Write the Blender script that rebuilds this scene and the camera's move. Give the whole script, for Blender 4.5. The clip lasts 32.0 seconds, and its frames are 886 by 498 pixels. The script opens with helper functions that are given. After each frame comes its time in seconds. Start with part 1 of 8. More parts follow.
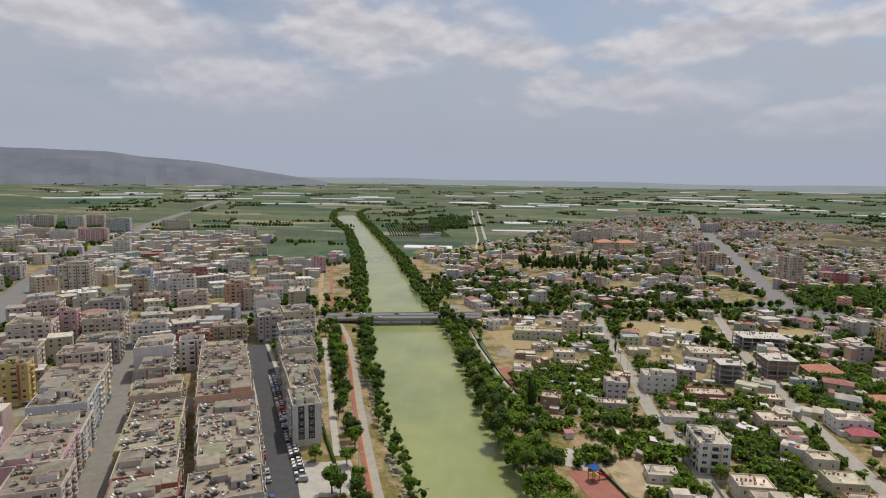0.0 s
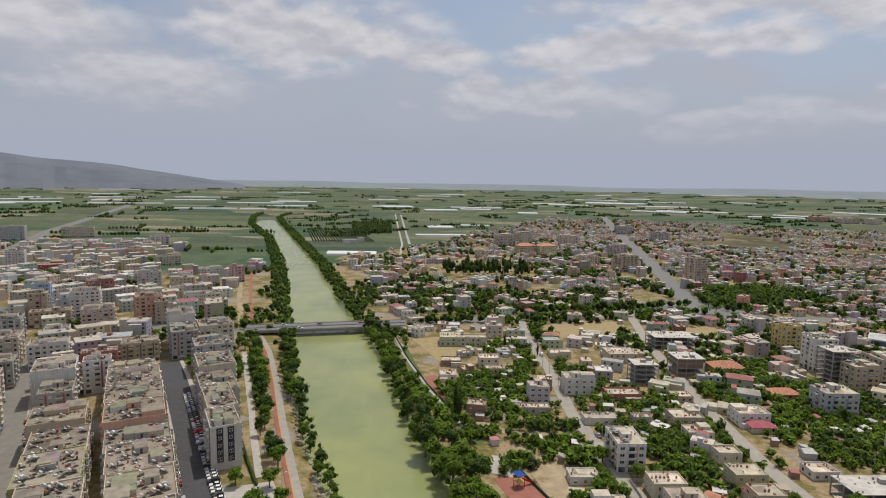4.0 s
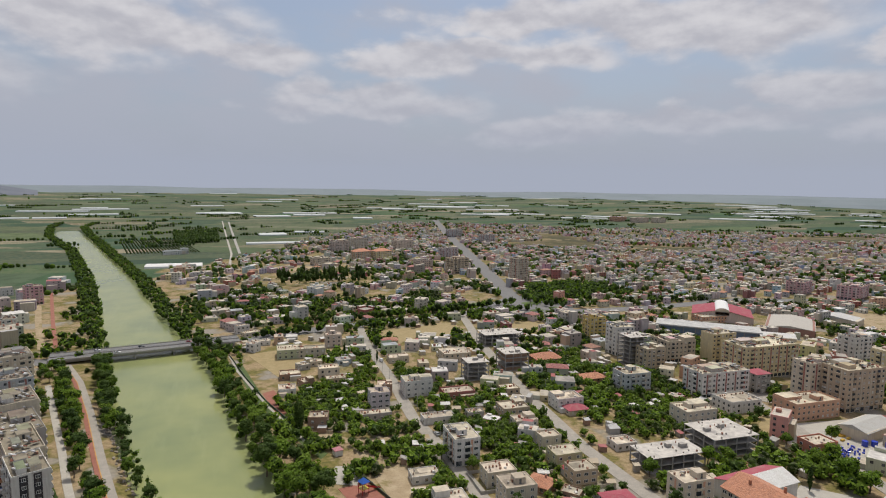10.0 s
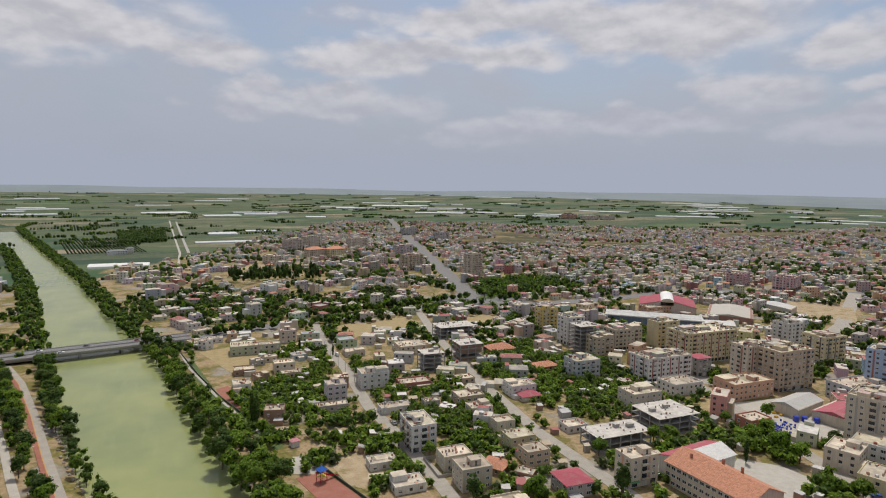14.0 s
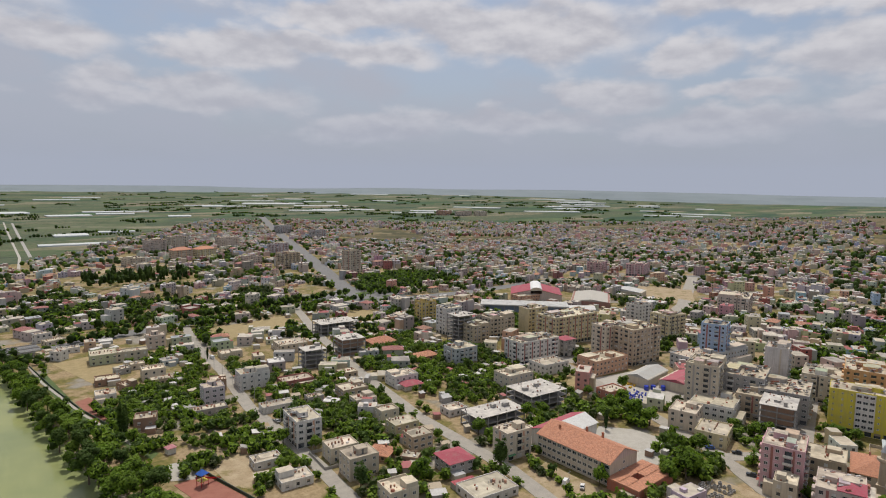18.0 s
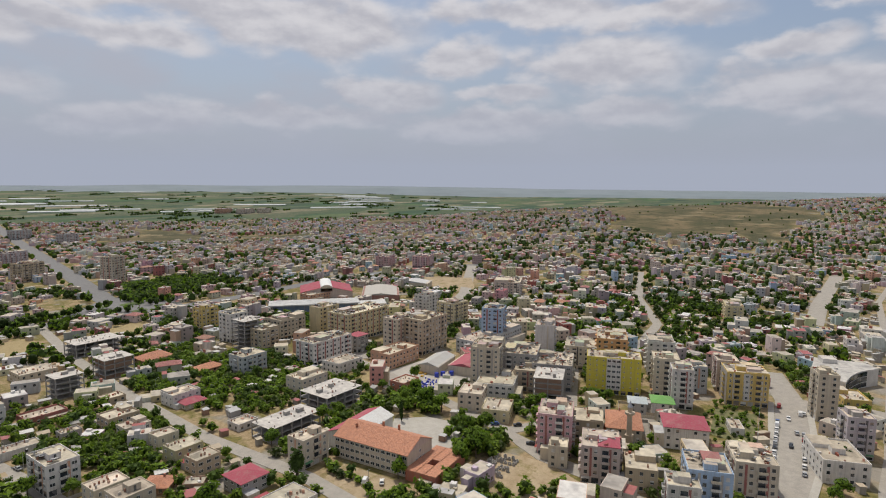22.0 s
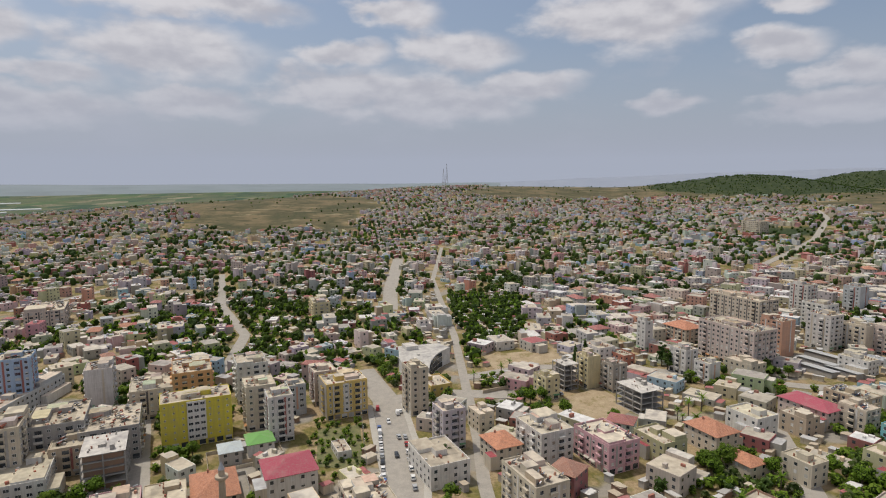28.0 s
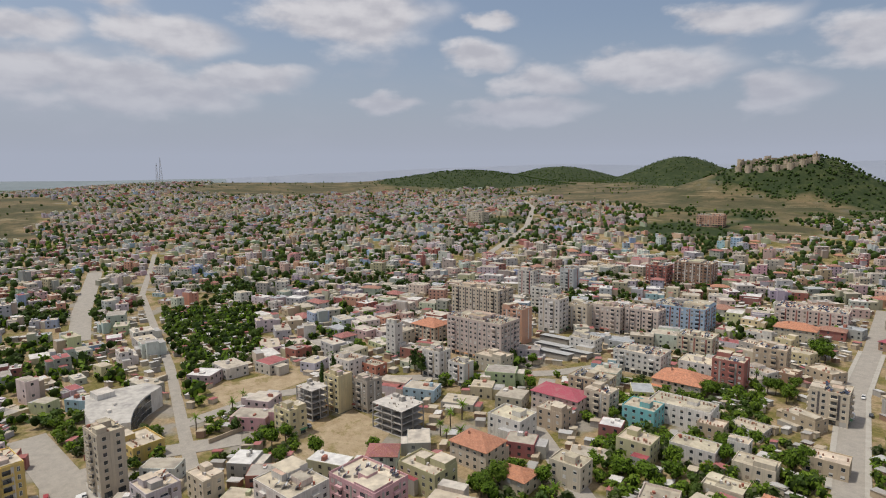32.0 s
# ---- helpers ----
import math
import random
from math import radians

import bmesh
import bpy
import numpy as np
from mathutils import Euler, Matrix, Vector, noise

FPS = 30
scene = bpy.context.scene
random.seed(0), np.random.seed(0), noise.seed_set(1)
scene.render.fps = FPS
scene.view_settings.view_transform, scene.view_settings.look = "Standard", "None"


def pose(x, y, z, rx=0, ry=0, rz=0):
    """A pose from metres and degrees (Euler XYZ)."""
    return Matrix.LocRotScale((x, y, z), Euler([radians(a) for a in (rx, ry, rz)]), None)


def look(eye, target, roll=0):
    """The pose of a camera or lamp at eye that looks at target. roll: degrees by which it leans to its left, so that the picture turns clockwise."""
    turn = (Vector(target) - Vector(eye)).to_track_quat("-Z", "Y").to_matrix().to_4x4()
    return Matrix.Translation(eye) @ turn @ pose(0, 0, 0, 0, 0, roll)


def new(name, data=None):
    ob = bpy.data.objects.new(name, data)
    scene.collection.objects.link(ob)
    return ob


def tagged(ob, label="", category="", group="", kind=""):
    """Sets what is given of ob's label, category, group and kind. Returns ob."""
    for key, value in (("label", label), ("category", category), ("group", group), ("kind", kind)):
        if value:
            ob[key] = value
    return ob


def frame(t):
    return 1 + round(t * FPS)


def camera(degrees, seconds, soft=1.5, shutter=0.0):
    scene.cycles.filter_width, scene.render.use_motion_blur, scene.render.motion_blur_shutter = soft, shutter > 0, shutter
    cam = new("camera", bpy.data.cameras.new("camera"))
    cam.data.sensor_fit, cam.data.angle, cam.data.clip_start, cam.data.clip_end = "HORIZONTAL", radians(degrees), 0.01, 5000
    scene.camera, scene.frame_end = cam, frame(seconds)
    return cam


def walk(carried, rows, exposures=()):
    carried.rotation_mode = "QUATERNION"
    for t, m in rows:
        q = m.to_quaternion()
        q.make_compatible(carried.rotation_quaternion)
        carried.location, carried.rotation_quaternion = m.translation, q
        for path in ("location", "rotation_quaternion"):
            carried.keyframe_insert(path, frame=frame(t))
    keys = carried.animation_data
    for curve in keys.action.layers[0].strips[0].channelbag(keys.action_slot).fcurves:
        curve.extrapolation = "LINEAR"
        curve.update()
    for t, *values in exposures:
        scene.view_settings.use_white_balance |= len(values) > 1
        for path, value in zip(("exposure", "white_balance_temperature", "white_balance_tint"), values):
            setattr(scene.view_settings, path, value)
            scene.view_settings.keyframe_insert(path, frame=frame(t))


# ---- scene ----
cam = camera(73.78, 32.0, soft=1.1)
PATH = [  # seconds, place, heading to the right of +y, tilt, lean
    (0, 0.00, 0.00, 116.14, -1.860, -6.953, 0.938),
    (1, 0.03, 0.56, 117.13, -0.257, -6.893, 0.976),
    (2, 0.01, 1.02, 118.02, 1.512, -6.797, 1.001),
    (3, -0.02, 1.34, 118.85, 3.404, -6.680, 1.015),
    (6, -0.15, 1.04, 122.02, 10.507, -6.338, 1.007),
    (7, -0.37, -0.04, 123.20, 13.257, -6.233, 1.025),
    (8, -0.74, -1.39, 124.03, 16.171, -6.086, 0.967),
    (9, -1.22, -2.79, 124.24, 19.264, -6.044, 0.896),
    (10, -1.81, -4.03, 123.92, 21.466, -5.957, 0.883),
    (11, -2.33, -5.20, 123.11, 22.543, -5.933, 0.900),
    (12, -2.80, -6.35, 122.02, 23.147, -5.936, 0.890),
    (13, -3.32, -7.52, 120.93, 24.369, -5.915, 0.831),
    (14, -3.97, -8.68, 120.06, 25.894, -5.933, 0.811),
    (17, -7.59, -12.75, 119.05, 34.228, -6.024, 0.768),
    (18, -9.26, -13.94, 118.90, 37.869, -6.039, 0.728),
    (19, -10.45, -14.58, 118.86, 42.542, -6.051, 0.656),
    (20, -10.67, -14.30, 118.91, 47.743, -6.101, 0.611),
    (21, -9.13, -12.73, 118.98, 53.008, -6.185, 0.538),
    (22, -5.07, -9.86, 119.08, 58.310, -6.262, 0.390),
    (23, 1.73, -6.16, 119.22, 63.959, -6.346, 0.199),
    (24, 10.94, -2.58, 119.23, 70.807, -6.415, 0.008),
    (25, 21.46, 0.38, 119.31, 77.772, -6.498, -0.119),
    (28, 55.73, 2.12, 119.94, 97.668, -6.844, -0.330),
    (29, 68.66, -0.07, 119.46, 103.969, -6.985, -0.392),
    (30, 81.72, -3.65, 118.70, 110.305, -7.090, -0.453),
    (31, 94.51, -8.55, 117.76, 116.646, -7.234, -0.483),
    (32, 106.99, -14.36, 116.77, 123.146, -7.390, -0.481),
]



def aimed(x, y, z, heading, tilt, lean):
    h, e = radians(heading), radians(tilt)
    way = (math.sin(h) * math.cos(e), math.cos(h) * math.cos(e), math.sin(e))
    return look((x, y, z), (x + way[0], y + way[1], z + way[2]), lean)


walk(cam, [(r[0], aimed(*r[1:])) for r in PATH])

# ---- sky and sun ----
SUN_AZ, SUN_EL = 35.0, 66.0      # degrees right of +y, degrees up
scene.view_settings.exposure = 0.0
world = bpy.data.worlds.new("sky")
scene.world = world
world.use_nodes = True
wn, wl = world.node_tree.nodes, world.node_tree.links
wn.clear()


def wnode(kind, **kw):
    n = wn.new(kind)
    for k, v in kw.items():
        n.inputs[k].default_value = v
    return n


def wmath(op, a, b=None, c=None):
    n = wn.new("ShaderNodeMath")
    n.operation = op
    for i, v in enumerate((a, b, c)):
        if v is None:
            continue
        if isinstance(v, (int, float)):
            n.inputs[i].default_value = v
        else:
            wl.new(v, n.inputs[i])
    return n.outputs[0]


sky = wn.new("ShaderNodeTexSky")
sky.sky_type = "NISHITA"
sky.sun_disc = False
sky.sun_elevation = radians(SUN_EL)
sky.sun_rotation = radians(SUN_AZ)
sky.dust_density = 3.0
coord = wn.new("ShaderNodeTexCoord")
sep = wn.new("ShaderNodeSeparateXYZ")
wl.new(coord.outputs["Generated"], sep.inputs[0])
up = wmath("MAXIMUM", sep.outputs["Z"], 0.0)
spread = wmath("ADD", up, 0.26)
cloud_at = wn.new("ShaderNodeCombineXYZ")
wl.new(wmath("DIVIDE", sep.outputs["X"], spread), cloud_at.inputs[0])
wl.new(wmath("DIVIDE", sep.outputs["Y"], spread), cloud_at.inputs[1])
big = wnode("ShaderNodeTexNoise", Scale=2.0, Detail=9.0, Roughness=0.5, Distortion=0.3)
wl.new(cloud_at.outputs[0], big.inputs["Vector"])
thin = wnode("ShaderNodeTexNoise", Scale=0.45, Detail=3.0, Roughness=0.5)
wl.new(cloud_at.outputs[0], thin.inputs["Vector"])
# the cover thins out towards +x
cover = wmath("ADD", wmath("MULTIPLY", big.outputs["Fac"], 0.8), wmath("MULTIPLY", thin.outputs["Fac"], 0.3))
cover = wmath("SUBTRACT", cover, wmath("MULTIPLY", sep.outputs["X"], 0.035))
ramp = wn.new("ShaderNodeValToRGB")
ramp.color_ramp.elements[0].position, ramp.color_ramp.elements[1].position = 0.505, 0.60
wl.new(cover, ramp.inputs[0])
veil = wn.new("ShaderNodeMix")
veil.data_type = "RGBA"
veil.inputs["Factor"].default_value = 0.3
wl.new(sky.outputs[0], veil.inputs[6])
veil.inputs[7].default_value = (3.3, 3.95, 5.2, 1)
# single clouds: degrees right of +y, degrees up, half width, half height
WEST = [(-32, 12.6, 8, 1.9), (-21, 8.3, 7, 2.0), (-7, 12.9, 9.5, 2.4), (4, 11.6, 5, 1.2), (13, 8.8, 6, 1.2), (19, 11.9, 5.2, 1.4), (25, 12.6, 4, 1.1), (15, 7.4, 8, 1.2),
        (31, 5.2, 6, 1.2), (29, 15.4, 9, 1.2), (32, 12.2, 4, 1.2), (41, 14.7, 8, 1.9), (44, 6.3, 9, 1.1)]
MIDDLE = [(48, 13.9, 7.5, 2.2), (53, 8.6, 3.9, 1.5), (61, 11.8, 3.6, 1.3), (73, 10.9, 6.3, 2.3), (67, 15.3, 9, 1.2), (61, 6.0, 6.8, 1.1), (76, 6.7, 4.8, 1.1), (78, 14.8, 5, 1.0), (64, 8.4, 3.5, 0.8)]
EAST = [(88, 8.4, 5.6, 1.8), (97, 7.2, 7.6, 1.7), (98.5, 11.8, 4.2, 1.7), (94, 14.7, 3.1, 1.1), (88, 11.6, 3.5, 1.0), (106, 8.6, 4, 0.9), (115, 13.9, 6.6, 2.3), (127, 10.1, 3.4, 1.0), (133, 8.0, 2.9, 1.3), (143, 9.1, 5.4, 1.4),
        (119, 6.5, 2.5, 0.8), (131, 5.4, 4.7, 0.9), (152, 6.6, 3.0, 1.3), (149, 12.2, 4, 1.2), (128, 13.6, 2.2, 0.6), (160, 10, 4, 1.4)]
DEG = 57.29578
azimuth = wmath("MULTIPLY", wmath("ARCTAN2", sep.outputs["X"], sep.outputs["Y"]), DEG)
rise = wmath("MULTIPLY", wmath("ARCSINE", up), DEG)
flat_at = wn.new("ShaderNodeCombineXYZ")
wl.new(azimuth, flat_at.inputs[0])
wl.new(wmath("MULTIPLY", rise, 2.0), flat_at.inputs[1])


def curl(scale, detail, reach_az, reach_up):
    """Noise that pushes the clouds' outlines about, in degrees."""
    n = wnode("ShaderNodeTexNoise", Scale=scale, Detail=detail, Roughness=0.54)
    wl.new(flat_at.outputs[0], n.inputs["Vector"])
    c = wn.new("ShaderNodeSeparateColor")
    wl.new(n.outputs["Color"], c.inputs[0])
    return [wmath("MULTIPLY", wmath("SUBTRACT", c.outputs[i], 0.5), r) for i, r in ((0, reach_az), (1, reach_up))]


coarse, fine = curl(0.11, 2.0, 8.0, 2.6), curl(0.2, 7.0, 6.5, 2.8)


def cloud_field():
    """Distance from the nearest cloud's middle, 1 at its rim."""
    p = wn.new("ShaderNodeCombineXYZ")
    wl.new(wmath("ADD", azimuth, wmath("ADD", coarse[0], fine[0])), p.inputs[0])
    wl.new(wmath("ADD", rise, wmath("ADD", coarse[1], fine[1])), p.inputs[1])
    best = None
    for a, e, w, h in WEST + MIDDLE + EAST:
        m = wn.new("ShaderNodeMapping")
        m.vector_type = "TEXTURE"
        m.inputs["Location"].default_value, m.inputs["Scale"].default_value = (a, e, 0), (w * 1.12, h * 1.15, 1)
        wl.new(p.outputs[0], m.inputs["Vector"])
        n = wn.new("ShaderNodeVectorMath")
        n.operation = "LENGTH"
        wl.new(m.outputs[0], n.inputs[0])
        best = n.outputs["Value"] if best is None else wmath("SMOOTH_MIN", best, n.outputs["Value"], 0.2)
    return best


def wstep(v, lo, hi, smooth=True):
    n = wn.new("ShaderNodeMapRange")
    n.interpolation_type = "SMOOTHSTEP" if smooth else "LINEAR"
    n.inputs[1].default_value, n.inputs[2].default_value = lo, hi
    wl.new(v, n.inputs[0])
    return n.outputs[0]


def wmix(f, a, b):
    n = wn.new("ShaderNodeMix")
    n.data_type = "RGBA"
    for sock, v in ((n.inputs["Factor"], f), (n.inputs[6], a), (n.inputs[7], b)):
        if isinstance(v, tuple):
            sock.default_value = (*v, 1)
        elif isinstance(v, float):
            sock.default_value = v
        else:
            wl.new(v, sock)
    return n.outputs[2]


def puff(lift):
    n = wnode("ShaderNodeTexNoise", Scale=0.2, Detail=5.0, Roughness=0.5)
    at = wn.new("ShaderNodeVectorMath")
    at.operation = "ADD"
    wl.new(flat_at.outputs[0], at.inputs[0])
    at.inputs[1].default_value = (0.3 * lift, 2.0 * lift, 0.0)
    wl.new(at.outputs[0], n.inputs["Vector"])
    return n.outputs["Fac"]


here, lump = cloud_field(), puff(0.0)
body = wstep(wmath("SUBTRACT", here, wmath("MULTIPLY", wmath("SUBTRACT", lump, 0.5), 1.5)), 1.42, 0.62)
lit = wstep(wmath("ADD", wmath("SUBTRACT", lump, puff(0.75)), wmath("MULTIPLY", wmath("SUBTRACT", here, 0.6), 0.06)), -0.2, 0.2)
# thin grey sheet, thick in the west and broken in the east
sheet = wnode("ShaderNodeTexNoise", Scale=0.075, Detail=5.0, Roughness=0.55)
wl.new(flat_at.outputs[0], sheet.inputs["Vector"])
thick = wmath("ADD", sheet.outputs["Fac"], wmath("MULTIPLY", wmath("SUBTRACT", 35.0, azimuth), 0.0022))
thick = wmath("SUBTRACT", thick, wmath("MULTIPLY", wstep(rise, 7.0, 14.0), 0.12))
base_sky = wmix(wmath("MULTIPLY", wstep(thick, 0.36, 0.66), 0.8), veil.outputs[2], (4.35, 4.45, 5.08))
one_cloud = wmix(lit, (4.7, 4.65, 5.1), (6.65, 6.5, 6.75))
seen_sky = wmix(wmath("MULTIPLY", body, 0.93), base_sky, one_cloud)
# higher up, beyond the clouds above, broken cover goes on
high_sky = wmix(ramp.outputs["Color"], veil.outputs[2], (5.6, 5.45, 5.75))
mixed_sky = wmix(wstep(rise, 16.5, 21.0), seen_sky, high_sky)
# dusty air low over the horizon
low = wmath("SUBTRACT", 1.0, wmath("MINIMUM", wmath("MULTIPLY", wmath("MAXIMUM", wmath("SUBTRACT", up, 0.03), 0.0), 4.6), 1.0))
hazy = wn.new("ShaderNodeMix")
hazy.data_type = "RGBA"
wl.new(wmath("POWER", low, 1.5), hazy.inputs["Factor"])
wl.new(mixed_sky, hazy.inputs[6])
hazy.inputs[7].default_value = (3.78, 4.12, 5.02, 1)
background = wnode("ShaderNodeBackground", Strength=0.1)
wl.new(hazy.outputs[2], background.inputs["Color"])
wl.new(background.outputs[0], wn.new("ShaderNodeOutputWorld").inputs[0])

sun = new("sun", bpy.data.lights.new("sun", "SUN"))
sun.data.energy, sun.data.angle, sun.data.color = 2.9, radians(1.0), (1.0, 0.94, 0.84)
saz, sel = radians(SUN_AZ), radians(SUN_EL)
sun.matrix_world = look((math.sin(saz) * math.cos(sel) * 900, math.cos(saz) * math.cos(sel) * 900, math.sin(sel) * 900), (0, 0, 0))


# ---- materials ----
class Mat:
    """A small builder for node materials."""

    def __init__(self, name, rough=0.85, metal=0.0):
        self.m = bpy.data.materials.new(name)
        self.m.use_nodes = True
        self.n, self.l = self.m.node_tree.nodes, self.m.node_tree.links
        self.b = self.n["Principled BSDF"]
        self.b.inputs["Roughness"].default_value = rough
        self.b.inputs["Metallic"].default_value = metal
        self.where = self.n.new("ShaderNodeNewGeometry").outputs["Position"]

    def put(self, sock, v):
        if isinstance(v, (int, float)):
            sock.default_value = v
        elif isinstance(v, tuple):
            sock.default_value = (*v, 1) if len(v) == 3 and sock.type == "RGBA" else v
        else:
            self.l.new(v, sock)

    def noise(self, scale, detail=4.0, rough=0.55, at=None):
        n = self.n.new("ShaderNodeTexNoise")
        n.inputs["Scale"].default_value, n.inputs["Detail"].default_value = scale, detail
        n.inputs["Roughness"].default_value = rough
        self.l.new(at or self.where, n.inputs["Vector"])
        return n.outputs["Fac"]

    def voronoi(self, scale, at=None, out="Color"):
        n = self.n.new("ShaderNodeTexVoronoi")
        n.inputs["Scale"].default_value = scale
        self.l.new(at or self.where, n.inputs["Vector"])
        return n.outputs[out]

    def step(self, v, lo, hi, a=0.0, b=1.0):
        n = self.n.new("ShaderNodeMapRange")
        for i, x in enumerate((lo, hi, a, b)):
            n.inputs[i + 1].default_value = x
        self.put(n.inputs[0], v)
        return n.outputs[0]

    def math(self, op, a, b=0.0):
        n = self.n.new("ShaderNodeMath")
        n.operation = op
        self.put(n.inputs[0], a), self.put(n.inputs[1], b)
        return n.outputs[0]

    def mix(self, f, a, b, kind="MIX"):
        n = self.n.new("ShaderNodeMix")
        n.data_type, n.blend_type = "RGBA", kind
        self.put(n.inputs[0], f), self.put(n.inputs[6], a), self.put(n.inputs[7], b)
        return n.outputs[2]

    def attr(self, name):
        n = self.n.new("ShaderNodeAttribute")
        n.attribute_name = name
        return n.outputs["Color"]

    def rand(self, per="object"):
        if per == "object":
            return self.n.new("ShaderNodeObjectInfo").outputs["Random"]
        return self.n.new("ShaderNodeNewGeometry").outputs["Random Per Island"]

    def ramp(self, v, stops):
        n = self.n.new("ShaderNodeValToRGB")
        el = n.color_ramp.elements
        while len(el) < len(stops):
            el.new(0.5)
        for e, (p, c) in zip(el, stops):
            e.position, e.color = p, (*c, 1)
        self.put(n.inputs[0], v)
        return n.outputs[0]

    def stretch(self, sx, sy, sz):
        n = self.n.new("ShaderNodeMapping")
        n.inputs["Scale"].default_value = (sx, sy, sz)
        self.l.new(self.where, n.inputs["Vector"])
        return n.outputs[0]

    def bump(self, v, height, strength=0.5):
        n = self.n.new("ShaderNodeBump")
        n.inputs["Strength"].default_value, n.inputs["Distance"].default_value = strength, height
        self.put(n.inputs["Height"], v)
        self.l.new(n.outputs[0], self.b.inputs["Normal"])

    def done(self, colour):
        self.put(self.b.inputs["Base Color"], colour)
        return self.m


def make_paint():
    """Painted render: the paint's own colour, rain streaks, dust and patches."""
    m = Mat("painted_render", 0.88)
    m.b.inputs["Specular IOR Level"].default_value = 0.2
    streak = m.noise(1.0, 5, 0.6, m.stretch(1.6, 1.6, 0.12))
    patch = m.noise(0.22, 4)
    c = m.mix(m.step(streak, 0.45, 0.75, 0, 0.45), m.attr("Col"), (0.24, 0.21, 0.18), "MIX")
    c = m.mix(m.step(patch, 0.5, 0.72, 0, 0.3), c, (0.33, 0.29, 0.24))
    m.bump(m.noise(9.0), 0.02, 0.4)
    return m.done(c)


def make_deck():
    """Flat roof concrete: chalky, with puddle stains and darker repairs."""
    m = Mat("roof_screed", 0.92)
    m.b.inputs["Specular IOR Level"].default_value = 0.2
    own = m.attr("Col")
    c = m.mix(m.step(m.noise(0.35, 6, 0.65), 0.4, 0.66), own, m.mix(1.0, own, (0.68, 0.67, 0.68), "MULTIPLY"))
    c = m.mix(m.step(m.noise(1.4, 5, 0.7), 0.52, 0.7, 0, 0.5), c, m.mix(1.0, own, (1.22, 1.24, 1.28), "MULTIPLY"))
    c = m.mix(m.step(m.noise(0.12, 2), 0.55, 0.7, 0, 0.6), c, m.mix(1.0, own, (0.42, 0.42, 0.46), "MULTIPLY"))
    m.bump(m.noise(5.0), 0.03, 0.5)
    return m.done(c)


def make_tiles():
    m = Mat("clay_tiles", 0.8)
    c = m.mix(m.step(m.noise(0.8, 6, 0.7), 0.4, 0.7), m.attr("Col"), (0.30, 0.13, 0.08))
    c = m.mix(m.step(m.noise(3.0, 4), 0.5, 0.75, 0, 0.6), c, (0.55, 0.34, 0.24))
    w = m.n.new("ShaderNodeTexWave")
    w.inputs["Scale"].default_value, w.inputs["Distortion"].default_value = 3.0, 0.6
    m.l.new(m.where, w.inputs["Vector"])
    m.bump(w.outputs["Fac"], 0.06, 0.6)
    return m.done(c)


def make_plain(name, colour, rough=0.7, metal=0.0, grain=2.0, dirt=0.3, dark=(0.1, 0.09, 0.08)):
    m = Mat(name, rough, metal)
    c = m.mix(m.step(m.noise(grain, 5, 0.65), 0.42, 0.72, 0, dirt), colour, dark)
    m.bump(m.noise(grain * 6), 0.01, 0.3)
    return m.done(c)


def make_glass():
    m = Mat("window_glass", 0.08)
    c = m.ramp(m.voronoi(0.35), [(0.0, (0.02, 0.025, 0.03)), (0.7, (0.05, 0.06, 0.07)), (1.0, (0.16, 0.17, 0.17))])
    m.b.inputs["Specular IOR Level"].default_value = 0.7
    return m.done(c)


def make_leaf(name, a, b, c, per="island"):
    m = Mat(name, 0.7)
    m.b.inputs["Specular IOR Level"].default_value = 0.15
    t = m.math("ADD", m.math("MULTIPLY", m.rand("object"), 0.55), m.math("MULTIPLY", m.rand("island"), 0.45))
    col = m.ramp(t, [(0.0, a), (0.55, b), (1.0, c)])
    col = m.mix(m.step(m.noise(0.05, 2), 0.4, 0.65, 0, 0.5), col, (0.09, 0.135, 0.024))
    thin = m.n.new("ShaderNodeBsdfTranslucent")
    m.l.new(m.mix(1.0, col, (1.25, 1.35, 0.7), "MULTIPLY"), thin.inputs["Color"])
    both = m.n.new("ShaderNodeMixShader")
    both.inputs[0].default_value = 0.34
    m.l.new(m.b.outputs[0], both.inputs[1])
    m.l.new(thin.outputs[0], both.inputs[2])
    m.l.new(both.outputs[0], m.n["Material Output"].inputs["Surface"])
    return m.done(col)


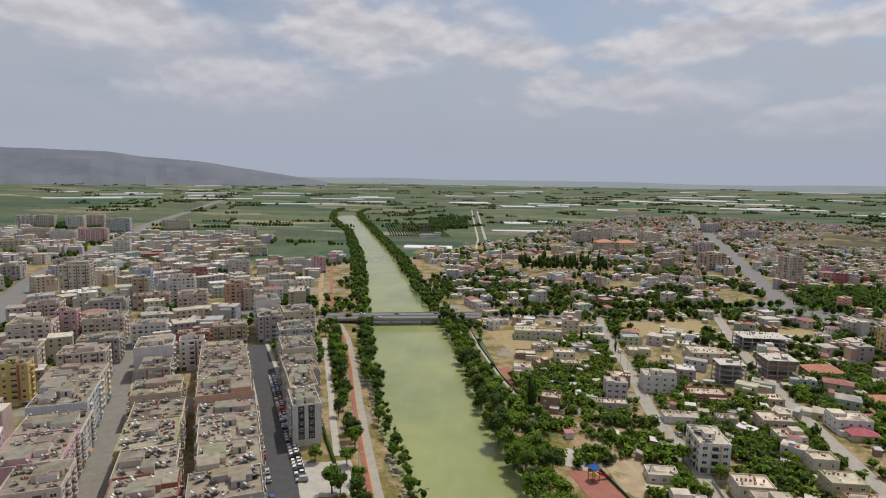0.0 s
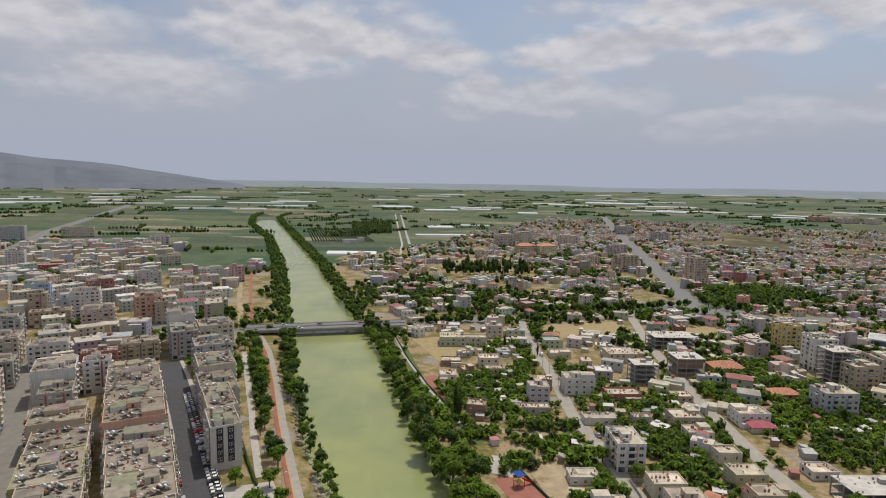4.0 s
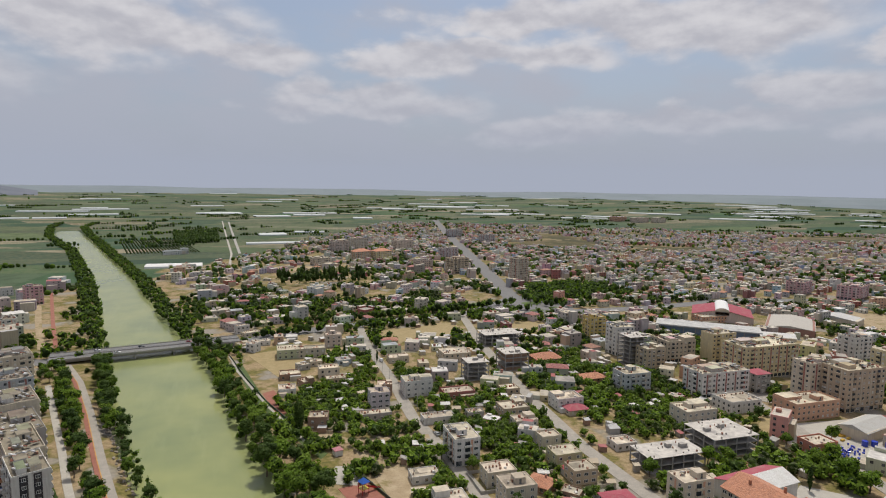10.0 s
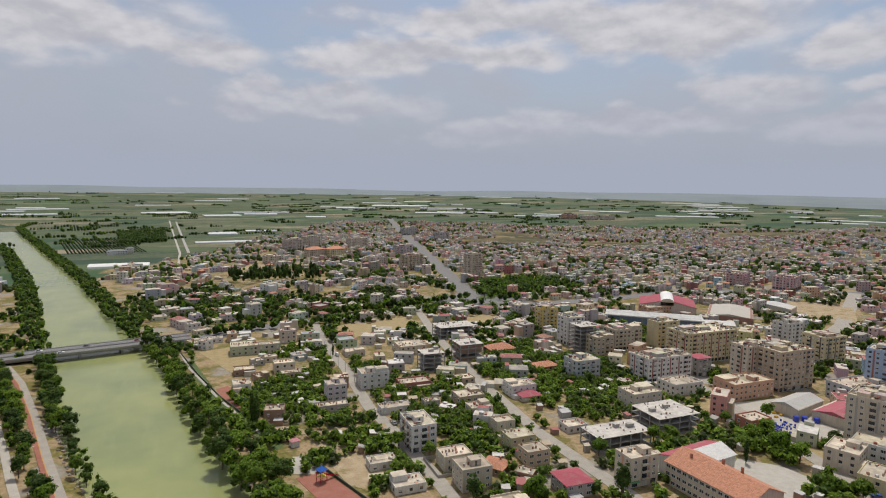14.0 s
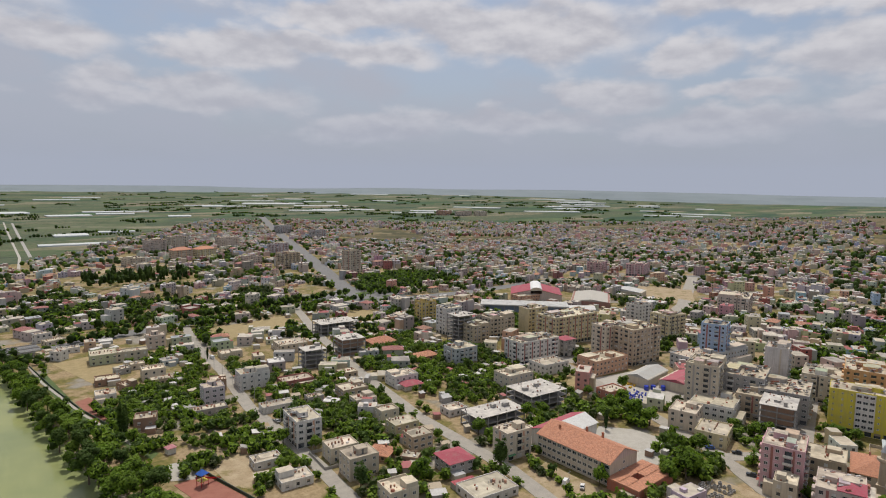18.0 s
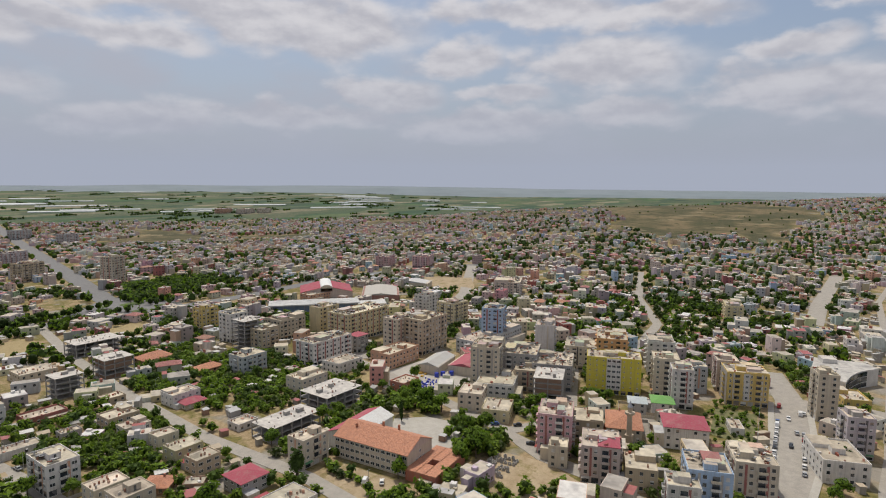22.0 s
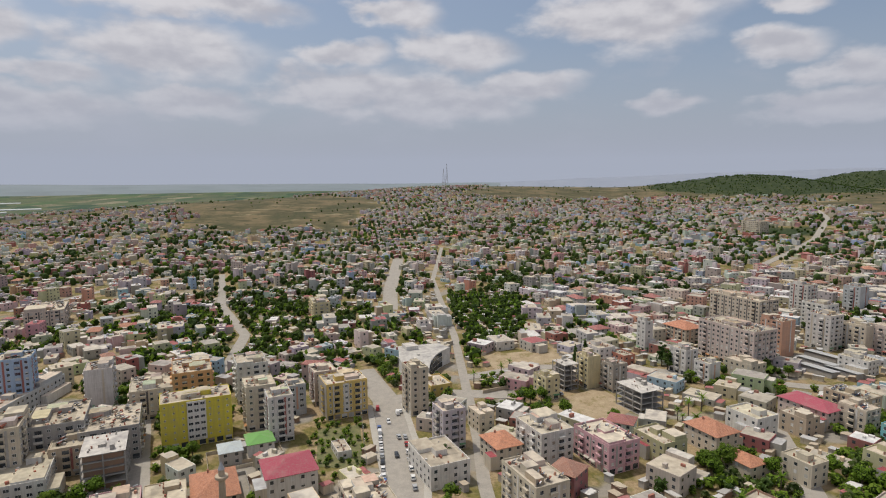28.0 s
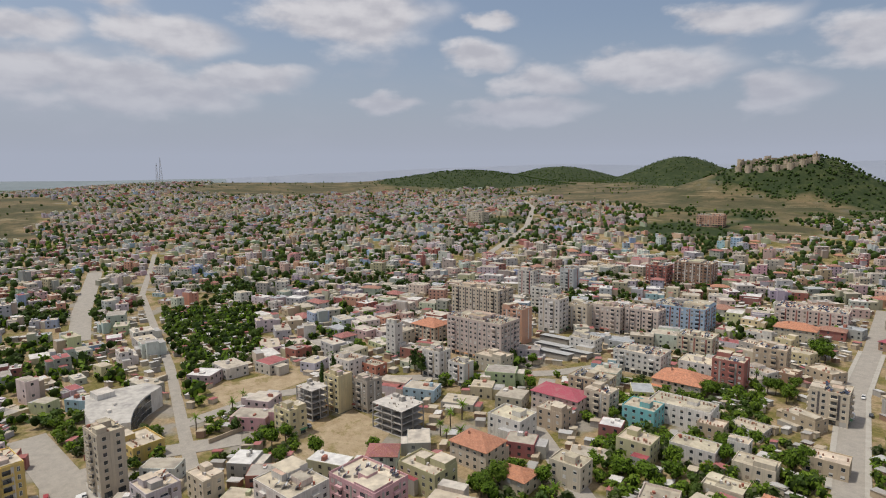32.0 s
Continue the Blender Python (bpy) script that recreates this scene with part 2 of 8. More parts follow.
def make_ground():
    """Earth, dry grass, farmland, scrub: weights by the ground's own use (red farmland, green scrub, blue bare slope)."""
    m = Mat("ground_earth", 0.95)
    m.b.inputs["Specular IOR Level"].default_value = 0.15
    use = m.n.new("ShaderNodeSeparateColor")
    m.l.new(m.attr("Use"), use.inputs[0])
    fine, mid, wide = m.noise(0.5, 6, 0.7), m.noise(0.06, 5, 0.6), m.noise(0.008, 4)
    earth = m.ramp(fine, [(0.3, (0.20, 0.145, 0.08)), (0.55, (0.31, 0.235, 0.138)), (0.8, (0.42, 0.335, 0.215))])
    grass = m.ramp(fine, [(0.3, (0.075, 0.08, 0.022)), (0.55, (0.17, 0.145, 0.05)), (0.8, (0.30, 0.225, 0.09))])
    town = m.mix(m.step(mid, 0.44, 0.54), earth, grass)
    town = m.mix(m.step(m.noise(0.03, 3), 0.55, 0.63), town, m.ramp(fine, [(0.3, (0.22, 0.20, 0.17)), (0.8, (0.32, 0.29, 0.245))]))
    cell = m.voronoi(0.0085, m.stretch(0.55, 1.5, 1.0))
    hue = m.n.new("ShaderNodeSeparateColor")
    m.l.new(cell, hue.inputs[0])
    field = m.ramp(hue.outputs[0], [(0.1, (0.042, 0.08, 0.048)), (0.3, (0.062, 0.112, 0.05)), (0.45, (0.115, 0.145, 0.07)), (0.6, (0.038, 0.066, 0.046)), (0.8, (0.085, 0.12, 0.068)), (0.92, (0.25, 0.22, 0.15))])
    rows = m.step(m.voronoi(0.14, out="Distance"), 0.25, 0.62)
    field = m.mix(m.math("MULTIPLY", m.step(hue.outputs[1], 0.35, 0.45), m.math("MULTIPLY", rows, 0.75)), field, m.mix(hue.outputs[2], (0.095, 0.105, 0.062), (0.16, 0.145, 0.09)))
    field = m.mix(m.step(m.noise(0.03, 6, 0.7), 0.46, 0.66, 0, 0.6), field, (0.04, 0.062, 0.032))
    scrub = m.mix(m.step(m.noise(0.05, 6, 0.7), 0.48, 0.66), (0.03, 0.045, 0.018), m.mix(wide, (0.05, 0.066, 0.026), (0.078, 0.088, 0.036)))
    terrace = m.noise(0.05, 3, 0.6, m.stretch(0.16, 0.16, 4.2))
    bare = m.mix(m.step(m.noise(0.012, 6, 0.65), 0.4, 0.6), (0.16, 0.125, 0.07), (0.07, 0.07, 0.036))
    bare = m.mix(m.step(terrace, 0.52, 0.6), bare, m.mix(m.noise(0.02, 3), (0.048, 0.054, 0.028), (0.10, 0.086, 0.048)))
    bare = m.mix(m.step(m.noise(0.05, 3, 0.6, m.stretch(0.2, 0.2, 9.0)), 0.62, 0.66, 0, 0.75), bare, (0.27, 0.22, 0.135))
    bare = m.mix(m.step(m.noise(0.07, 6, 0.72), 0.54, 0.64, 0, 0.85), bare, (0.042, 0.055, 0.025))
    c = m.mix(use.outputs[0], town, field)
    c = m.mix(use.outputs[1], c, scrub)
    c = m.mix(use.outputs[2], c, bare)
    m.bump(m.noise(0.8, 6), 0.3, 0.5)
    return m.done(c)


def make_water():
    m = Mat("river_water", 0.2)
    c = m.mix(m.step(m.noise(0.012, 4, 0.6), 0.38, 0.62), (0.265, 0.285, 0.115), (0.19, 0.222, 0.10))
    c = m.mix(m.step(m.noise(0.05, 5, 0.6, m.stretch(2.0, 0.35, 1)), 0.5, 0.75, 0, 0.35), c, (0.31, 0.33, 0.15))
    m.bump(m.noise(0.35, 5, 0.6), 0.06, 0.25)
    m.b.inputs["Specular IOR Level"].default_value = 0.22
    return m.done(c)


def make_road(name, a, b, rough=0.9):
    m = Mat(name, rough)
    c = m.mix(m.step(m.noise(0.25, 6, 0.7), 0.35, 0.7), a, b)
    c = m.mix(m.step(m.noise(2.5, 4), 0.5, 0.75, 0, 0.4), c, tuple(v * 1.35 for v in b))
    return m.done(c)


def make_dirt():
    """Trodden sandy earth with wheel-worn pale spots, stones and dry weeds."""
    m = Mat("bare_dirt", 0.95)
    m.b.inputs["Specular IOR Level"].default_value = 0.15
    c = m.mix(m.step(m.noise(0.16, 6, 0.7), 0.35, 0.68), (0.29, 0.22, 0.135), (0.42, 0.34, 0.23))
    c = m.mix(m.step(m.noise(1.1, 5, 0.7), 0.52, 0.7, 0, 0.6), c, (0.20, 0.155, 0.095))
    c = m.mix(m.step(m.noise(0.09, 6, 0.72), 0.53, 0.62, 0, 0.8), c, m.mix(m.noise(0.8, 4), (0.09, 0.09, 0.03), (0.30, 0.235, 0.10)))
    m.bump(m.noise(1.6, 6), 0.12, 0.6)
    return m.done(c)


PAINT, DECK, TILES, GLASS = make_paint(), make_deck(), make_tiles(), make_glass()
GROUND, WATER = make_ground(), make_water()
ASPHALT = make_road("asphalt_dark", (0.045, 0.046, 0.05), (0.07, 0.07, 0.073))
STREET = make_road("worn_street", (0.26, 0.24, 0.21), (0.345, 0.315, 0.27))
ALLEY = make_road("dusty_asphalt", (0.15, 0.14, 0.125), (0.215, 0.20, 0.175))
HIGHWAY = make_road("grey_asphalt", (0.13, 0.13, 0.13), (0.19, 0.185, 0.18))
PAVING = make_road("light_paving", (0.33, 0.31, 0.27), (0.42, 0.395, 0.35))
REDPATH = make_road("red_track", (0.24, 0.085, 0.06), (0.30, 0.13, 0.09))
OCHRE = make_road("ochre_paint", (0.42, 0.22, 0.05), (0.50, 0.29, 0.08))
DIRT = make_dirt()
CONCRETE = make_plain("raw_concrete", (0.34, 0.325, 0.30), 0.9, 0, 0.8, 0.5, (0.2, 0.19, 0.175))
STEEL = make_plain("galvanised_steel", (0.45, 0.46, 0.47), 0.45, 0.6)
WHITE = make_plain("white_enamel", (0.72, 0.72, 0.70), 0.45, 0, 2, 0.25, (0.4, 0.38, 0.34))
SOLAR = make_plain("solar_glass", (0.03, 0.04, 0.07), 0.12, 0.0, 1, 0.1)
RUST = make_plain("rusty_red", (0.32, 0.10, 0.06), 0.8, 0, 3, 0.5, (0.16, 0.07, 0.05))
BARK = make_plain("bark", (0.13, 0.10, 0.07), 0.95, 0, 3, 0.5, (0.05, 0.04, 0.03))
RUBBER = make_plain("rubber", (0.02, 0.02, 0.02), 0.8)
STONE = make_plain("castle_stone", (0.46, 0.38, 0.28), 0.95, 0, 0.12, 0.6, (0.26, 0.21, 0.155))
ROCK = make_plain("bank_rock", (0.36, 0.31, 0.25), 0.95, 0, 0.7, 0.6, (0.17, 0.15, 0.12))
LEAF = make_leaf("leaf_green", (0.075, 0.14, 0.012), (0.13, 0.215, 0.022), (0.20, 0.285, 0.038))
LEAF_DARK = make_leaf("needle_green", (0.036, 0.066, 0.018), (0.056, 0.098, 0.026), (0.085, 0.135, 0.035))
# near-black green: the shade inside the crowns put into the leaf colour
LEAF_SHADE = make_leaf("shaded_inner_leaf", (0.016, 0.03, 0.005), (0.026, 0.048, 0.008), (0.04, 0.068, 0.012))
LEAF_GREY = make_leaf("olive_green", (0.06, 0.075, 0.035), (0.085, 0.10, 0.05), (0.12, 0.13, 0.07))


# ---- mesh building ----
class MB:
    """Collects polygons with a material and a colour each, then becomes one mesh."""

    def __init__(self):
        self.v, self.f, self.m, self.c, self.mats = [], [], [], [], []

    def slot(self, mat):
        if mat not in self.mats:
            self.mats.append(mat)
        return self.mats.index(mat)

    def poly(self, pts, mat, col=(0.5, 0.5, 0.5)):
        i = len(self.v)
        self.v.extend(pts)
        self.f.append(tuple(range(i, i + len(pts))))
        self.m.append(self.slot(mat)), self.c.append(col)

    def faces(self, pts, faces, mat, col=(0.5, 0.5, 0.5)):
        i, s = len(self.v), self.slot(mat)
        self.v.extend(pts)
        for f in faces:
            self.f.append(tuple(i + k for k in f))
            self.m.append(s), self.c.append(col)

    def box(self, cx, cy, z0, sx, sy, h, mat, col=(0.5, 0.5, 0.5), rot=0.0, bottom=False, top=None, topcol=None):
        c, s = math.cos(rot), math.sin(rot)
        p = [(cx + a * sx / 2 * c - b * sy / 2 * s, cy + a * sx / 2 * s + b * sy / 2 * c) for a, b in ((-1, -1), (1, -1), (1, 1), (-1, 1))]
        pts = [(x, y, z0) for x, y in p] + [(x, y, z0 + h) for x, y in p]
        self.faces(pts, [(0, 1, 5, 4), (1, 2, 6, 5), (2, 3, 7, 6), (3, 0, 4, 7)] + ([(3, 2, 1, 0)] if bottom else []), mat, col)
        self.faces(pts[4:], [(0, 1, 2, 3)], top or mat, topcol or col)

    def tube(self, a, b, r0, r1, mat, n=6, col=(0.5, 0.5, 0.5), caps=True):
        a, b = Vector(a), Vector(b)
        z = (b - a).normalized()
        x = z.orthogonal().normalized()
        y = z.cross(x)
        pts = [tuple(p + (x * math.cos(k * 6.2832 / n) + y * math.sin(k * 6.2832 / n)) * r) for p, r in ((a, r0), (b, r1)) for k in range(n)]
        fs = [(k, (k + 1) % n, n + (k + 1) % n, n + k) for k in range(n)]
        if caps:
            fs += [tuple(range(n, 2 * n)), tuple(range(n - 1, -1, -1))]
        self.faces(pts, fs, mat, col)

    def mesh(self, name):
        me = bpy.data.meshes.new(name)
        me.from_pydata(self.v, [], self.f)
        for mat in self.mats:
            me.materials.append(mat)
        me.polygons.foreach_set("material_index", self.m)
        at = me.attributes.new("Col", "FLOAT_COLOR", "FACE")
        at.data.foreach_set("color", np.array([(*c, 1.0) for c in self.c], dtype=np.float32).ravel())
        me.update()
        return me


def part(name, mb, parent, label="", at=None):
    """One mesh object under a thing or a part; mb is an MB or a ready mesh."""
    ob = new(name, mb if isinstance(mb, bpy.types.Mesh) else mb.mesh(name))
    ob.parent = parent
    if at is not None:
        ob.matrix_basis = at
    return tagged(ob, label)


def thing(name, m, label, category, group="", kind=""):
    ob = new(name)
    ob.empty_display_size = 0.5
    ob.matrix_world = m
    return tagged(ob, label, category, group, kind)



# ---- the lie of the land ----
RIVER_Y = [-600, 60, 207, 268, 345, 428, 525, 638, 872, 1226, 1400, 1560, 1800, 1960]
RIVER_L = [30, 14, -15, -34, -52, -67, -84, -104, -149, -231, -288, -338, -384, -392]
RIVER_R = [92, 66, 27, 14, 4, -7, -32, -56, -104, -190, -232, -272, -326, -318]
HILLS = [(1500, 450, 380, 50), (2000, 120, 420, 24), (2350, -350, 420, 56), (2150, -950, 380, 38), (1800, -1250, 210, 66), (2121, -1990, 230, 104), (1425, -1910, 150, 124), (740, -1010, 200, 20), (480, -1050, 260, 20), (1350, -450, 420, 29), (1000, -900, 300, 19), (1350, -1450, 400, 12), (1100, 100, 350, -16), (1000, -1500, 350, 45), (1600, 900, 400, -6), (1600, -2000, 500, 11), (2000, -1500, 400, 22), (835, -1091, 52, 14), (798, -1115, 52, 8), (762, -1137, 52, 28), (726, -1158, 52, 25), (690, -1176, 52, 13), (655, -1193, 52, 30), (621, -1208, 52, 40), (588, -1222, 52, 11), (525, -1245, 52, 26)]


def river_l(y):
    return float(np.interp(y, RIVER_Y, RIVER_L))


def river_r(y):
    return float(np.interp(y, RIVER_Y, RIVER_R))


def land(x, y):
    """Height of the ground, banks and river bed left out (arrays or numbers)."""
    x, y = np.asarray(x, float), np.asarray(y, float)
    z = 0 * x
    for cx, cy, r, a in HILLS:
        z = z + a * np.exp(-((x - cx) ** 2 + (y - cy) ** 2) / (2 * r * r))
    d = np.hypot(x, y)
    z = z * np.clip((d - 420) / 250, 0, 1)
    az = np.degrees(np.arctan2(x, y))
    far = np.interp(az, [-40, 40, 62, 100], [84, 84, 50, 60])
    return z + far * np.clip((d - 1300) / 3600, 0, 1.0) ** 1.6


def height(x, y):
    return float(land(x, y))


def town_use(x, y):
    """0 farmland, 1 town, 2 bare slope, 3 wooded hill, 4 dry hillside."""
    n = noise.noise((x * 0.006, y * 0.006, 1.3)) + 0.5 * noise.noise((x * 0.02, y * 0.02, 4.1))
    d, az = math.hypot(x, y) + 130 * n, math.degrees(math.atan2(x, y)) + 4 * n
    if y > 100 and x < river_l(y):
        edge = (1080 if x < -330 else 800) + 120 * n
        return 1 if y < edge and x > -1250 else 0
    if y > 830 and x < np.interp(y, [860, 1060, 1280, 1850, 2100], [-60, 30, 170, 480, 640]) + 60 * n:
        return 0
    if az < 62 and d > 1900:
        return 0
    if 29 < az < 37 and 1300 < d < 1640 or 39 < az < 48 and 1240 < d < 1400 or 50 < az < 58 and 1520 < d < 1740:
        return 2
    if 63 < az <= 74 and 1560 < d < 1950 or 74 < az < 86 and 1230 < d < 2450 or 85 < az < 91 and 1190 < d < 1800:
        return 2
    if az < 100 and d > 2450:
        return 0
    for cx, cy, rad in ((1832, -770, 110), (1250, -1010, 80), (512, -845, 36)):
        if math.hypot(x - cx, y - cy) < rad + 30 * n:
            return 2
    wild = 70 * n
    for cx, cy, r in ((700, -1165, 105), (600, -1225, 120), (741, -850, 36), (690, -862, 28), (600, -930, 30), (547, -985, 30), (497, -1060, 34), (1425, -1910, 330), (1800, -1250, 330), (2121, -1990, 420), (1980, -1500, 260)):
        if math.hypot(x - cx, y - cy) < r + wild:
            return 3
    if math.hypot(x - 880, y + 640) < 55 + wild or math.hypot(x - 640, y + 760) < 50 + wild:
        return 3
    if az > 131 and d > np.interp(az, [131, 137, 138.5, 150, 155], [1390, 1250, 1020, 1060, 1100]) or az > 100 and d > 1850 or d > 2450:
        return 4
    return 1


def build_ground():
    def lines(spans):
        out = []
        for a, b, s in spans:
            out += list(np.arange(a, b, s))
        return np.array(out + [spans[-1][1]], float)

    xs = lines([(-5600, -2200, 170), (-2200, -450, 50), (-450, 110, 6), (110, 700, 30), (700, 2700, 40), (2700, 5600, 170)])
    ys = lines([(-4500, -2400, 150), (-2400, -700, 40), (-700, 100, 25), (100, 1960, 14), (1960, 2600, 60), (2600, 5600, 170)])
    gx, gy = np.meshgrid(xs, ys)
    gz = land(gx, gy)
    ll, rr = np.interp(gy, RIVER_Y, RIVER_L), np.interp(gy, RIVER_Y, RIVER_R)
    inside = np.minimum(gx - ll, rr - gx)
    cut = np.clip((inside + 9) / 14, 0, 1) * (gy < 1955)
    gz = gz - 5.0 * cut
    ny, nx = gx.shape
    verts = np.stack([gx, gy, gz], -1).reshape(-1, 3)
    k = np.arange(ny * nx).reshape(ny, nx)
    quads = np.stack([k[:-1, :-1], k[:-1, 1:], k[1:, 1:], k[1:, :-1]], -1).reshape(-1, 4)
    me = bpy.data.meshes.new("ground")
    me.from_pydata(verts.tolist(), [], quads.tolist())
    me.materials.append(GROUND)
    use = np.zeros((ny * nx, 4), np.float32)
    for i, (x, y, z) in enumerate(verts):
        u = town_use(x, y)
        use[i] = ((u == 0), (u == 3), (u in (2, 4)), 1)
    at = me.attributes.new("Use", "FLOAT_COLOR", "POINT")
    at.data.foreach_set("color", use.ravel())
    me.polygons.foreach_set("use_smooth", np.ones(len(quads), bool))
    me.update()
    tagged(new("ground", me), "dry earth, gardens, farmland and scrubby hillsides round the town", "ground", kind="structure")


build_ground()


def build_river():
    ys = list(range(-600, 1960, 20)) + [1960]
    pts, faces = [], []
    for y in ys:
        l, r = river_l(y) - 5, river_r(y) + 5
        pts += [(l + (r - l) * k / 4, y, -1.7) for k in range(5)]
    for i in range(len(ys) - 1):
        faces += [(5 * i + k, 5 * i + k + 1, 5 * i + k + 6, 5 * i + k + 5) for k in range(4)]
    me = bpy.data.meshes.new("river")
    me.from_pydata(pts, [], faces)
    me.materials.append(WATER)
    tagged(new("river", me), "slow milky green river between tree-lined banks", "river", kind="structure")


build_river()

ROADS = []      # polylines with half widths, for keeping buildings and trees off


def road(name, pts, width, mat, label, category="road", lift=0.15, z=None):
    """A ribbon along a polyline, laid on the land, with kerb-high edges."""
    dense = []
    for (x0, y0), (x1, y1) in zip(pts[:-1], pts[1:]):
        n = max(1, int(math.hypot(x1 - x0, y1 - y0) / 12))
        dense += [(x0 + (x1 - x0) * k / n, y0 + (y1 - y0) * k / n) for k in range(n)]
    dense.append(pts[-1])
    lift = lift + 0.004 * len(ROADS)
    ROADS.append((dense, width / 2))
    mb = MB()
    rows = []
    for i, (x, y) in enumerate(dense):
        a, b = dense[max(0, i - 1)], dense[min(len(dense) - 1, i + 1)]
        t = Vector((b[0] - a[0], b[1] - a[1])).normalized()
        nx, ny = -t.y * width / 2, t.x * width / 2
        h = [(height(x + s * nx, y + s * ny) if z is None else z) + lift for s in (1, -1)]
        rows.append([(x + nx, y + ny, h[0]), (x - nx, y - ny, h[1])])
    for (a, b), (c, d) in zip(rows[:-1], rows[1:]):
        mb.poly([b, d, c, a], mat)
        for p, q in ((a, c), (d, b)):
            mb.poly([p, q, (q[0], q[1], q[2] - 0.6), (p[0], p[1], p[2] - 0.6)], mat)
    ob = tagged(new(name, mb.mesh(name)), label, category, kind="structure")
    return ob


# ---- streets ----
road("street", [(-30, 110), (-64, 200), (-91, 276), (-124, 353), (-140, 388)], 13, ASPHALT, "dark asphalt street lined with parked cars")
road("street", [(-95, 120), (-128, 190), (-205, 340), (-232, 395), (-262, 440)], 13, ALLEY, "worn grey street between apartment blocks")
road("road", [(-445, 606), (-380, 572), (-312, 532), (-238, 500), (-170, 477), (-105, 462)], 15, HIGHWAY, "wide grey road leading to the bridge")
road("avenue", [(-325, 350), (-340, 385), (-372, 455), (-413, 518), (-476, 651), (-518, 792), (-704, 1304), (-940, 2290)], 24, HIGHWAY, "broad grey avenue through the west of the town")
road("road", [(14, 478), (77, 500), (148, 514), (235, 524), (300, 532)], 17, HIGHWAY, "wide grey road leading off the bridge")
road("road", [(300, 532), (312, 575), (345, 680), (383, 800), (507, 1205), (620, 1580), (757, 2013)], 21, HIGHWAY, "long straight main road through the town")
road("road", [(300, 532), (330, 500), (420, 492), (563, 496), (694, 444), (742, 402), (900, 300)], 18, HIGHWAY, "wide grey main road past the bus station")
road("street", [(118, 500), (108, 427), (105, 361), (97, 289), (98, 246), (97, 205), (92, 120)], 6.8, STREET, "pale concrete street between garden houses")
road("street", [(225, 520), (197, 416), (175, 307), (163, 225), (161, 157), (150, 100), (140, 20)], 7.4, STREET, "pale concrete street between garden houses")
road("street", [(97, 262), (60, 268), (38, 290)], 5, DIRT, "dirt lane between walled gardens")
road("street", [(300, 255), (318, 232), (342, 219), (380, 234), (465, 276), (560, 310), (742, 402)], 13, STREET, "wide pale street past the market")
road("street", [(196, 10), (222, 51), (230, 82), (246, 108), (264, 96), (285, 91), (324, 104), (380, 122)], 9, STREET, "pale dusty street beside a yellow block")
road("street", [(246, 108), (258, 140), (282, 205), (300, 255)], 8, STREET, "pale street along the market")
road("road", [(150, -4), (240, -8), (285, -13), (322, -10), (366, -8), (420, 5)], 15, STREET, "wide pale boulevard with parked cars and vans")
road("street", [(366, -8), (372, -40), (365, -75)], 12, STREET, "pale street crossing the boulevard")
road("street", [(200, -38), (273, -43), (310, -48), (396, -56), (493, -65), (736, -77), (980, -120)], 5.5, STREET, "narrow pale street climbing towards the hill")
road("street", [(590, -20), (700, -26), (895, -46)], 15, STREET, "steep broad concrete street climbing the slope")
road("street", [(396, -56), (410, -100), (400, -160), (350, -250), (330, -330)], 9, STREET, "pale street through the town centre")
road("street", [(215, -150), (300, -190), (345, -240)], 9, STREET, "pale street with shops")
road("street", [(170, -170), (195, -246), (237, -354), (262, -440), (300, -560)], 10, STREET, "pale straight street at the edge of the centre")
road("street", [(30, 2000), (30, 1500), (30, 1110), (20, 900)], 3.6, PAVING, "pale straight track through the fields")
road("canal", [(48, 1960), (46, 1500), (44, 1110)], 5, CONCRETE, "straight concrete irrigation canal", "canal")
road("street", [(420, 90), (520, 95), (640, 140), (820, 180)], 8, STREET, "pale street between low houses")
road("street", [(541, 279), (620, 200), (700, 130), (760, 40)], 9, STREET, "pale street between low houses")
road("street", [(700, -470), (820, -640), (960, -780), (1130, -900)], 9, STREET, "pale street climbing the valley")
road("street", [(640, 330), (780, 260), (900, 160), (990, 60)], 8, STREET, "pale street between low houses")
PROMENADE = [(-16, 160), (-29, 204), (-39, 242), (-50, 286), (-64, 347), (-80, 409), (-95, 452)]
road("path", PROMENADE, 3.4, STREET, "light paved riverside promenade", "path")
road("cycle_path", [(x - 3.0, y) for x, y in PROMENADE], 1.9, REDPATH, "red cycle track along the promenade", "path", 0.19)
road("kerb", [(x - 1.85, y) for x, y in PROMENADE], 0.35, OCHRE, "ochre painted kerb beside the cycle track", "kerb", 0.24)
road("path", [(-50, 232), (-60, 268), (-68, 300), (-82, 352), (-97, 408)], 3.2, PAVING, "light concrete path between hedge and park", "path")
road("path", [(-121, 500), (-146, 600), (-182, 760)], 5, DIRT, "bare earth strip beside the riverside walk", "path", 0.1)
road("path", [(-112, 500), (-135, 600), (-170, 760)], 3, REDPATH, "red paved riverside walk", "path")
road("path", [(39, 272), (25, 330), (12, 400), (8, 440)], 1.5, PAVING, "light riverside walking track", "path")
road("path", [(-30, 560), (-52, 660), (-96, 870), (-150, 1100), (-200, 1330)], 5, DIRT, "dirt levee track beside the river", "path")


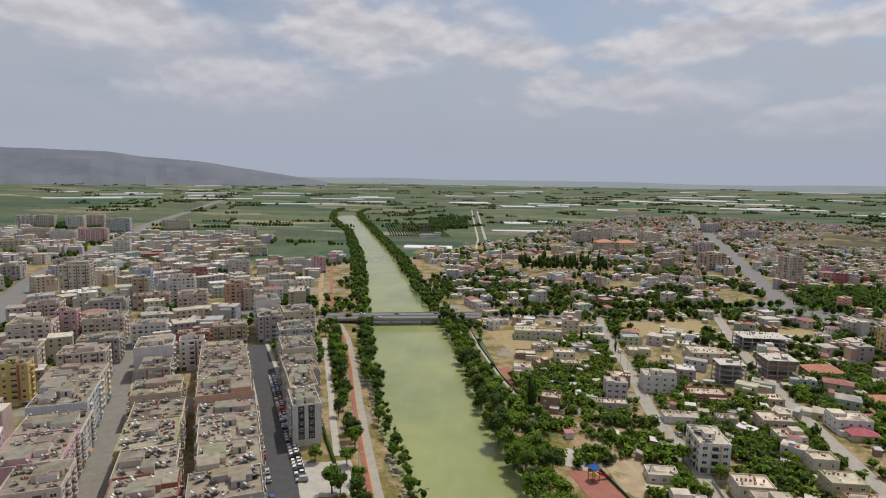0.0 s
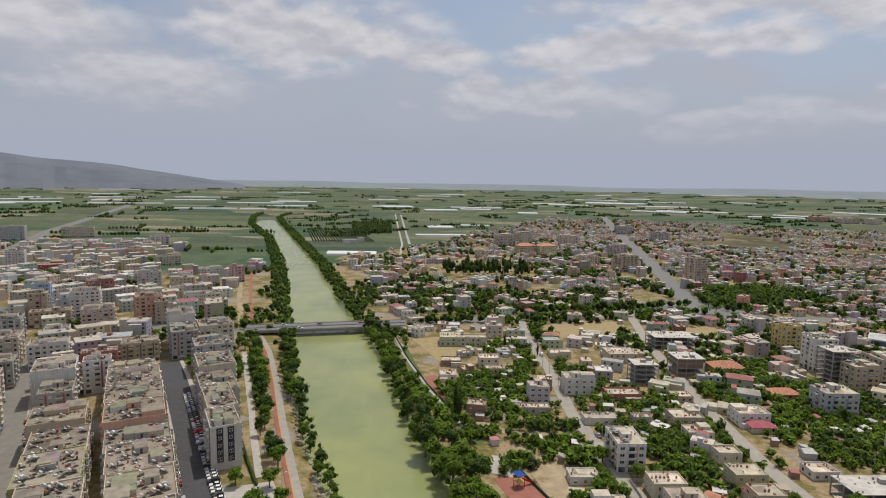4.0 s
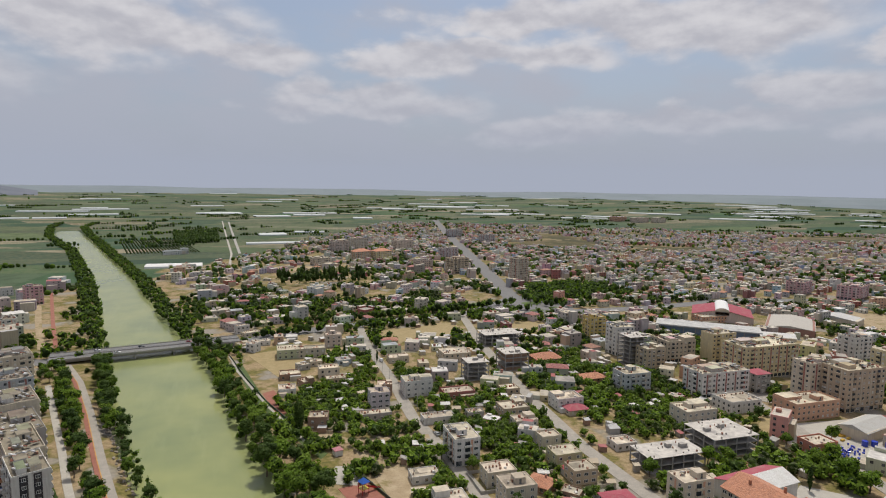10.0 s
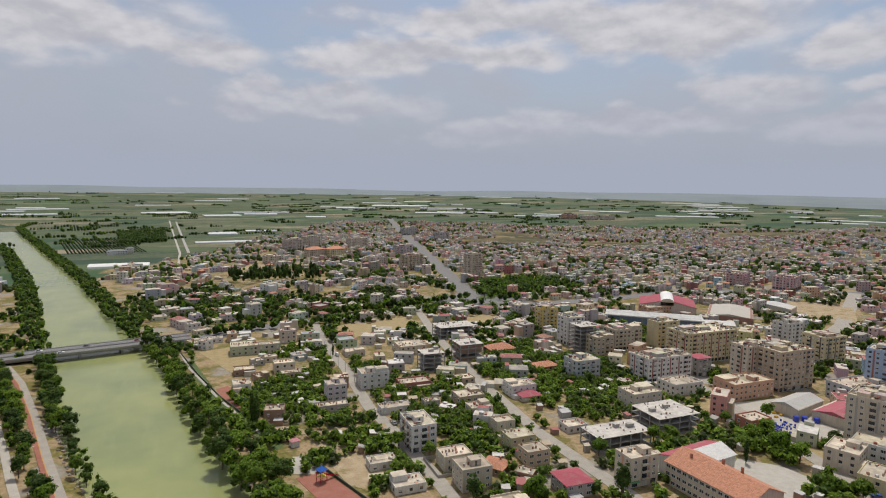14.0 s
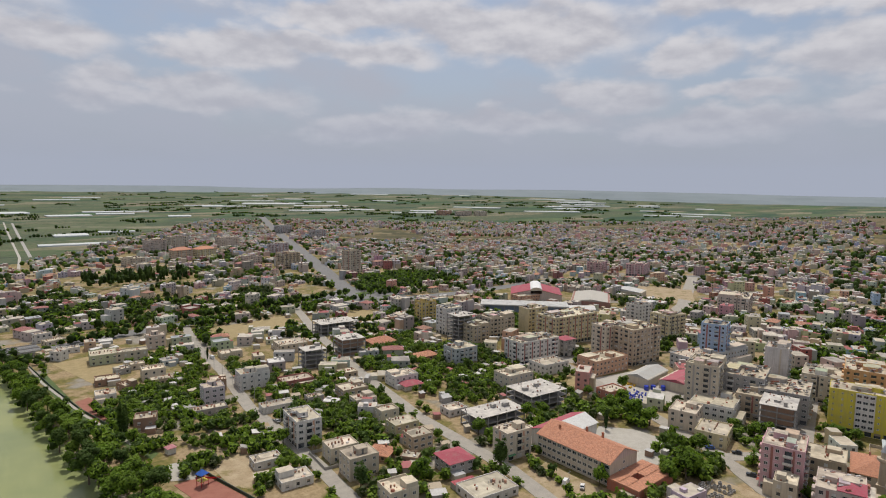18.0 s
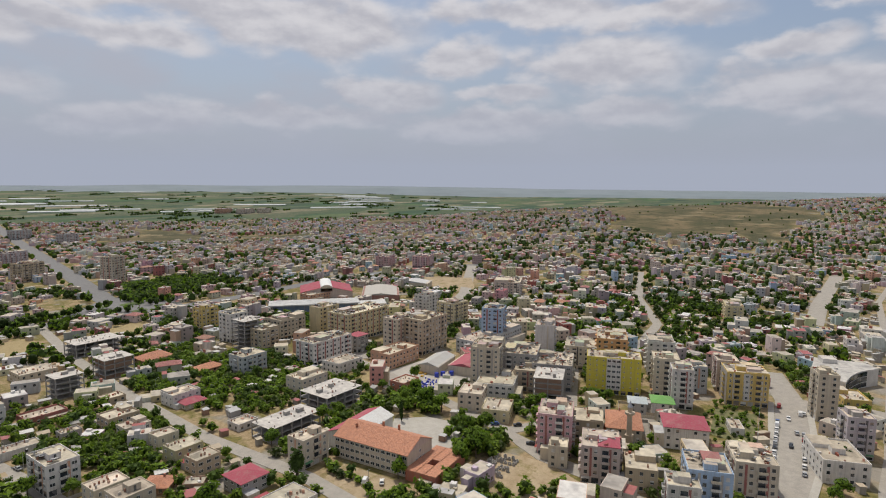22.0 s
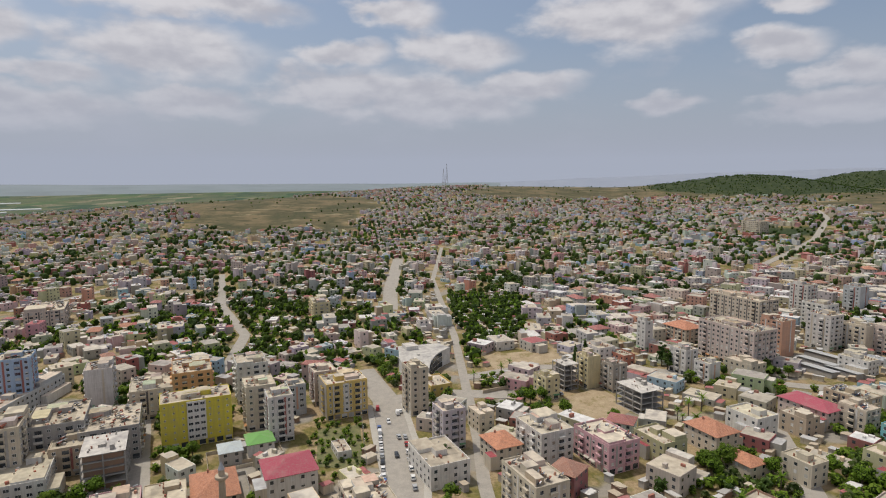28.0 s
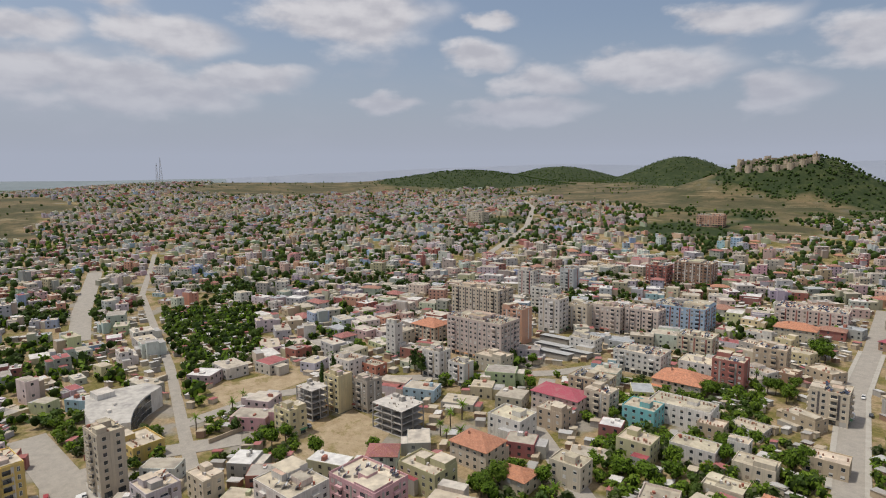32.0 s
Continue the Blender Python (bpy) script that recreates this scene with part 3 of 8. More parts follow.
def pavements(pts, width, side=2.2):
    """Raised light footways along both edges of a street."""
    for s in (-1, 1):
        line = []
        for i, (x, y) in enumerate(pts):
            a, b = pts[max(0, i - 1)], pts[min(len(pts) - 1, i + 1)]
            t = Vector((b[0] - a[0], b[1] - a[1])).normalized()
            o = s * (width / 2 + side / 2)
            line.append((x - t.y * o, y + t.x * o))
        road("pavement", line, side, PAVING, "light paved footway with a raised kerb", "pavement", 0.2)


pavements([(-30, 110), (-64, 200), (-91, 276), (-124, 353), (-140, 388)], 13)
pavements([(-95, 120), (-128, 190), (-205, 340), (-232, 395)], 14)
pavements([(150, -4), (240, -8), (285, -13), (322, -10), (360, -8)], 15, 3.0)
pavements([(195, -246), (237, -354), (262, -440)], 10, 2.2)


def flat_patch(name, pts, mat, label, lift=0.1):
    mb = MB()
    mb.poly([(x, y, height(x, y) + lift) for x, y in pts], mat)
    n = len(pts)
    for i in range(n):
        (x0, y0), (x1, y1) = pts[i], pts[(i + 1) % n]
        mb.poly([(x1, y1, height(x1, y1) + lift), (x0, y0, height(x0, y0) + lift), (x0, y0, -0.6), (x1, y1, -0.6)], mat)
    return tagged(new(name, mb.mesh(name)), label, "ground", kind="structure")


# ---- bridge ----
def build_bridge():
    a, b = Vector((-108, 461)), Vector((16, 477))
    mid, span = (a + b) / 2, (b - a)
    L, turn = span.length, math.atan2(span.y, span.x)
    root = thing("bridge", Matrix.Translation((mid.x, mid.y, 0)) @ Matrix.Rotation(turn, 4, "Z"), "grey concrete road bridge on piers over the green river", "bridge")
    for k, y in (("near", -5.2), ("far", 5.2)):
        mb = MB()
        mb.box(0, y, 2.9, L, 9.6, 0.7, CONCRETE, bottom=True, top=HIGHWAY)
        part("deck", mb, root, "grey asphalt carriageway slab")
        for g in (-3.6, -1.2, 1.2, 3.6):
            mb = MB()
            mb.box(0, y + g, 1.5, L - 2, 0.6, 1.4, CONCRETE, bottom=True)
            part("girder", mb, root)
        for e in (-4.7, 4.7):
            mb = MB()
            mb.box(0, y + e, 3.6, L, 0.22, 0.45, CONCRETE)
            for i in range(int(L / 2.5)):
                mb.box(-L / 2 + 1.2 + i * 2.5, y + e, 4.05, 0.12, 0.12, 0.6, STEEL)
            mb.box(0, y + e, 4.62, L, 0.1, 0.08, STEEL)
            part("railing", mb, root, "concrete kerb with steel railing")
    for x in (-L / 2 + 26, -L / 2 + 52, -L / 2 + 78, -L / 2 + 100):
        mb = MB()
        mb.box(x, 0, 0.6, 1.7, 19.5, 0.9, CONCRETE, bottom=True)
        for y in (-8, -2.8, 2.8, 8):
            mb.tube((x, y, -6), (x, y, 0.7), 0.75, 0.75, CONCRETE, 10)
        part("pier", mb, root, "concrete pier with crossbeam")
    for s in (-1, 1):
        mb = MB()
        mb.box(s * (L / 2 - 3), 0, -3, 6, 21, 5.9, CONCRETE)
        part("abutment", mb, root)


build_bridge()

# ---- buildings ----
WALLS = {
    "white": (0.64, 0.62, 0.58), "cream": (0.56, 0.495, 0.39), "creamy": (0.62, 0.54, 0.33), "grey": (0.38, 0.365, 0.34),
    "greyb": (0.47, 0.49, 0.50), "tan": (0.46, 0.375, 0.27), "peach": (0.60, 0.35, 0.24), "pink": (0.58, 0.36, 0.38),
    "pinkw": (0.57, 0.475, 0.42), "lilac": (0.50, 0.455, 0.47), "redbrown": (0.34, 0.13, 0.11), "red": (0.40, 0.07, 0.09),
    "yellow": (0.62, 0.46, 0.15), "yellowg": (0.64, 0.55, 0.07), "olive": (0.36, 0.36, 0.15), "olivel": (0.44, 0.42, 0.25),
    "greenw": (0.45, 0.49, 0.33), "blue": (0.36, 0.48, 0.62), "teal": (0.18, 0.46, 0.48), "orange": (0.60, 0.34, 0.16),
    "brown": (0.30, 0.19, 0.13), "brick": (0.42, 0.16, 0.11), "concrete": (0.37, 0.34, 0.29),
}
WORDS = {"white": "white", "cream": "cream", "creamy": "pale yellow", "grey": "grey", "greyb": "blue-grey", "tan": "tan", "peach": "peach", "pink": "pink", "pinkw": "pale pink", "lilac": "lilac", "redbrown": "red-brown", "red": "crimson", "yellow": "ochre yellow", "yellowg": "bright yellow", "olive": "olive green", "olivel": "pale olive", "greenw": "pale green", "blue": "blue and white", "teal": "turquoise", "orange": "orange", "brown": "brown", "brick": "brick red", "concrete": "bare concrete"}
NUMBERS = ["", "one", "two", "three", "four", "five", "six", "seven", "eight", "nine", "ten", "eleven", "twelve"]
ROOFS = {"flat": (0.505, 0.445, 0.345), "hip": (0.52, 0.23, 0.13), "hipred": (0.36, 0.08, 0.11), "hipgreen": (0.16, 0.36, 0.10), "hipgrey": (0.38, 0.42, 0.43)}
FOOT = []       # x, y, radius of what stands on the ground


def window_mesh(w, h, style):
    """One shell: frame and mullion proud of the wall, two panes set back."""
    mb = MB()
    f, g = 0.09, 0.035
    xs, zs = [-w / 2, -w / 2 + f, -g, g, w / 2 - f, w / 2], [-h / 2, -h / 2 + f, h / 2 - f, h / 2]
    mb.v = [(x, -0.10, z) for z in zs for x in xs]
    white, glass = mb.slot(WHITE), mb.slot(GLASS)

    def add(face, slot):
        mb.f.append(face), mb.m.append(slot), mb.c.append((0.5, 0.5, 0.5))

    for j in range(3):
        for i in range(5):
            q = (j * 6 + i, j * 6 + i + 1, j * 6 + i + 7, j * 6 + i + 6)
            if j == 1 and i in (1, 3):
                n = len(mb.v)
                mb.v += [(mb.v[k][0], -0.03, mb.v[k][2]) for k in q]
                add((n, n + 1, n + 2, n + 3), glass)
                for k in range(4):
                    add((q[k], q[(k + 1) % 4], n + (k + 1) % 4, n + k), white)
            else:
                add(q, white)
    rim = [0, 5, 23, 18]
    n = len(mb.v)
    mb.v += [(mb.v[k][0], 0.0, mb.v[k][2]) for k in rim]
    for k in range(4):
        add((rim[k], rim[(k + 1) % 4], n + (k + 1) % 4, n + k), white)
    return mb.mesh("window")


def balcony_mesh(w, col, closed=False):
    mb = MB()
    mb.box(0, -0.6, -0.18, w, 1.2, 0.18, CONCRETE, bottom=True)
    for cx, cy, sx, sy in ((0, -1.15, w, 0.1), (-w / 2 + 0.05, -0.6, 0.1, 1.0), (w / 2 - 0.05, -0.6, 0.1, 1.0)):
        mb.box(cx, cy, 0, sx, sy, 0.95, PAINT, col)
    mb.poly([(-w * 0.36, -0.03, 0.05), (w * 0.36, -0.03, 0.05), (w * 0.36, -0.03, 2.2), (-w * 0.36, -0.03, 2.2)], GLASS)
    return mb.mesh("balcony")


WINDOWS = {k: window_mesh(w, h, k) for k, (w, h) in {"small": (0.8, 0.8), "mid": (1.4, 1.35), "wide": (2.0, 1.4), "tall": (1.0, 1.8)}.items()}
BALCONIES = {}
for key in ("white", "cream", "tan", "pinkw", "redbrown", "greyb", "yellow"):
    BALCONIES[key] = balcony_mesh(3.4, WALLS[key])


def heater_parts():
    pan, tank, stand = MB(), MB(), MB()
    pts = [(-0.95, -0.8, 0.35), (0.95, -0.8, 0.35), (0.95, 0.5, 1.35), (-0.95, 0.5, 1.35)]
    low = [(x, y + 0.06, z - 0.1) for x, y, z in pts]
    pan.poly(pts, SOLAR)
    pan.faces(pts + low, [(0, 4, 5, 1), (1, 5, 6, 2), (2, 6, 7, 3), (3, 7, 4, 0), (7, 6, 5, 4)], STEEL)
    tank.tube((-0.85, 0.75, 1.65), (0.85, 0.75, 1.65), 0.33, 0.33, WHITE, 10)
    for x in (-0.7, 0.7):
        stand.box(x, 0.75, 0, 0.07, 0.07, 1.4, STEEL)
        stand.box(x, -0.7, 0, 0.07, 0.07, 0.4, STEEL)
    stand.box(0, 0.75, 1.25, 1.6, 0.3, 0.06, STEEL, bottom=True)
    return pan.mesh("panel"), tank.mesh("tank"), stand.mesh("stand")


HEAT_PAN, HEAT_TANK, HEAT_STAND = heater_parts()
COUNT = {"heater": 0, "window": 0, "balcony": 0}


def heater(x, y, z, turn):
    """A rooftop solar water heater: tilted panel, tank and steel stand."""
    if COUNT["heater"] >= 165:
        return
    COUNT["heater"] += 1
    root = thing("solar_water_heater", Matrix.Translation((x, y, z)) @ Matrix.Rotation(turn, 4, "Z"), "rooftop solar water heater with tilted dark panel and white tank", "water heater", "solar heaters on the roofs")
    part("panel", HEAT_PAN, root, "dark glazed collector")
    part("tank", HEAT_TANK, root, "white steel tank")
    tagged(part("stand", HEAT_STAND, root), kind="stuff")


def roof_hip(w, d, z, rise, col, over=0.5, mat=None):
    mb = MB()
    W, D = w / 2 + over, d / 2 + over
    r = max(0.0, W - D) if W > D else 0.0
    q = max(0.0, D - W) if D > W else 0.0
    low = [(-W, -D, z), (W, -D, z), (W, D, z), (-W, D, z)]
    if W >= D:
        top = [(-r, 0, z + rise), (r, 0, z + rise)]
        fs = [(0, 1, 5, 4), (1, 2, 5), (2, 3, 4, 5), (3, 0, 4)]
    else:
        top = [(0, -q, z + rise), (0, q, z + rise)]
        fs = [(0, 1, 4), (1, 2, 5, 4), (2, 3, 5), (3, 0, 4, 5)]
    mb.faces(low + top, fs, mat or TILES, col)
    mb.faces([(x, y, z - 0.2) for x, y, _ in low] + low, [(0, 1, 5, 4), (1, 2, 6, 5), (2, 3, 7, 6), (3, 0, 4, 7), (3, 2, 1, 0)], mat or TILES, col)
    return mb


def facades(w, d):
    """Side, length, and the pose that carries a facade's own x along it and y into the wall."""
    yield "front", w, pose(0, -d / 2, 0)
    yield "back", w, pose(0, d / 2, 0, 0, 0, 180)
    yield "east", d, pose(w / 2, 0, 0, 0, 0, 90)
    yield "west", d, pose(-w / 2, 0, 0, 0, 0, -90)


def building(x, y, w, d, rot, storeys, wall, roof, storey=3.0, heaters=None, name=None, joined=""):
    """A house or apartment block with its walls, roof, windows, balconies and rooftop things."""
    r = random.Random(int(x * 31 + y * 17 + w))
    z = height(x, y)
    H = storeys * storey
    near = math.hypot(x - 45, y) < 330 and storeys > 1
    tone = r.uniform(0.92, 1.08)
    col = tuple(c * tone * r.uniform(0.985, 1.015) for c in WALLS[wall])
    rcol = ROOFS.get(roof, ROOFS["flat"])
    # 0.54 paints cloud shadow into the western decks; the random part is deck tone
    worn_shaded = (0.54 if x < -40 and y > 100 else 1.0) * r.uniform(0.84, 1.14)
    rcol = tuple(c * worn_shaded * r.uniform(0.975, 1.025) for c in rcol)
    kind = name or ("apartment_building" if storeys > 3 else "house")
    rooflabel = {"flat": "flat concrete roof", "frame": "open unfinished floors", "hip": "orange tiled roof", "hipred": "dark red metal roof", "hipgreen": "green metal roof", "hipgrey": "grey metal roof"}[roof]
    root = thing(kind, Matrix.Translation((x, y, z)) @ Matrix.Rotation(radians(rot), 4, "Z"), f"{WORDS[wall]} {NUMBERS[storeys]}-storey building with {rooflabel}", "building")
    FOOT.append((x, y, 0.55 * math.hypot(w, d)))
    if roof == "frame":
        for k in range(storeys + 1):
            mb = MB()
            mb.box(0, 0, k * storey - 0.3 if k else -0.1, w, d, 0.3, CONCRETE, bottom=True, top=DECK, topcol=(0.54, 0.51, 0.46) if k == storeys else (0.35, 0.33, 0.30))
            part("floor_slab", mb, root, "bare concrete slab")
        nx, ny = max(2, round(w / 6.5) + 1), max(2, round(d / 6.5) + 1)
        for i in range(nx):
            for j in range(ny):
                if 0 < i < nx - 1 and 0 < j < ny - 1:
                    continue
                mb = MB()
                mb.box(-w / 2 + 0.3 + (w - 0.6) * i / (nx - 1), -d / 2 + 0.3 + (d - 0.6) * j / (ny - 1), 0, 0.45, 0.45, H - 0.3, CONCRETE)
                part("column", mb, root)
        for k in range(storeys):
            mb = MB()
            full = wall == "brown" and k != 1
            mb.box(0 if full else w * 0.12, 0 if full else d * 0.1, k * storey + 0.2, w - 2.2 if full else w * 0.5, d - 2.2 if full else d * 0.5, storey - 0.5, PAINT, col)
            part("infill_wall", mb, root, "raw blockwork infill set back from the slab edge")
        for i in range(2):
            mb = MB()
            mb.box(r.uniform(-w / 3, w / 3), r.uniform(-d / 3, d / 3), H, r.uniform(1.6, 3.8), r.uniform(1.4, 2.8), r.uniform(0.9, 2.2), CONCRETE, top=DECK, topcol=(0.5, 0.47, 0.42))
            part("concrete_block", mb, root)
        stubs = MB()
        for i in range(int(w * d / 26)):                 # column stubs and stacked blocks left on the slab
            stubs.box(r.uniform(-w / 2 + 0.6, w / 2 - 0.6), r.uniform(-d / 2 + 0.6, d / 2 - 0.6), H, 0.35, r.uniform(0.35, 0.9), r.uniform(0.4, 1.1), PAINT, r.choice([(0.36, 0.33, 0.29), (0.38, 0.2, 0.14), (0.45, 0.42, 0.37)]), r.uniform(0, 1.5))
        tagged(part("slab_clutter", stubs, root, "column stubs and stacked blocks on the bare slab"), kind="stuff")
        return root
    # walls, with a darker plinth storey of shops on the tall ones
    mb = MB()
    rings = [(-1.0, 0.0)]
    if storeys >= 4:
        for k in range(1, storeys + 1):
            rings += [(k * storey - 0.24, 0.0), (k * storey - 0.22, 0.07), (k * storey - 0.02, 0.07), (k * storey, 0.0)]
    else:
        rings.append((H, 0.0))
    pts = [(a * (w / 2 + o), b * (d / 2 + o), zz) for zz, o in rings for a, b in ((-1, -1), (1, -1), (1, 1), (-1, 1))]
    mb.faces(pts, [(4 * q + i, 4 * q + (i + 1) % 4, 4 * q + 4 + (i + 1) % 4, 4 * q + 4 + i) for q in range(len(rings) - 1) for i in range(4)], PAINT, col)
    windows = MB()
    shop = storeys >= 4
    spec = {"yellowg": "small"}.get(wall, r.choice(["mid", "mid", "wide", "tall"]))
    facing = []
    for side, length, m in facades(w, d):
        nrm = Matrix.Rotation(radians(rot), 3, "Z") @ (m.to_3x3() @ Vector((0, -1, 0)))
        if side[0] not in joined:
            facing.append((nrm.x * (45 - x) + nrm.y * (0 - y) > 0, side, length, m))
    blank = r.random() < 0.35 and storeys > 3
    for open_side, side, length, m in facing:
        n = max(1, int((length - 1.0) / 3.3))
        if blank and side == "west" and length < 14:
            n = 0
        cols = [(-length / 2 + length * (i + 0.5) / n) for i in range(n)] if n else []
        deep = storeys >= 4 and n >= 3 and wall != "yellowg"
        balc = {1, n - 2} if deep and n > 4 else ({n // 2} if deep else set())
        for k in range(storeys):
            zc = k * storey + 1.65
            for i, u in enumerate(cols):
                if i in balc and k > 0:
                    if near and open_side and COUNT["balcony"] < 360:
                        COUNT["balcony"] += 1
                        bk = wall if wall in BALCONIES else r.choice(["white", "cream"])
                        part("balcony", BALCONIES[bk], root, "", m @ pose(u, 0, k * storey + 0.05))
                    else:
                        for q in ((0, -0.6, -0.15, 3.0, 1.2, 1.05),):
                            windows_box(windows, m, u, k * storey, 3.0, 1.1, 1.0, PAINT, tuple(c * 0.95 for c in col))
                        flat_pane(windows, m, u, k * storey + 1.6, 2.4, 1.6)
                    continue
                if k == 0 and shop:
                    flat_pane(windows, m, u, 1.4, min(2.7, length / n - 0.5), 2.2)
                    continue
                if near and open_side and COUNT["window"] < 1040:
                    COUNT["window"] += 1
                    part("window", WINDOWS[spec], root, "", m @ pose(u, 0, zc))
                else:
                    flat_pane(windows, m, u, zc, 1.3, 1.35)
    if storeys >= 4 and wall != "yellowg":
        accent = r.choice([WALLS["white"], WALLS["cream"], WALLS["redbrown"], WALLS["grey"], WALLS["peach"], (0.12, 0.11, 0.11), col])
        awning = r.choice([(0.26, 0.06, 0.05), (0.08, 0.13, 0.24), (0.3, 0.29, 0.27), (0.45, 0.42, 0.36), (0.1, 0.25, 0.12), (0.42, 0.2, 0.08)])
        for open_side, side, length, m in facing:
            n = max(1, int((length - 1.0) / 3.3))
            for i in range(1, n):
                if (i + n) % 2:
                    windows_box(windows, m, -length / 2 + length * i / n, storey, 0.9, 0.12, H - storey - 0.05, PAINT, accent)
            for i in range(n):
                if r.random() < 0.3:
                    a, b = -length / 2 + length * i / n + 0.3, -length / 2 + length * (i + 1) / n - 0.3
                    pts = [tuple(m @ Vector(p)) for p in ((a, 0, 2.8), (b, 0, 2.8), (b, -1.2, 2.4), (a, -1.2, 2.4))]
                    windows.poly(pts, PAINT, awning)
    part("wall", mb, root)
    if storeys <= 3 and r.random() < 0.6:
        ax = MB()
        aw, ad, ah = w * r.uniform(0.35, 0.6), r.uniform(2.2, 4.5), storey * r.choice([0.8, 0.9, 1.0]) * (2 if storeys == 3 else 1)
        sx, sy = r.choice([-1, 1]) * (w - aw) / 2, r.choice([-1, 1]) * (d + ad) / 2
        ax.box(sx, sy * 0.998, -0.5, aw, ad, ah + 0.5, PAINT, r.choice([col, WALLS["cream"], WALLS["grey"], WALLS["white"]]), top=DECK, topcol=r.choice([rcol, rcol, (0.34, 0.09, 0.10), (0.45, 0.45, 0.44)]))
        part("annex", ax, root, "low annex built against the house")
    if near and storeys <= 2 and r.random() < 0.55:
        yard = MB()
        W2, D2, g = w / 2 + r.uniform(3, 5), d / 2 + r.uniform(3, 6), 0.12
        ring = [(-W2, -D2), (W2, -D2), (W2, D2), (-W2, D2)]
        pts = [(px - (g if q else 0) * (1 if px > 0 else -1), py - (g if q else 0) * (1 if py > 0 else -1), zz) for zz in (-0.3, 1.5) for q in (0, 1) for px, py in ring]
        fs = []
        for k in range(4):
            j = (k + 1) % 4
            fs += [(k, j, 8 + j, 8 + k), (4 + j, 4 + k, 12 + k, 12 + j), (8 + k, 8 + j, 12 + j, 12 + k)]
        yard.faces(pts, fs, PAINT, r.choice([WALLS["cream"], WALLS["grey"], WALLS["tan"]]))
        part("garden_wall", yard, root, "low rendered garden wall")
    if wall == "yellowg":
        bay = MB()
        bay.box(-w / 2 - 0.25, 0, 2.8, 0.5, 8.0, H - 2.8, PAINT, WALLS["white"])
        part("bay", bay, root, "white middle bay with glazed balconies")
        for k in range(1, storeys):
            for v in (-2.6, 0, 2.6):
                part("window", WINDOWS["wide"], root, "", pose(-w / 2 - 0.5, v, k * storey + 1.7, 0, 0, -90))
    if windows.f:
        tagged(part("window_band", windows, root, "windows and balconies of the further sides"), kind="stuff")
    if roof == "flat":
        top = MB()
        top.box(0, 0, H, w, d, 0.25, PAINT, col, top=DECK, topcol=rcol)
        part("roof", top, root, "stained concrete roof deck")
        par = MB()
        ph = r.uniform(0.35, 0.9)
        for cx, cy, sx, sy in ((0, -d / 2 + 0.1, w + 0.1, 0.2), (0, d / 2 - 0.1, w + 0.1, 0.2), (-w / 2 + 0.1, 0, 0.2, d - 0.4), (w / 2 - 0.1, 0, 0.2, d - 0.4)):
            par.box(cx, cy, H + 0.2, sx, sy, ph, PAINT, tuple(min(0.75, c * 1.05) for c in col))
        part("parapet", par, root)
        if storeys >= 3:
            st = MB()
            sw, sd = min(w * 0.35, 4.5), min(d * 0.4, 5.0)
            sx, sy = r.uniform(-w / 5, w / 5), r.uniform(-d / 5, d / 5)
            st.box(sx, sy, H + 0.2, sw, sd, 2.5, PAINT, tuple(c * 0.95 for c in col), top=DECK, topcol=rcol)
            st.box(sx, sy - sd / 2 - 0.02, H + 0.25, 0.9, 0.06, 2.0, GLASS)
            part("stair_house", st, root, "stair head on the roof")
        n = heaters if heaters is not None else int(min(9, max(1, w * d / 34)) if storeys > 2 else r.random() < 0.5)
        tc = Matrix.Rotation(radians(rot), 3, "Z")
        for i in range(n):
            lx, ly = r.uniform(-w / 2 + 1.6, w / 2 - 1.6), (-1) ** i * d * r.uniform(0.22, 0.36)
            g = tc @ Vector((lx, ly, 0))
            heater(x + g.x, y + g.y, z + H + 0.25, radians(180 - 35 + r.uniform(-6, 6)))
        if storeys >= 5:
            for i in range(1 + (w * d > 250)):
                pc = r.choice([WALLS["cream"], WALLS["white"], WALLS["pinkw"], col, col, WALLS["grey"], WALLS["tan"]])
                pw, pd = w * r.uniform(0.2, 0.4), d * r.uniform(0.22, 0.4)
                px, py = r.uniform(-0.28, 0.28) * w, r.uniform(-0.28, 0.28) * d
                rm = MB()
                rm.box(px, py, H + 0.2, pw, pd, 2.15 + 0.17 * i, PAINT, pc, top=DECK, topcol=tuple(c * r.uniform(0.8, 1.1) for c in rcol))
                part("roof_room", rm, root, "small rendered room on the roof")
        cl = MB()
        for i in range(r.choice([1, 2, 2, 3])):          # patched and whitewashed strips of the deck
            pw, pd = w * r.uniform(0.25, 0.5), d * r.uniform(0.25, 0.6)
            tone = r.choice([0.62, 0.8, 1.14, 1.2, 1.28])
            cl.box(r.uniform(-0.5, 0.5) * (w - pw - 0.8), r.uniform(-0.5, 0.5) * (d - pd - 0.8), H + 0.255, pw, pd, 0.03 + 0.016 * i, DECK, tuple(c * tone for c in rcol))
        rows_at = r.uniform(-0.3, 0.3) * d
        for i in range(int(w / 1.7)):                    # rows of little brick chimney pots
            if r.random() < 0.55:
                cl.box(-w / 2 + 1.0 + i * 1.6, rows_at + r.uniform(-0.15, 0.15), H + 0.25, 0.55, 0.55, r.uniform(0.7, 1.25), PAINT, r.choice([(0.33, 0.17, 0.11), (0.40, 0.30, 0.22), (0.26, 0.14, 0.10)]))
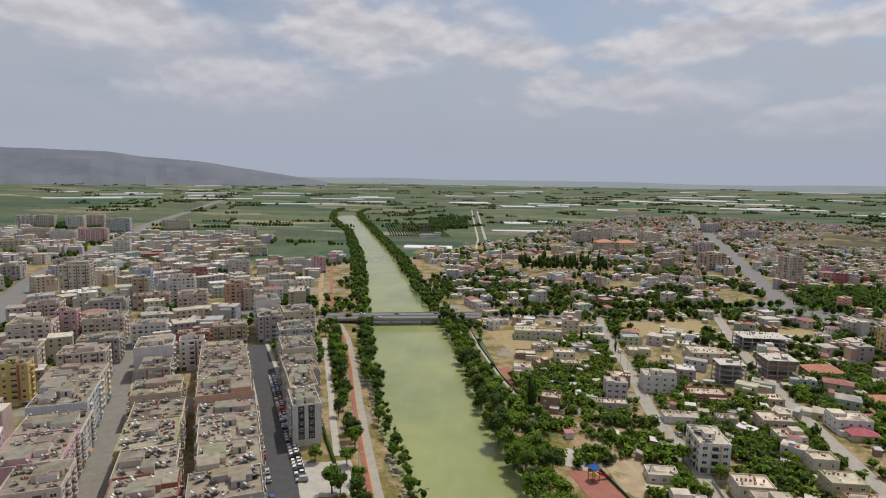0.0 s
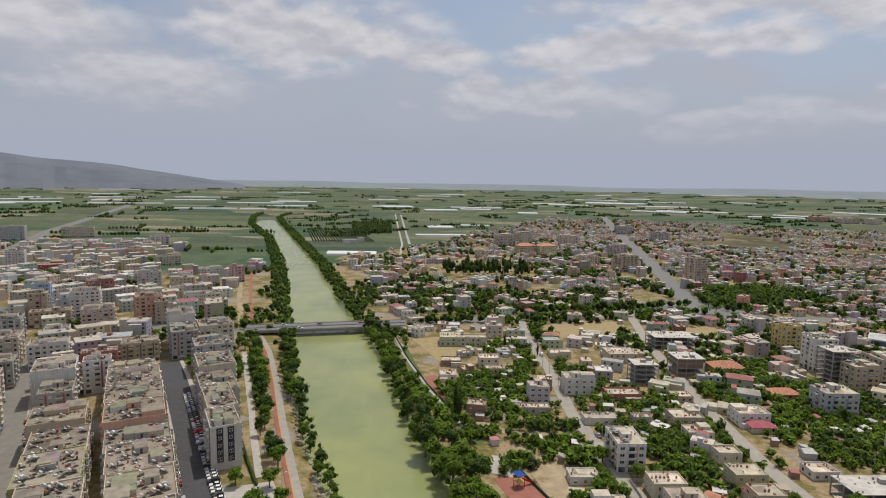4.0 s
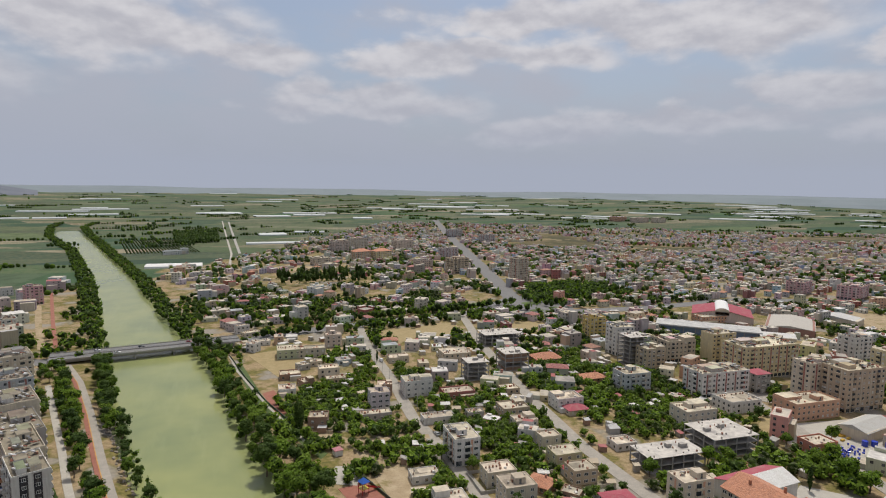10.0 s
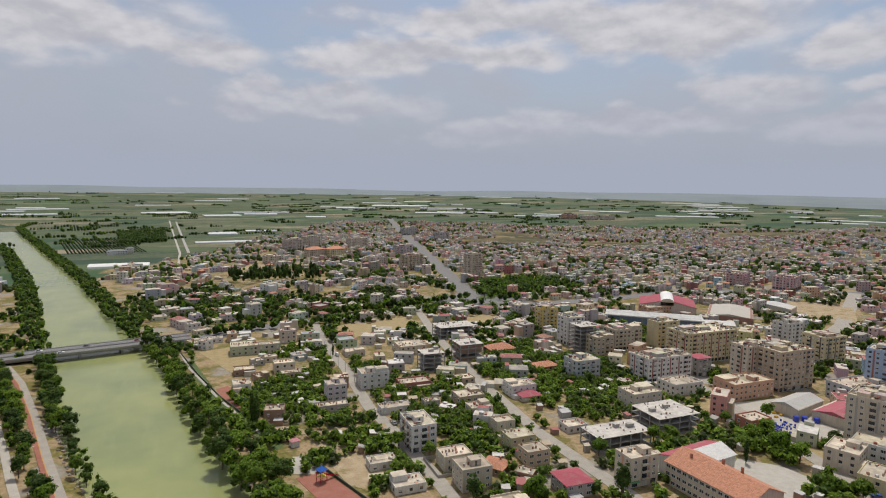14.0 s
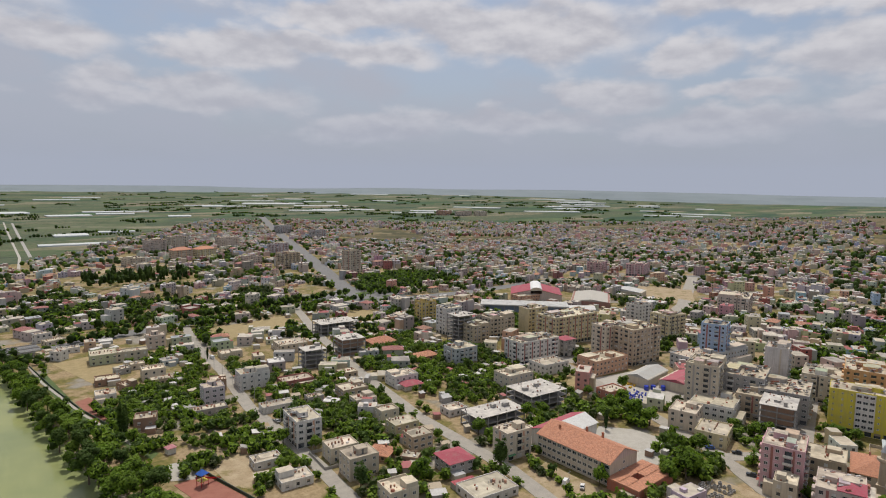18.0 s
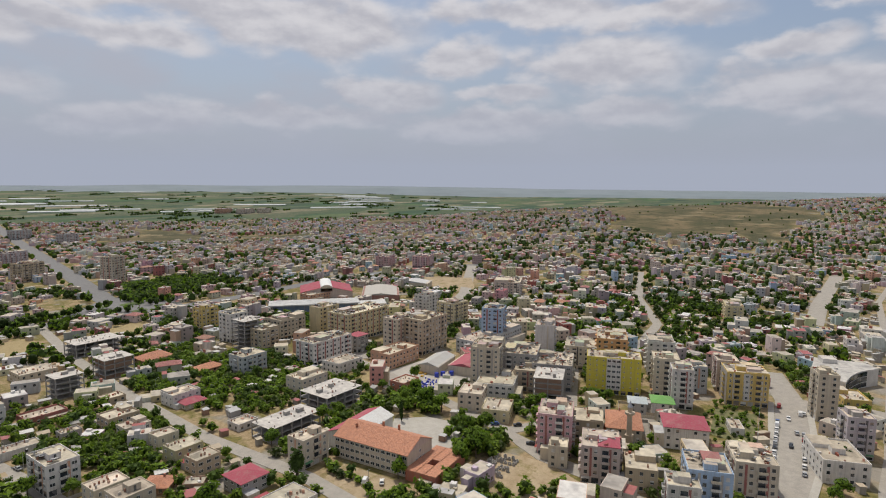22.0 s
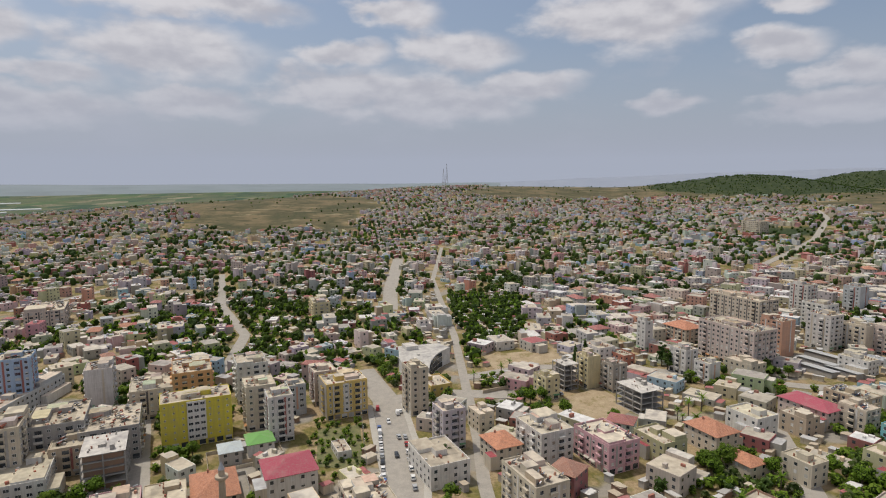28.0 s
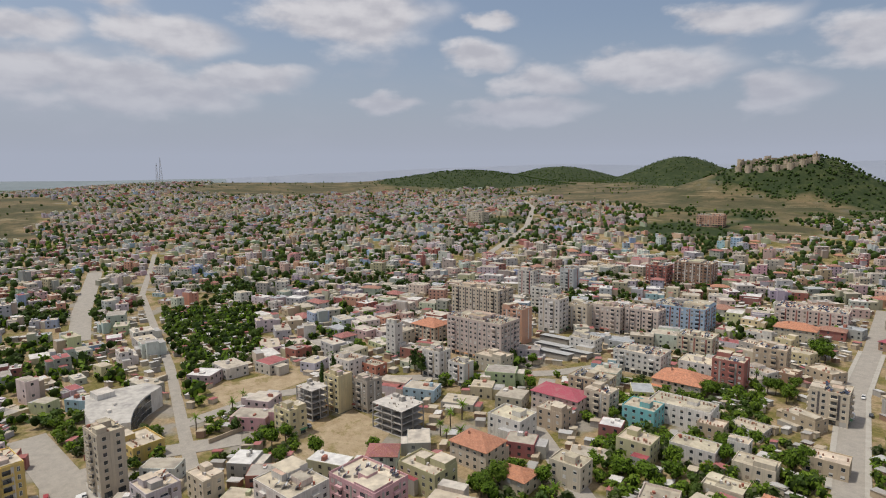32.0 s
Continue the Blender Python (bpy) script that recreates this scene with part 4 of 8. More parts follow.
        if r.random() < 0.5:                             # upper room or terrace wall over a part of the deck
            pw, pd = w * r.uniform(0.3, 0.5), d * r.uniform(0.35, 0.6)
            cx, cy = r.choice([-1, 1]) * (w - pw) / 2 * 0.93, r.choice([-1, 1]) * (d - pd) / 2 * 0.93
            cl.box(cx, cy, H + 0.24, pw, pd, r.choice([0.9, 1.6, 2.5]), PAINT, tuple(c * 0.96 for c in col), top=DECK, topcol=tuple(c * 1.08 for c in rcol))
        if storeys >= 4:
            ca, sa = math.cos(radians(145 - rot)), math.sin(radians(145 - rot))
            for i in range(int(w * d / 22)):
                lx, ly = r.uniform(-w / 2 + 1.3, w / 2 - 1.3), r.uniform(-d / 2 + 1.3, d / 2 - 1.3)
                q = [(lx + px * ca - py * sa, ly + px * sa + py * ca, H + pz) for px, py, pz in ((-0.95, -0.8, 0.55), (0.95, -0.8, 0.55), (0.95, 0.5, 1.55), (-0.95, 0.5, 1.55))]
                cl.poly(q, SOLAR)
                cl.tube((lx - 0.8 * ca - 0.75 * -sa * -1, ly - 0.8 * sa + 0.75 * ca, H + 1.8), (lx + 0.8 * ca - 0.75 * sa, ly + 0.8 * sa + 0.75 * ca, H + 1.75), 0.24, 0.24, r.choice([STEEL, STEEL, WHITE, RUST]), 6)
        for i in range(int(2 + w * d / 40)):
            lx, ly = r.uniform(-w / 2 + 0.8, w / 2 - 0.8), r.uniform(-d / 2 + 0.8, d / 2 - 0.8)
            s = r.uniform(0.3, 1.0)
            cl.box(lx, ly, H + 0.25, s, s * r.uniform(0.6, 1.5), r.uniform(0.4, 1.3), PAINT, r.choice([(0.35, 0.12, 0.08), (0.6, 0.58, 0.55), (0.4, 0.37, 0.33), (0.5, 0.28, 0.2)]), r.uniform(0, 1))
        tagged(part("rooftop_clutter", cl, root, "low chimneys, vents and rooftop stores"), kind="stuff")
    else:
        part("roof", roof_hip(w, d, H, min(w, d) * (0.24 if roof == "hip" else 0.16), rcol, 0.6, TILES if roof == "hip" else PAINT), root, rooflabel)
        if roof == "hip":
            ch = MB()
            ch.box(w * 0.18, d * 0.12, H + 0.5, 0.7, 0.7, min(w, d) * 0.24, PAINT, (0.42, 0.2, 0.14))
            part("chimney", ch, root, "small brick chimney")
    return root


SHUTTERS = [(0.58, 0.57, 0.54), (0.46, 0.44, 0.40), (0.66, 0.65, 0.62), (0.30, 0.24, 0.18)]


def flat_pane(mb, m, u, zc, w, h):
    """A plain framed pane on a facade, in a joined mesh; now and then its roller shutter is half down."""
    r = random.Random(int(u * 977 + zc * 313 + m.translation.x * 71 + m.translation.y * 53))
    split = h * r.choice([0.45, 0.7, 1.0]) if r.random() < 0.34 else 0.0

    def quad(z0, z1, out, mat, col=(0.5, 0.5, 0.5)):
        mb.poly([tuple(m @ Vector(p)) for p in ((u - w / 2, -out, z0), (u + w / 2, -out, z0), (u + w / 2, -out, z1), (u - w / 2, -out, z1))], mat, col)

    if split < h:
        quad(zc - h / 2, zc + h / 2 - split, 0.03, GLASS)
    if split:
        quad(zc + h / 2 - split, zc + h / 2, 0.06, PAINT, r.choice(SHUTTERS))
    p2 = [m @ Vector(p) for p in ((u - w / 2 - 0.1, -0.09, zc - h / 2 - 0.12), (u + w / 2 + 0.1, -0.09, zc - h / 2 - 0.12), (u + w / 2 + 0.1, -0.09, zc - h / 2), (u - w / 2 - 0.1, -0.09, zc - h / 2))]
    mb.poly([tuple(p) for p in p2], WHITE)


def windows_box(mb, m, u, z0, w, depth, h, mat, col):
    pts = [tuple(m @ Vector((u + a * w / 2, b, z0 + c))) for c in (0, h) for a, b in ((-1, -depth), (1, -depth), (1, 0), (-1, 0))]
    mb.faces(pts, [(0, 1, 5, 4), (1, 2, 6, 5), (3, 0, 4, 7), (3, 2, 1, 0), (4, 5, 6, 7)], mat, col)


def plain_sides(root, w, d, H):
    """Raw blank party wall on one side and a white middle strip on the street side."""
    mb = MB()
    mb.box(0, d / 2 + 0.1, -0.5, w + 0.1, 0.2, H + 0.7, PAINT, WALLS["concrete"])
    part("party_wall", mb, root, "stained raw concrete party wall")
    mb = MB()
    mb.box(-w / 2 - 0.08, 0.5, 3.2, 0.16, 3.0, H - 3.2, PAINT, WALLS["white"])
    part("white_strip", mb, root, "white painted strip")
    for k in range(1, 6):
        part("window", WINDOWS["mid"], root, "", pose(-w / 2 - 0.16, 0.5, k * 3.0 + 1.65, 0, 0, -90))


def glass_building():
    """Low white building whose street front is a curved glass wall."""
    root = thing("office_building", pose(0, 0, 0), "low white building with a curved dark glass front", "building")
    FOOT.append((414, -34, 19))
    bend = [(386.2, -34.0), (392.5, -35.0), (399.1, -36.4), (405, -38.3), (410.6, -40.5), (415.5, -43), (419.5, -45.8)]
    ring = bend + [(427, -52), (437, -46), (434, -19), (409, -17.7), (390, -20)]
    mb = MB()
    n = len(ring)
    mb.poly([(x, y, 10.4) for x, y in ring], DECK, (0.48, 0.46, 0.42))
    for i in range(n):
        (x0, y0), (x1, y1) = ring[i], ring[(i + 1) % n]
        mb.poly([(x0, y0, -0.5), (x1, y1, -0.5), (x1, y1, 10.4), (x0, y0, 10.4)], PAINT, WALLS["white"])
    part("wall", mb, root)
    for (x0, y0), (x1, y1) in zip(bend[:-1], bend[1:]):
        a = math.atan2(y1 - y0, x1 - x0)
        L = math.hypot(x1 - x0, y1 - y0)
        for z0, h in ((0.6, 2.6), (3.7, 2.8), (7.0, 2.7)):
            mb = MB()
            mb.box((x0 + x1) / 2 + 0.1 * math.sin(a), (y0 + y1) / 2 - 0.1 * math.cos(a), z0, L - 0.25, 0.3, h, GLASS, rot=a)
            part("pane", mb, root, "dark tinted glass")
    for x, y, w, d, h in ((428, -26, 9, 8, 2.6), (404, -27, 2.2, 1.6, 1.2), (412, -30, 1.5, 1.5, 1.0)):
        mb = MB()
        mb.box(x, y, 10.4, w, d, h, PAINT, WALLS["white"], 0.3, top=DECK, topcol=(0.6, 0.56, 0.5))
        part("roof_room", mb, root, "white rooftop room")



def dark_end(root, w, d, H):
    """Black bays and white strips on a block's end wall."""
    for u in (-w * 0.2, w * 0.16):
        mb = MB()
        mb.box(u, -d / 2 - 0.06, 3.2, 2.6, 0.12, H - 3.2, PAINT, (0.035, 0.035, 0.04))
        part("dark_panel", mb, root, "black clad bay")
        for k in range(1, 6):
            part("window", WINDOWS["mid"], root, "", pose(u, -d / 2 - 0.12, k * 3.0 + 1.6))


dark_end(building(-69.1, 250.8, 12.0, 22.1, 22, 6, "white", "flat", joined="bf"), 12.0, 22.1, 18)
building(-77.5, 276.2, 12.8, 30.7, 22, 6, "cream", "flat", joined="bf")
building(-86.9, 306.8, 17.6, 32.8, 22, 5, "grey", "flat", joined="bf")
building(-95.9, 335.4, 19.2, 26.6, 22, 6, "cream", "flat", joined="f")
building(-108.0, 373.0, 21.4, 22.0, 22, 6, "greyb", "flat")
building(-120.0, 422.0, 22.0, 22.0, 22, 6, "cream", "flat")
building(-136.5, 407.8, 16.8, 26.2, 22, 6, "grey", "flat", joined="b")
building(-73.6, 174.4, 22.6, 18.9, 22, 6, "grey", "flat", joined="b")
building(-80.2, 194.4, 21.2, 22.7, 22, 6, "cream", "flat", joined="bf")
building(-89.1, 216.3, 22.4, 24.2, 22, 6, "cream", "flat", joined="bf")
building(-98.9, 238.8, 24.0, 24.4, 22, 5, "grey", "flat", joined="bf")
building(-109.0, 260.9, 23.8, 23.8, 22, 6, "peach", "flat", joined="bf")
building(-118.2, 283.5, 24.6, 24.7, 22, 6, "cream", "flat", joined="bf")
building(-128.3, 307.8, 24.2, 27.6, 22, 6, "pinkw", "flat", joined="bf")
building(-138.8, 331.1, 23.4, 23.2, 22, 5, "cream", "flat", joined="f")
building(-100.5, 175.3, 21.0, 17.9, 22, 5, "redbrown", "flat", joined="b")
building(-109.1, 193.3, 19.8, 21.4, 22, 5, "cream", "flat", joined="bf")
building(-120.1, 215.6, 20.6, 27.8, 22, 5, "olive", "flat", joined="bf")
building(-131.4, 242.4, 21.2, 30.0, 22, 4, "cream", "flat", joined="bf")
building(-143.2, 266.0, 21.4, 22.3, 22, 5, "tan", "flat", joined="f")
building(-166.1, 308.1, 15.0, 20.0, 22, 4, "grey", "flat", joined="b")
building(-176.5, 327.3, 19.8, 23.0, 22, 6, "white", "flat", joined="f")
building(-160.0, 338.0, 13.6, 11.0, 22, 6, "white", "flat")
building(-210.0, 384.0, 21.2, 16.0, 22, 5, "white", "flat")
building(-134.4, 174.4, 17.4, 20.2, 22, 6, "pinkw", "flat", joined="b")
building(-150.1, 194.2, 22.0, 27.9, 22, 6, "pink", "flat", joined="bf")
building(-161.9, 219.8, 23.8, 27.9, 22, 5, "white", "flat", joined="bf")
building(-174.6, 246.6, 22.6, 30.8, 22, 6, "greyb", "flat", joined="bf")
building(-187.6, 272.5, 25.2, 26.6, 22, 6, "cream", "flat", joined="f")
building(-208.0, 311.0, 23.4, 17.0, 22, 6, "pinkw", "flat")
building(-221.0, 346.0, 23.0, 18.0, 22, 5, "grey", "flat")
building(-243.0, 388.0, 24.8, 21.0, 22, 6, "cream", "flat")
building(-271.0, 438.0, 25.6, 21.0, 22, 6, "grey", "flat")
building(-221.0, 278.0, 12.2, 11.0, 22, 7, "yellow", "flat")
building(-246.0, 314.0, 18.4, 15.0, 22, 6, "cream", "flat")
building(-271.0, 357.0, 24.0, 20.0, 22, 7, "pinkw", "flat")
building(-262.0, 377.0, 12.8, 11.0, 22, 8, "pink", "flat")
building(-310.0, 423.0, 21.6, 17.0, 22, 6, "cream", "flat")
building(-360, 535, 25, 25, 22, 10, "cream", "flat")
building(-302, 545, 14, 14, 22, 8, "blue", "flat")
building(-281, 502, 13, 13, 22, 8, "tan", "flat")
building(-258, 530, 22, 22, 22, 7, "white", "flat")
building(-222, 474, 22, 22, 22, 6, "pinkw", "flat")
building(-197, 506, 20, 20, 22, 7, "peach", "flat")
building(-183, 496, 10, 10, 22, 6, "tan", "flat")
building(-146.4, 432.0, 17.0, 25.7, 22, 8, "white", "flat", joined="f")
building(-170, 564, 33, 20, 22, 4, "white", "flat")
building(-252, 652, 23, 16, 22, 6, "greyb", "flat")
building(-225, 672, 24, 19, 22, 3, "cream", "flat")
building(-205, 611, 22, 17, 22, 3, "white", "flat")
building(-222, 762, 29, 21, 22, 2, "white", "flat")
building(-172, 697, 15, 15, 22, 6, "pink", "flat")
building(-285, 616, 23, 19, 22, 5, "redbrown", "flat")
building(-434, 792, 43, 34, 22, 2, "red", "flat")
building(-613, 959, 41, 25, 22, 7, "pink", "flat")
building(-677, 1140, 41, 33, 22, 8, "greyb", "flat")
building(-593, 1201, 54, 32, 22, 6, "cream", "flat")
building(-384, 1044, 30, 24, 22, 6, "white", "flat")
building(-406, 965, 26, 26, 22, 5, "greyb", "flat")
building(-364, 892, 23, 23, 22, 5, "peach", "flat")
building(-296, 832, 30, 21, 22, 4, "cream", "flat")
building(-368, 768, 24, 17, 22, 4, "grey", "flat")
building(-176.0, 375.0, 19.6, 14.0, 22, 4, "redbrown", "flat")
building(-231.0, 433.0, 15.2, 13.0, 22, 4, "white", "flat")
building(-161.0, 398.0, 22.0, 20.0, 22, 4, "tan", "flat")
building(-887, 1169, 31, 25, 22, 8, "white", "flat")
building(-852, 1179, 32, 25, 22, 8, "cream", "flat")
building(-790, 1179, 32, 26, 22, 8, "white", "flat")
building(-775, 1220, 36, 29, 22, 8, "cream", "flat")
building(-723, 980, 40, 32, 22, 6, "cream", "flat")
building(-659, 951, 35, 24, 22, 6, "white", "flat")
building(-452, 658, 27, 21, 22, 5, "grey", "flat")
building(-479, 605, 20, 16, 22, 5, "grey", "flat")
building(-650, 830, 35, 28, 22, 5, "cream", "flat")
building(-476, 806, 21, 17, 22, 7, "white", "flat")
building(-266, 491, 28, 17, 22, 4, "tan", "flat")
building(48, 427, 16, 16, -4, 2, "greenw", "flat")
building(64, 422, 19, 9, -4, 2, "cream", "flat")
building(84, 445, 12, 10, -4, 3, "pinkw", "flat")
building(43, 377, 13, 10, -4, 1, "brown", "flat")
building(38, 349, 10, 10, -4, 1, "white", "flat")
building(67, 372, 13, 10, -4, 2, "cream", "flat")
building(69, 359, 12, 7, -4, 1, "tan", "flat")
building(111, 323, 17, 12, -4, 3, "white", "flat")
building(84, 310, 11, 10, -4, 3, "lilac", "flat")
building(77, 294, 18, 7, -4, 1, "grey", "flat")
building(108, 279, 17, 8, -4, 1, "white", "flat")
building(129, 278, 9, 6, -4, 1, "grey", "flat")
building(103, 236, 12, 18, -4, 4, "white", "flat")
building(80, 222, 12, 8, -4, 1, "white", "flat")
building(83, 200, 13, 9, -4, 1, "white", "flat")
building(109, 210, 13, 10, -4, 2, "cream", "flat")
building(108, 192, 13, 11, -4, 3, "cream", "flat")
building(149, 272, 15, 12, -4, 2, "tan", "flat")
building(146, 254, 12, 9, -4, 2, "cream", "flat")
building(147, 232, 10, 8, -4, 2, "cream", "flat")
building(145, 215, 13, 10, -4, 2, "olivel", "flat")
building(143, 199, 11, 9, -4, 2, "tan", "flat")
building(133, 312, 19, 11, -4, 1, "redbrown", "flat")
building(157, 339, 15, 13, -4, 4, "concrete", "frame")
building(191, 351, 18, 16, -4, 4, "brown", "frame")
building(212, 414, 31, 19, -4, 3, "concrete", "frame")
building(160, 382, 20, 16, -4, 2, "cream", "flat")
building(222, 358, 20, 14, -4, 1, "brown", "hip")
building(120, 391, 14, 11, -4, 1, "cream", "flat")
building(165, 307, 11, 9, -4, 1, "tan", "flat")
building(227, 309, 16, 10, -4, 1, "brown", "hip")
building(296, 403, 15, 12, -4, 6, "yellow", "flat")
building(287, 358, 16, 14, -4, 7, "white", "flat")
building(279, 332, 17, 15, -4, 7, "tan", "frame")
building(282, 318, 15, 13, -4, 5, "tan", "flat")
building(315, 332, 25, 18, -4, 5, "cream", "flat")
building(240, 286, 18, 14, -4, 4, "greyb", "flat")
building(287, 265, 35, 17, -4, 5, "white", "flat")
building(315, 259, 11, 10, -4, 4, "grey", "hipred")
building(344, 318, 21, 12, -4, 7, "creamy", "flat")
building(348, 286, 45, 22, -4, 7, "creamy", "flat")
building(332, 236, 17, 13, -4, 8, "cream", "flat")
building(345, 222, 29, 20, -4, 8, "tan", "flat")
building(307, 220, 31, 16, -4, 3, "peach", "flat")
building(236, 231, 19, 14, -4, 3, "cream", "flat")
building(277, 240, 21, 15, -4, 2, "white", "flat")
building(227, 204, 26, 21, -4, 3, "concrete", "frame")
building(190, 199, 30, 15, -4, 2, "concrete", "frame", storey=3.4)
building(181, 220, 11, 9, -4, 1, "white", "flat")
building(172, 167, 14, 10, -4, 4, "cream", "flat")
building(266, 183, 14, 10, -4, 2, "brick", "flat", heaters=0)
building(445, 286, 17, 14, -4, 6, "white", "flat")
building(429, 248, 22, 18, -4, 6, "creamy", "flat")
building(185, 275, 16, 12, -4, 2, "white", "flat")
building(185, 266, 12, 10, -4, 1, "cream", "hipred")
building(142, 171, 12, 12, -6, 2, "grey", "hipred")
building(109, 164, 12, 11, -6, 2, "cream", "flat")
building(140, 148, 20, 14, -6, 1, "white", "flat")
building(446, 420, 38, 15, -6, 2, "peach", "flat")
building(380, 186, 61, 18, -6, 3, "greyb", "flat")
building(303, 148, 21, 17, 17, 8, "cream", "flat")
building(324, 136, 28, 22, 17, 6, "grey", "flat")
building(325, 115, 28, 23, 17, 5, "grey", "flat")
building(298, 107, 20, 16, 17, 5, "brown", "frame")
building(309, 126, 15, 12, 17, 4, "tan", "flat")
building(293, 136, 30, 21, 17, 3, "white", "flat")
building(388, 187, 16, 16, 17, 9, "blue", "flat")
building(384, 144, 16, 13, 17, 7, "white", "flat")
building(377, 95, 27, 19, 17, 7, "orange", "flat")
building(370, 113, 25, 20, 17, 5, "cream", "flat")
building(332, 81, 16, 30, 17, 7, "yellowg", "flat")
building(384, 66, 21, 16, 17, 7, "white", "flat")
building(346, 55, 16, 14, 17, 7, "cream", "flat")
building(328, 43, 12, 11, 17, 7, "white", "flat")
building(358, 39, 10, 9, 17, 5, "greyb", "flat")
building(372, 26, 15, 12, 17, 6, "pinkw", "flat")
plain_sides(building(354, 14.5, 17, 21, 17, 6, "yellow", "flat"), 17, 21, 18)
building(243, 82, 19, 15, 17, 6, "pink", "flat")
building(265, 74, 17, 14, 17, 3, "tan", "flat")
part("metal_roof", roof_hip(10, 8, 16.0, 1.5, ROOFS["hipred"], 0.4, PAINT), building(228, 57, 18, 15, 17, 5, "pinkw", "flat"), "crimson metal roof over the terrace", pose(-3.8, -3.2, 0))
building(229, 41, 15, 12, 17, 3, "tan", "flat")
building(228, 75, 10, 8, 17, 3, "cream", "flat")
building(266, 138, 16, 13, 17, 3, "cream", "flat")
building(260, 120, 17, 14, 17, 2, "creamy", "flat")
building(315, 50, 12, 11, 17, 2, "white", "hipgreen")
building(279, 33, 17, 19, 17, 3, "white", "hipred", storey=3.4)
building(307, 14, 12, 6, 17, 1, "white", "flat", heaters=0)
building(307, 61, 10, 9, 17, 2, "grey", "hipgrey")
part("metal_roof", roof_hip(7, 6, 20.4, 1.3, (0.33, 0.14, 0.13), 0.3, PAINT), building(222, 16, 17, 15, 17, 6, "blue", "flat"), "red-brown metal roof over the top room", pose(1.5, -1.5, 0))
building(209, 22, 11, 11, 17, 5, "white", "flat", joined="e")
building(246, 3, 19, 15, 17, 5, "cream", "flat")
building(350, -22.5, 13, 9.5, 17, 8, "cream", "flat")
glass_building()
building(376, -36, 18, 13, 17, 2, "yellow", "flat")
building(308, -34, 12, 11, 17, 6, "lilac", "flat")
building(283, -26, 24, 17, 17, 3, "white", "flat")
building(324, -52, 12, 8, 17, 3, "cream", "flat")
building(291, -54, 15, 12, 17, 3, "cream", "hip")
building(291, -73, 20, 16, 17, 5, "white", "flat")
building(251, -57, 23, 14, 17, 5, "cream", "flat")
building(284, -98, 23, 16, 17, 4, "pink", "flat")
building(285, -123, 18, 13, 17, 3, "olivel", "flat")
building(290, -150, 18, 14, 17, 3, "cream", "hip")
building(266, -150, 13, 10, 17, 2, "cream", "hip")
building(337, -139, 19, 15, 17, 4, "concrete", "frame")
building(360, -96, 12, 9, 17, 4, "creamy", "flat")
building(372, -111, 12, 10, 17, 5, "concrete", "frame")
building(373, -125, 11, 9, 17, 6, "creamy", "flat")
building(366, -137, 12, 10, 17, 5, "concrete", "flat")
building(421, -151, 18, 13, 17, 3, "white", "flat")
building(410, -163, 13, 9, 17, 2, "brick", "flat")
building(434, -190, 8, 7, 17, 7, "white", "flat")
building(387, -192, 13, 10, 17, 5, "white", "flat")
building(368, -196, 11, 9, 17, 4, "white", "flat")
building(449, -227, 21, 17, 17, 4, "cream", "hip")
building(402, -237, 42, 21, 17, 8, "pinkw", "flat")
building(481, -296, 45, 22, 17, 8, "cream", "flat")
building(411, -273, 16, 13, 17, 8, "peach", "flat")
building(375, -225, 19, 13, 17, 3, "cream", "flat")
building(310, -216, 25, 15, 17, 3, "pinkw", "hipred")
building(302, -178, 17, 14, 17, 3, "white", "flat")
building(311, -239, 20, 14, 17, 4, "tan", "flat")
building(295, -228, 13, 11, 17, 4, "cream", "flat")
building(276, -235, 15, 13, 17, 3, "teal", "flat")
building(267, -252, 28, 14, 17, 3, "white", "flat", heaters=0)
building(325, -296, 28, 17, 17, 4, "white", "flat")
building(294, -290, 25, 20, 17, 2, "cream", "hip")
building(281, -314, 16, 13, 17, 5, "redbrown", "flat")
building(300, -315, 19, 15, 17, 3, "white", "flat")
building(365, -396, 34, 28, 17, 6, "blue", "flat")
building(373, -360, 24, 15, 17, 6, "pinkw", "flat")
building(395, -348, 23, 16, 17, 6, "pinkw", "flat")
building(409, -333, 16, 13, 17, 6, "cream", "flat")
building(418, -314, 17, 14, 17, 8, "white", "flat")
building(316, -479, 46, 23, 17, 4, "pinkw", "flat")
building(304, -431, 25, 15, 17, 3, "cream", "hip")
building(447, -530, 34, 22, 17, 7, "brown", "flat", heaters=0)
building(470, -505, 20, 18, 17, 6, "redbrown", "flat", heaters=0)
building(510, -372, 16, 13, 17, 8, "white", "flat")
building(458, -344, 20, 14, 17, 7, "white", "flat")
building(503, -416, 14, 12, 17, 7, "greyb", "flat")
building(910, -609, 34, 20, 17, 6, "cream", "flat", heaters=0)
building(608, -806, 36, 18, 17, 5, "peach", "flat", heaters=0)
building(573, 42, 30, 14, 12, 5, "creamy", "flat", heaters=0)
